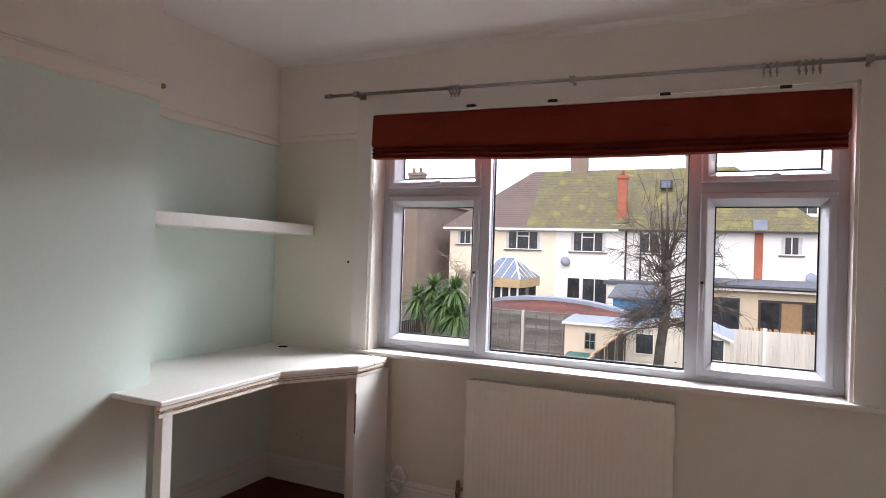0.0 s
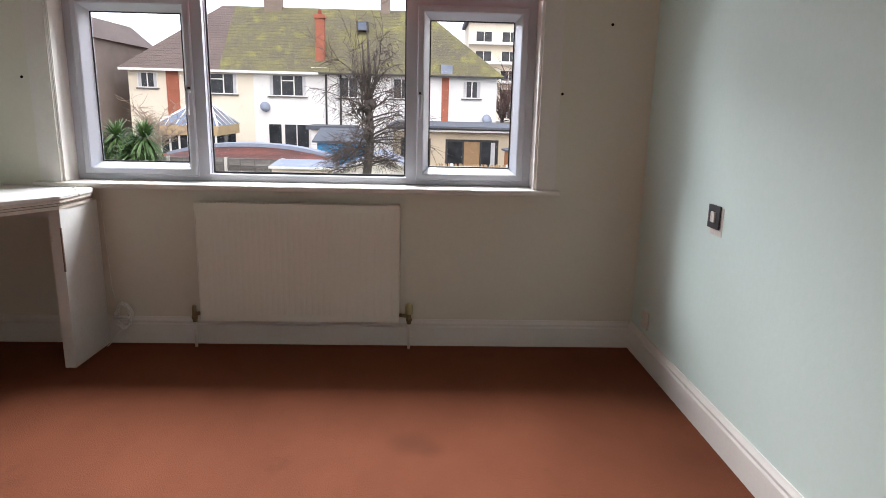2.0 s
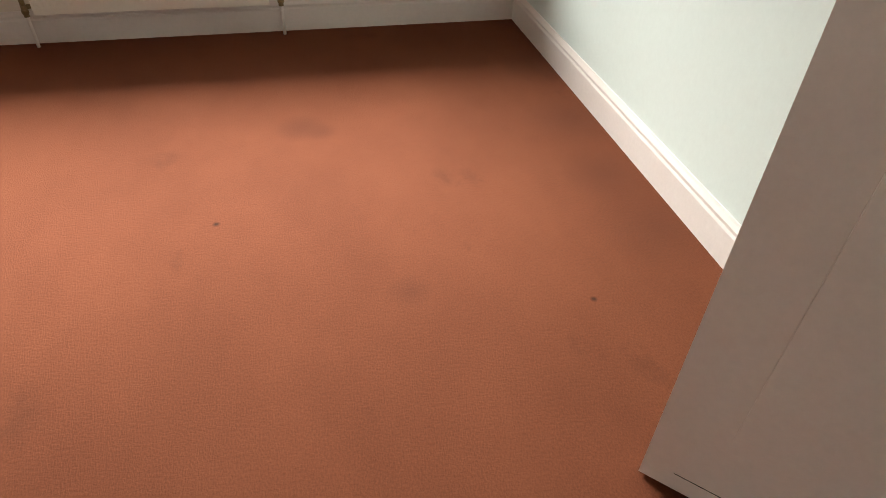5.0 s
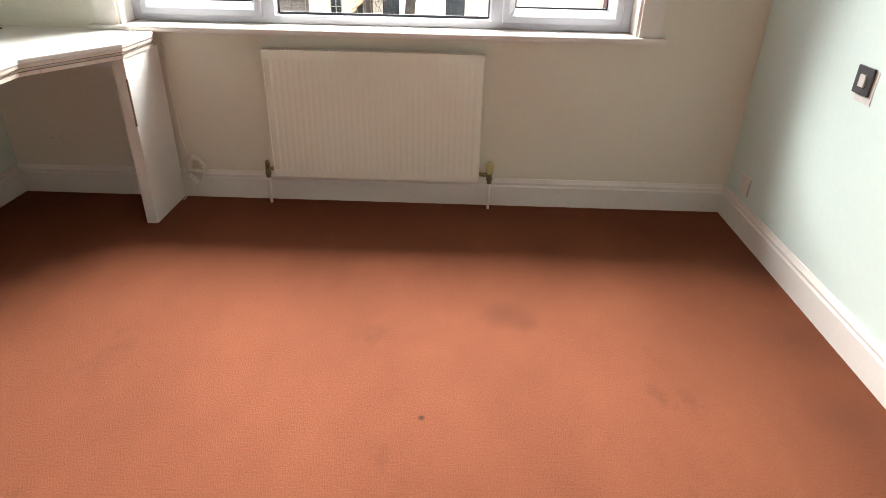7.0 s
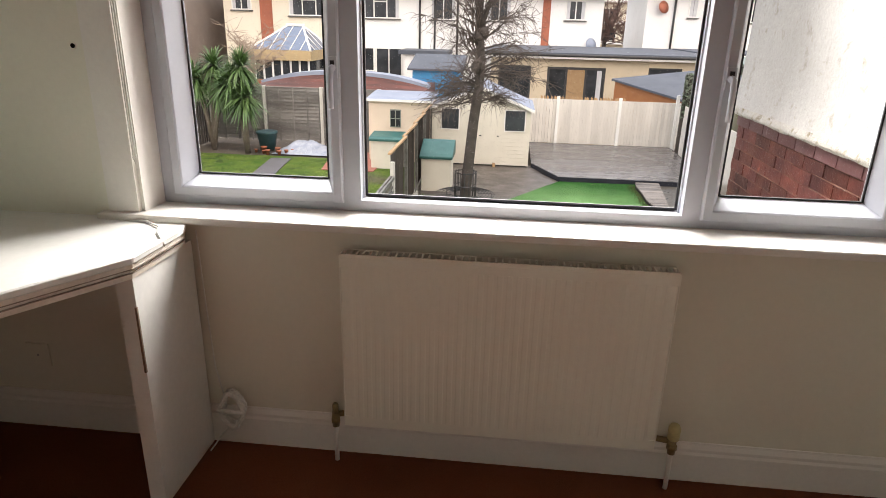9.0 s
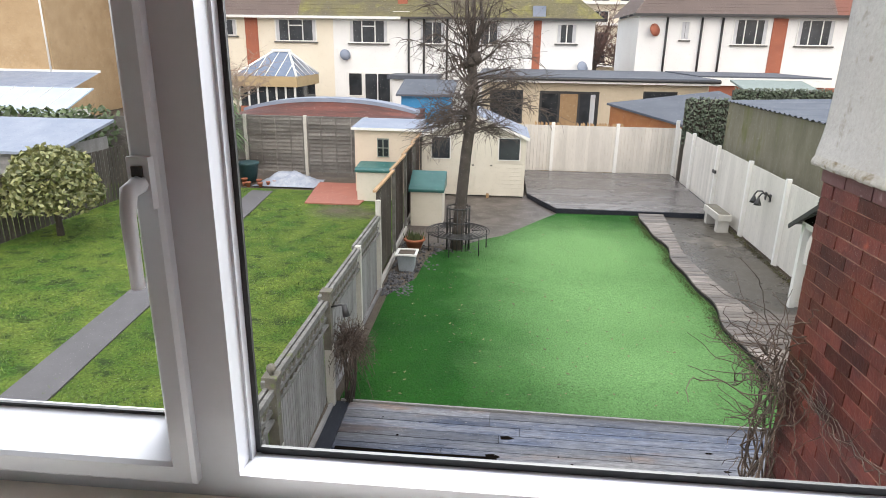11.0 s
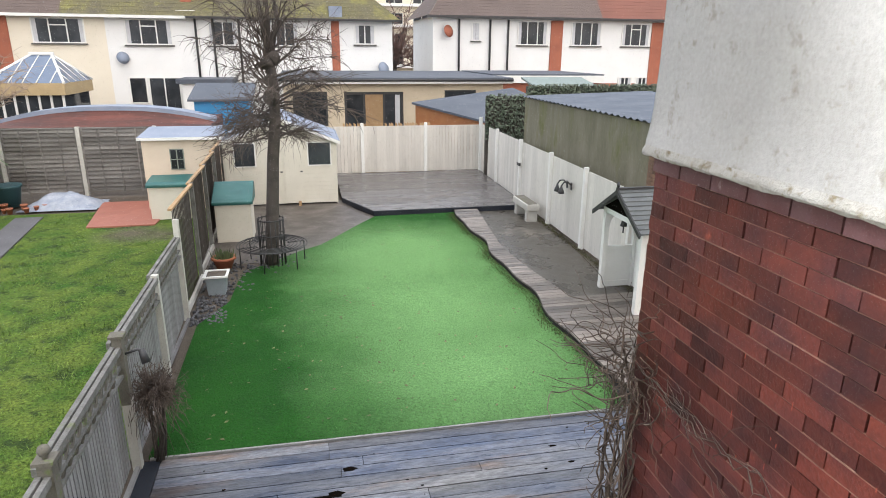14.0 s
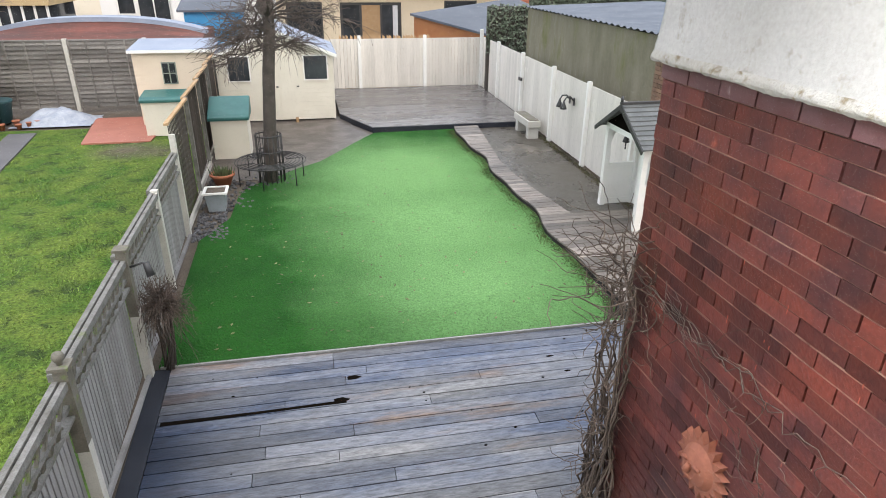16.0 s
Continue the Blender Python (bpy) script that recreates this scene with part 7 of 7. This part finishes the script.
xl, xr, yf, yb = corners[0][0], corners[1][0], corners[1][1], corners[2][1]
for k in range(1, 6):
    x = xl + (xr - xl) * k / 6
    f = min(1.0, (x - xl) / (ax - 0.6 - xl), (xr - x) / (xr - ax - 0.3))
    roof_bar((x, yf, -0.28), (x, yf + f * (ay - yf), -0.28 + f * (az + 0.28)))
for k in range(1, 5):
    y = yf + (yb - yf) * k / 5
    f = min(1.0, (y - yf) / (ay - yf), (yb - y) / (yb - ay))
    roof_bar((xr, y, -0.28), (xr + f * (ax + 0.3 - xr), y, -0.28 + f * (az + 0.28)))

# garage with a curved roof behind the lap fence
gar = thing("curved_roof_garage", "low garage with a red slope under a curved grey roof", "garage", (-6, 27, G))
bm = B()
NX = 30
xs = [-10.5 + (6.6) * k / NX for k in range(NX + 1)]


def arc(x):
    u = (x + 7.2) / 3.3
    return -0.66 - 0.42 * abs(u) ** 2.4


rows_n = 9
for r in range(rows_n):
    t0, t1 = r / rows_n, (r + 1) / rows_n
    for xa, xb in zip(xs, xs[1:]):
        z = []
        for x, t in ((xa, t0), (xb, t0), (xb, t1), (xa, t1)):
            z.append((x, 25.0 + 0.9 * t, -1.12 + (arc(x) + 1.12) * t))
        off = 0.02
        v = [bm.verts.new(c) for c in ((z[0][0], z[0][1] - off, z[0][2]), (z[1][0], z[1][1] - off, z[1][2]), z[2], z[3])]
        bm.faces.new(v)
part("tiled_slope", bm, REDTILE, gar)
bm = B()
pr = [(x, arc(x) + 0.11) for x in xs] + [(x, arc(x) - 0.03) for x in reversed(xs)]
along(bm, pr, 25.8, 26.6, "y")
part("curved_roof", bm, FELT, gar)
part("body", box(-10.4, -4.0, 25.1, 30, G, -1.13), REDTILE, gar)

blue = thing("blue_playhouse", "bright blue timber hut with a grey roof", "hut", (-2.9, 30, G))
part("body", box(-5.0, -3.0, 29, 31, G, -0.60), BLUEPAINT, blue)
bm = along(B(), [(28.8, -0.64), (28.8, -0.56), (31.3, -0.06), (31.3, -0.14)], -5.2, -2.8, "x")
part("roof", bm, DARKFELT, blue)

flat_ext = thing("stone_extension", "cream stone-clad flat-roofed extension with dark sliding doors", "extension", (4, 36, G))
FX0, FX1, FY, FR = -1.8, 8.9, 34.0, 0.02
for i, (x0, x1, z0, z1) in enumerate(((FX0, 1.0, G, -0.25), (3.85, 5.9, G, -0.25), (7.5, FX1, G, -0.25), (1.0, 3.85, -0.62, -0.25), (5.9, 7.5, -0.55, -0.25), (5.9, 7.5, G, -1.3))):
    part("wall", box(x0, x1, FY, FY + 0.3, z0, z1), STONE, flat_ext)
part("side_wall", box(FX1 - 0.3, FX1, FY + 0.3, HY, G, -0.25), STONE, flat_ext)
part("roof", box(FX0 - 0.3, FX1 + 0.35, FY - 0.45, HY, -0.06, 0.06), DARKFELT, flat_ext)
part("fascia", box(FX0 - 0.3, FX1 + 0.35, FY - 0.46, FY - 0.40, -0.22, -0.06), WHITEPAINT, flat_ext)
part("gutter", tube(B(), [(FX0 - 0.3, FY - 0.52, -0.05), (FX1 + 0.35, FY - 0.52, -0.05)], 0.07, n=6), IRON, flat_ext)
# the unlit room's darkness is put into this wall's near-black colour
part("inner_wall", box(FX0, FX1 - 0.3, FY + 3.0, FY + 3.1, G, -0.25), DARKHOLE, flat_ext)
dr = part("sliding_door", (lambda b: (bx(b, 1.0, 1.12, FY + 0.02, FY + 0.12, G, -0.62), bx(b, 3.73, 3.85, FY + 0.02, FY + 0.12, G, -0.62), bx(b, 1.12, 3.73, FY + 0.02, FY + 0.12, -0.74, -0.62), bx(b, 1.9, 2.0, FY + 0.02, FY + 0.12, G, -0.74), bx(b, 2.85, 2.95, FY + 0.02, FY + 0.12, G, -0.74), b)[5])(B()), IRON, flat_ext)
part("pane", box(1.12, 1.9, FY + 0.06, FY + 0.07, G, -0.74), HOUSEGLASS, dr)
part("pane", box(2.95, 3.73, FY + 0.06, FY + 0.07, G, -0.74), HOUSEGLASS, dr)
part("timber_panel", box(2.0, 2.85, FY + 0.05, FY + 0.08, G, -0.74), TAN, dr)
part("curtain", box(3.45, 3.68, FY + 0.045, FY + 0.055, G, -0.76), CURTAIN, dr)
w2 = part("window", box(5.9, 7.5, FY + 0.05, FY + 0.12, -1.3, -0.55), IRON, flat_ext)
part("pane", box(5.98, 7.42, FY + 0.04, FY + 0.05, -1.22, -0.62), HOUSEGLASS, w2)
w3 = part("window", box(-1.4, 0.2, FY - 0.04, FY, -2.2, -0.6), IRON, flat_ext)
part("pane", box(-1.32, 0.12, FY - 0.05, FY - 0.04, -2.1, -0.68), HOUSEGLASS, w3)

shed2 = thing("orange_summerhouse", "orange stained timber summerhouse with a dark felt roof", "shed", (6, 29, G))
foot = [(3.5, 28.5, -0.74), (5.75, 25.5, -1.24), (9.0, 26.5, -0.95), (8.2, 30.5, -0.30)]
for (xa, ya, za), (xb, yb, zb) in ((foot[0], foot[1]), (foot[1], foot[2])):
    bm = B()
    v = [bm.verts.new(c) for c in ((xa, ya, G), (xb, yb, G), (xb, yb, zb - 0.05), (xa, ya, za - 0.05), (xa + 0.1, ya + 0.1, G), (xb + 0.1, yb + 0.1, G), (xb + 0.1, yb + 0.1, zb - 0.05), (xa + 0.1, ya + 0.1, za - 0.05))]
    for f in ((0, 1, 2, 3), (7, 6, 5, 4), (0, 4, 5, 1), (1, 5, 6, 2), (2, 6, 7, 3), (3, 7, 4, 0)):
        bm.faces.new([v[q] for q in f])
    part("wall", bm, ORANGEWOOD, shed2)
bm = B()
lo = [bm.verts.new((x + (x - 6.5) * 0.05, y + (y - 28) * 0.05, z - 0.04)) for x, y, z in foot]
hi = [bm.verts.new((x + (x - 6.5) * 0.05, y + (y - 28) * 0.05, z + 0.04)) for x, y, z in foot]
bm.faces.new(lo[::-1])
bm.faces.new(hi)
for k in range(4):
    bm.faces.new((lo[k], lo[(k + 1) % 4], hi[(k + 1) % 4], hi[k]))
part("roof", bm, DARKFELT, shed2)

screen = thing("ivy_screen", "dark ivy-covered screen fence", "hedge", (8, 23.6, G))
part("panel", box(4.85, 6.2, 22.9, 23.0, G, -0.10), FENCEDARK, screen)
part("panel", box(6.2, 12.5, 22.9, 23.0, G, 0.20), FENCEDARK, screen)
rg = wobble(23)
bm = B()
for k in range(5200):
    x = rg.uniform(4.82, 12.4)
    c = Vector((x, 22.88 - rg.random() * 0.08, rg.uniform(-1.5, -0.04) if x < 6.2 else rg.uniform(-0.5, 0.26)))
    u = Vector((rg.gauss(0, 1), rg.gauss(0, 0.4), rg.gauss(0, 1))).normalized()
    w = u.orthogonal().normalized() * 0.035
    bm.faces.new([bm.verts.new(c + q) for q in (u * 0.05, w, -u * 0.05, -w)])
part("leaves", bm, HEDGE, screen)

out = thing("rendered_outbuilding", "long mossy grey rendered outbuilding with a corrugated roof", "outbuilding", (7, 17, G))
part("wall", box(5.35, 5.6, 13.6, 20.6, G, 0.0, 0.01), MOSSWALL, out)
part("end_wall", box(5.6, 9.0, 20.4, 20.6, G, 0.0), MOSSWALL, out)
pier = B()
rg = wobble(37)
for k in range(37):
    z0, y0 = G + 0.075 * k, 13.1
    for w in ((0.22, 0.11, 0.17) if k % 2 else (0.11, 0.22, 0.17)):
        bx(pier, 5.33 + rg.uniform(-0.003, 0.003), 5.62, y0 + 0.004, y0 + w - 0.004, z0 + 0.004, z0 + 0.071)
        y0 += w
part("brick_end", pier, mat("brown_stock_brick", (0.20, 0.125, 0.075), (0.13, 0.075, 0.048), 6, 0.85, 0.5, 60, rnd=0.3, island=True, grain=0.25), out)
part("pier_core", box(5.345, 5.60, 13.105, 13.595, G, 0.02), MORTAR, out)
bm = B()
NC = 120
r0, r1 = [], []
for k in range(NC + 1):
    y = 13.2 + 7.5 * k / NC
    w = 0.022 * math.sin(k * 1.5)
    r0.append(bm.verts.new((5.28, y, 0.04 + w)))
    r1.append(bm.verts.new((9.2, y, 0.16 + w)))
for k in range(NC):
    bm.faces.new((r0[k], r1[k], r1[k + 1], r0[k + 1]))
part("corrugated_roof", bm, CORRUGATED, out)

low = thing("brick_garage", "brick garage with a white edged flat roof", "garage", (11, 40, G))
part("wall", box(9.4, 15.5, 37.0, 44, G, -0.35), HOUSEBRICK, low)
part("fascia", box(9.2, 15.7, 36.8, 44, -0.35, 0.05), WHITEPAINT, low)
part("roof", box(9.2, 15.7, 36.8, 44, 0.05, 0.12), DARKFELT, low)
low2 = thing("felt_roof_shed", "grey timber shed with a green-grey roof", "shed", (12, 32, G))
part("wall", box(9.6, 12.3, 30.0, 32.5, G, -0.4), LAP, low2)
bm = along(B(), [(29.8, -0.46), (29.8, -0.38), (32.8, 0.12), (32.8, 0.04)], 9.4, 12.5, "x")
part("roof", bm, mat("green_grey_felt", (0.20, 0.245, 0.225), None, 1.5, 0.6, 0.2), low2)
part("panel_fence", box(13.2, 22, 31, 31.1, G, -0.25), LAP, low2)
tagged(part("far_garden_fence", box(-30, -11.2, 24.0, 24.1, G, -1.2), LAP), "weathered fence across the gardens", "fence")

# ---- beyond the next garden ----
YELLOWBRICK = mat("yellow_stock_brick", (0.46, 0.33, 0.19), (0.38, 0.26, 0.14), 1.2, 0.85, 0.3, 14, grain=0.18, c3=(0.30, 0.20, 0.12), c3scale=3, c3at=0.62)
yellow = thing("yellow_brick_house", "yellow brick house with a lean-to tiled roof", "house", (-31, 40, G))
part("wall", box(-38, -25.3, 36.0, 44.0, G, 4.6), YELLOWBRICK, yellow)
part("roof", along(B(), [(35.6, 4.5), (35.6, 4.7), (40.0, 7.6), (44.4, 4.7), (44.4, 4.5)], -38.3, -25.0, "x"), BROWNROOF, yellow)
part("downpipe", tube(B(), [(-25.42, 35.92, 4.5), (-25.42, 35.92, -0.4)], 0.05, n=6), WHITEPAINT, yellow)
part("lean_to_wall", box(-36, -22.9, 32.9, 36.0, G, -1.2), YELLOWBRICK, yellow)
tiled_slope(yellow, [(-36.2, 32.6, -1.22), (-22.6, 32.6, -1.22), (-22.6, 36.0, -0.25), (-36.2, 36.0, -0.25)], FELT, "lean_to_roof")
part("roof_flashing", box(-36.2, -22.6, 35.9, 35.99, -0.28, -0.16), WHITEPAINT, yellow)
lean = thing("glazed_lean_to", "low glazed lean-to with a pale blue roof", "conservatory", (-21, 28, G))
part("wall", box(-24.0, -19.5, 28.0, 30.0, G, -1.60), WHITEPAINT, lean)
part("roof_glass", along(B(), [(27.8, -1.62), (27.8, -1.56), (30.2, -0.70), (30.2, -0.76)], -24.1, -19.3, "x"), mat("pale_blue_sheeting", (0.42, 0.50, 0.58), (0.36, 0.44, 0.52), 1, 0.4, 0.05), lean)
for k in range(6):
    x = -24.0 + 0.92 * k
    part("glazing_bar", tube(B(), [(x, 27.8, -1.55), (x, 30.2, -0.69)], 0.025, n=4), WHITEPAINT, lean)
hut = thing("boarded_shed", "grey boarded shed with a blue-grey felt roof", "shed", (-15, 20, G))
for k in range(9):
    z0 = G + 0.13 * k
    part("board", along(B(), [(18.70, z0), (18.665, z0), (18.69, z0 + 0.135), (18.70, z0 + 0.135)], -17.6, -13.1, "x"), FENCE, hut)
part("side_wall", box(-13.12, -13.08, 18.70, 21.2, G, -1.5), FENCE, hut)
part("roof", along(B(), [(18.45, -1.66), (18.45, -1.58), (21.4, -1.00), (21.4, -1.08)], -17.8, -12.9, "x"), FELT, hut)
hedge_l = thing("boundary_hedge", "loose green hedge behind the shed", "hedge", (-17, 24, G))
rg = wobble(91)
bm = B()
for k in range(2600):
    x, u = rg.uniform(-22, -14.2), rg.random()
    c = Vector((x, 23.2 + rg.gauss(0, 0.35), G + 0.1 + u * (1.75 + 0.35 * noise.noise(Vector((x * 0.9, 2, 2))))))
    d = Vector((rg.gauss(0, 1), rg.gauss(0, 1), rg.gauss(0, 1))).normalized()
    w = d.orthogonal().normalized() * 0.06
    bm.faces.new([bm.verts.new(c + q) for q in (d * 0.11, w, -d * 0.11, -w)])
part("foliage", bm, SHRUB, hedge_l)

# the gardens are set out in their own measure above; lay them to the house, rising gently away from it
LAY = pose(0.0876, -0.1723, 0.0595, 0.418, 0.108, -0.158) @ Matrix.Scale(1.033, 4)
for ob in list(scene.objects):
    if ob.parent is None and ob not in INDOORS:
        ob.matrix_basis = LAY @ ob.matrix_basis
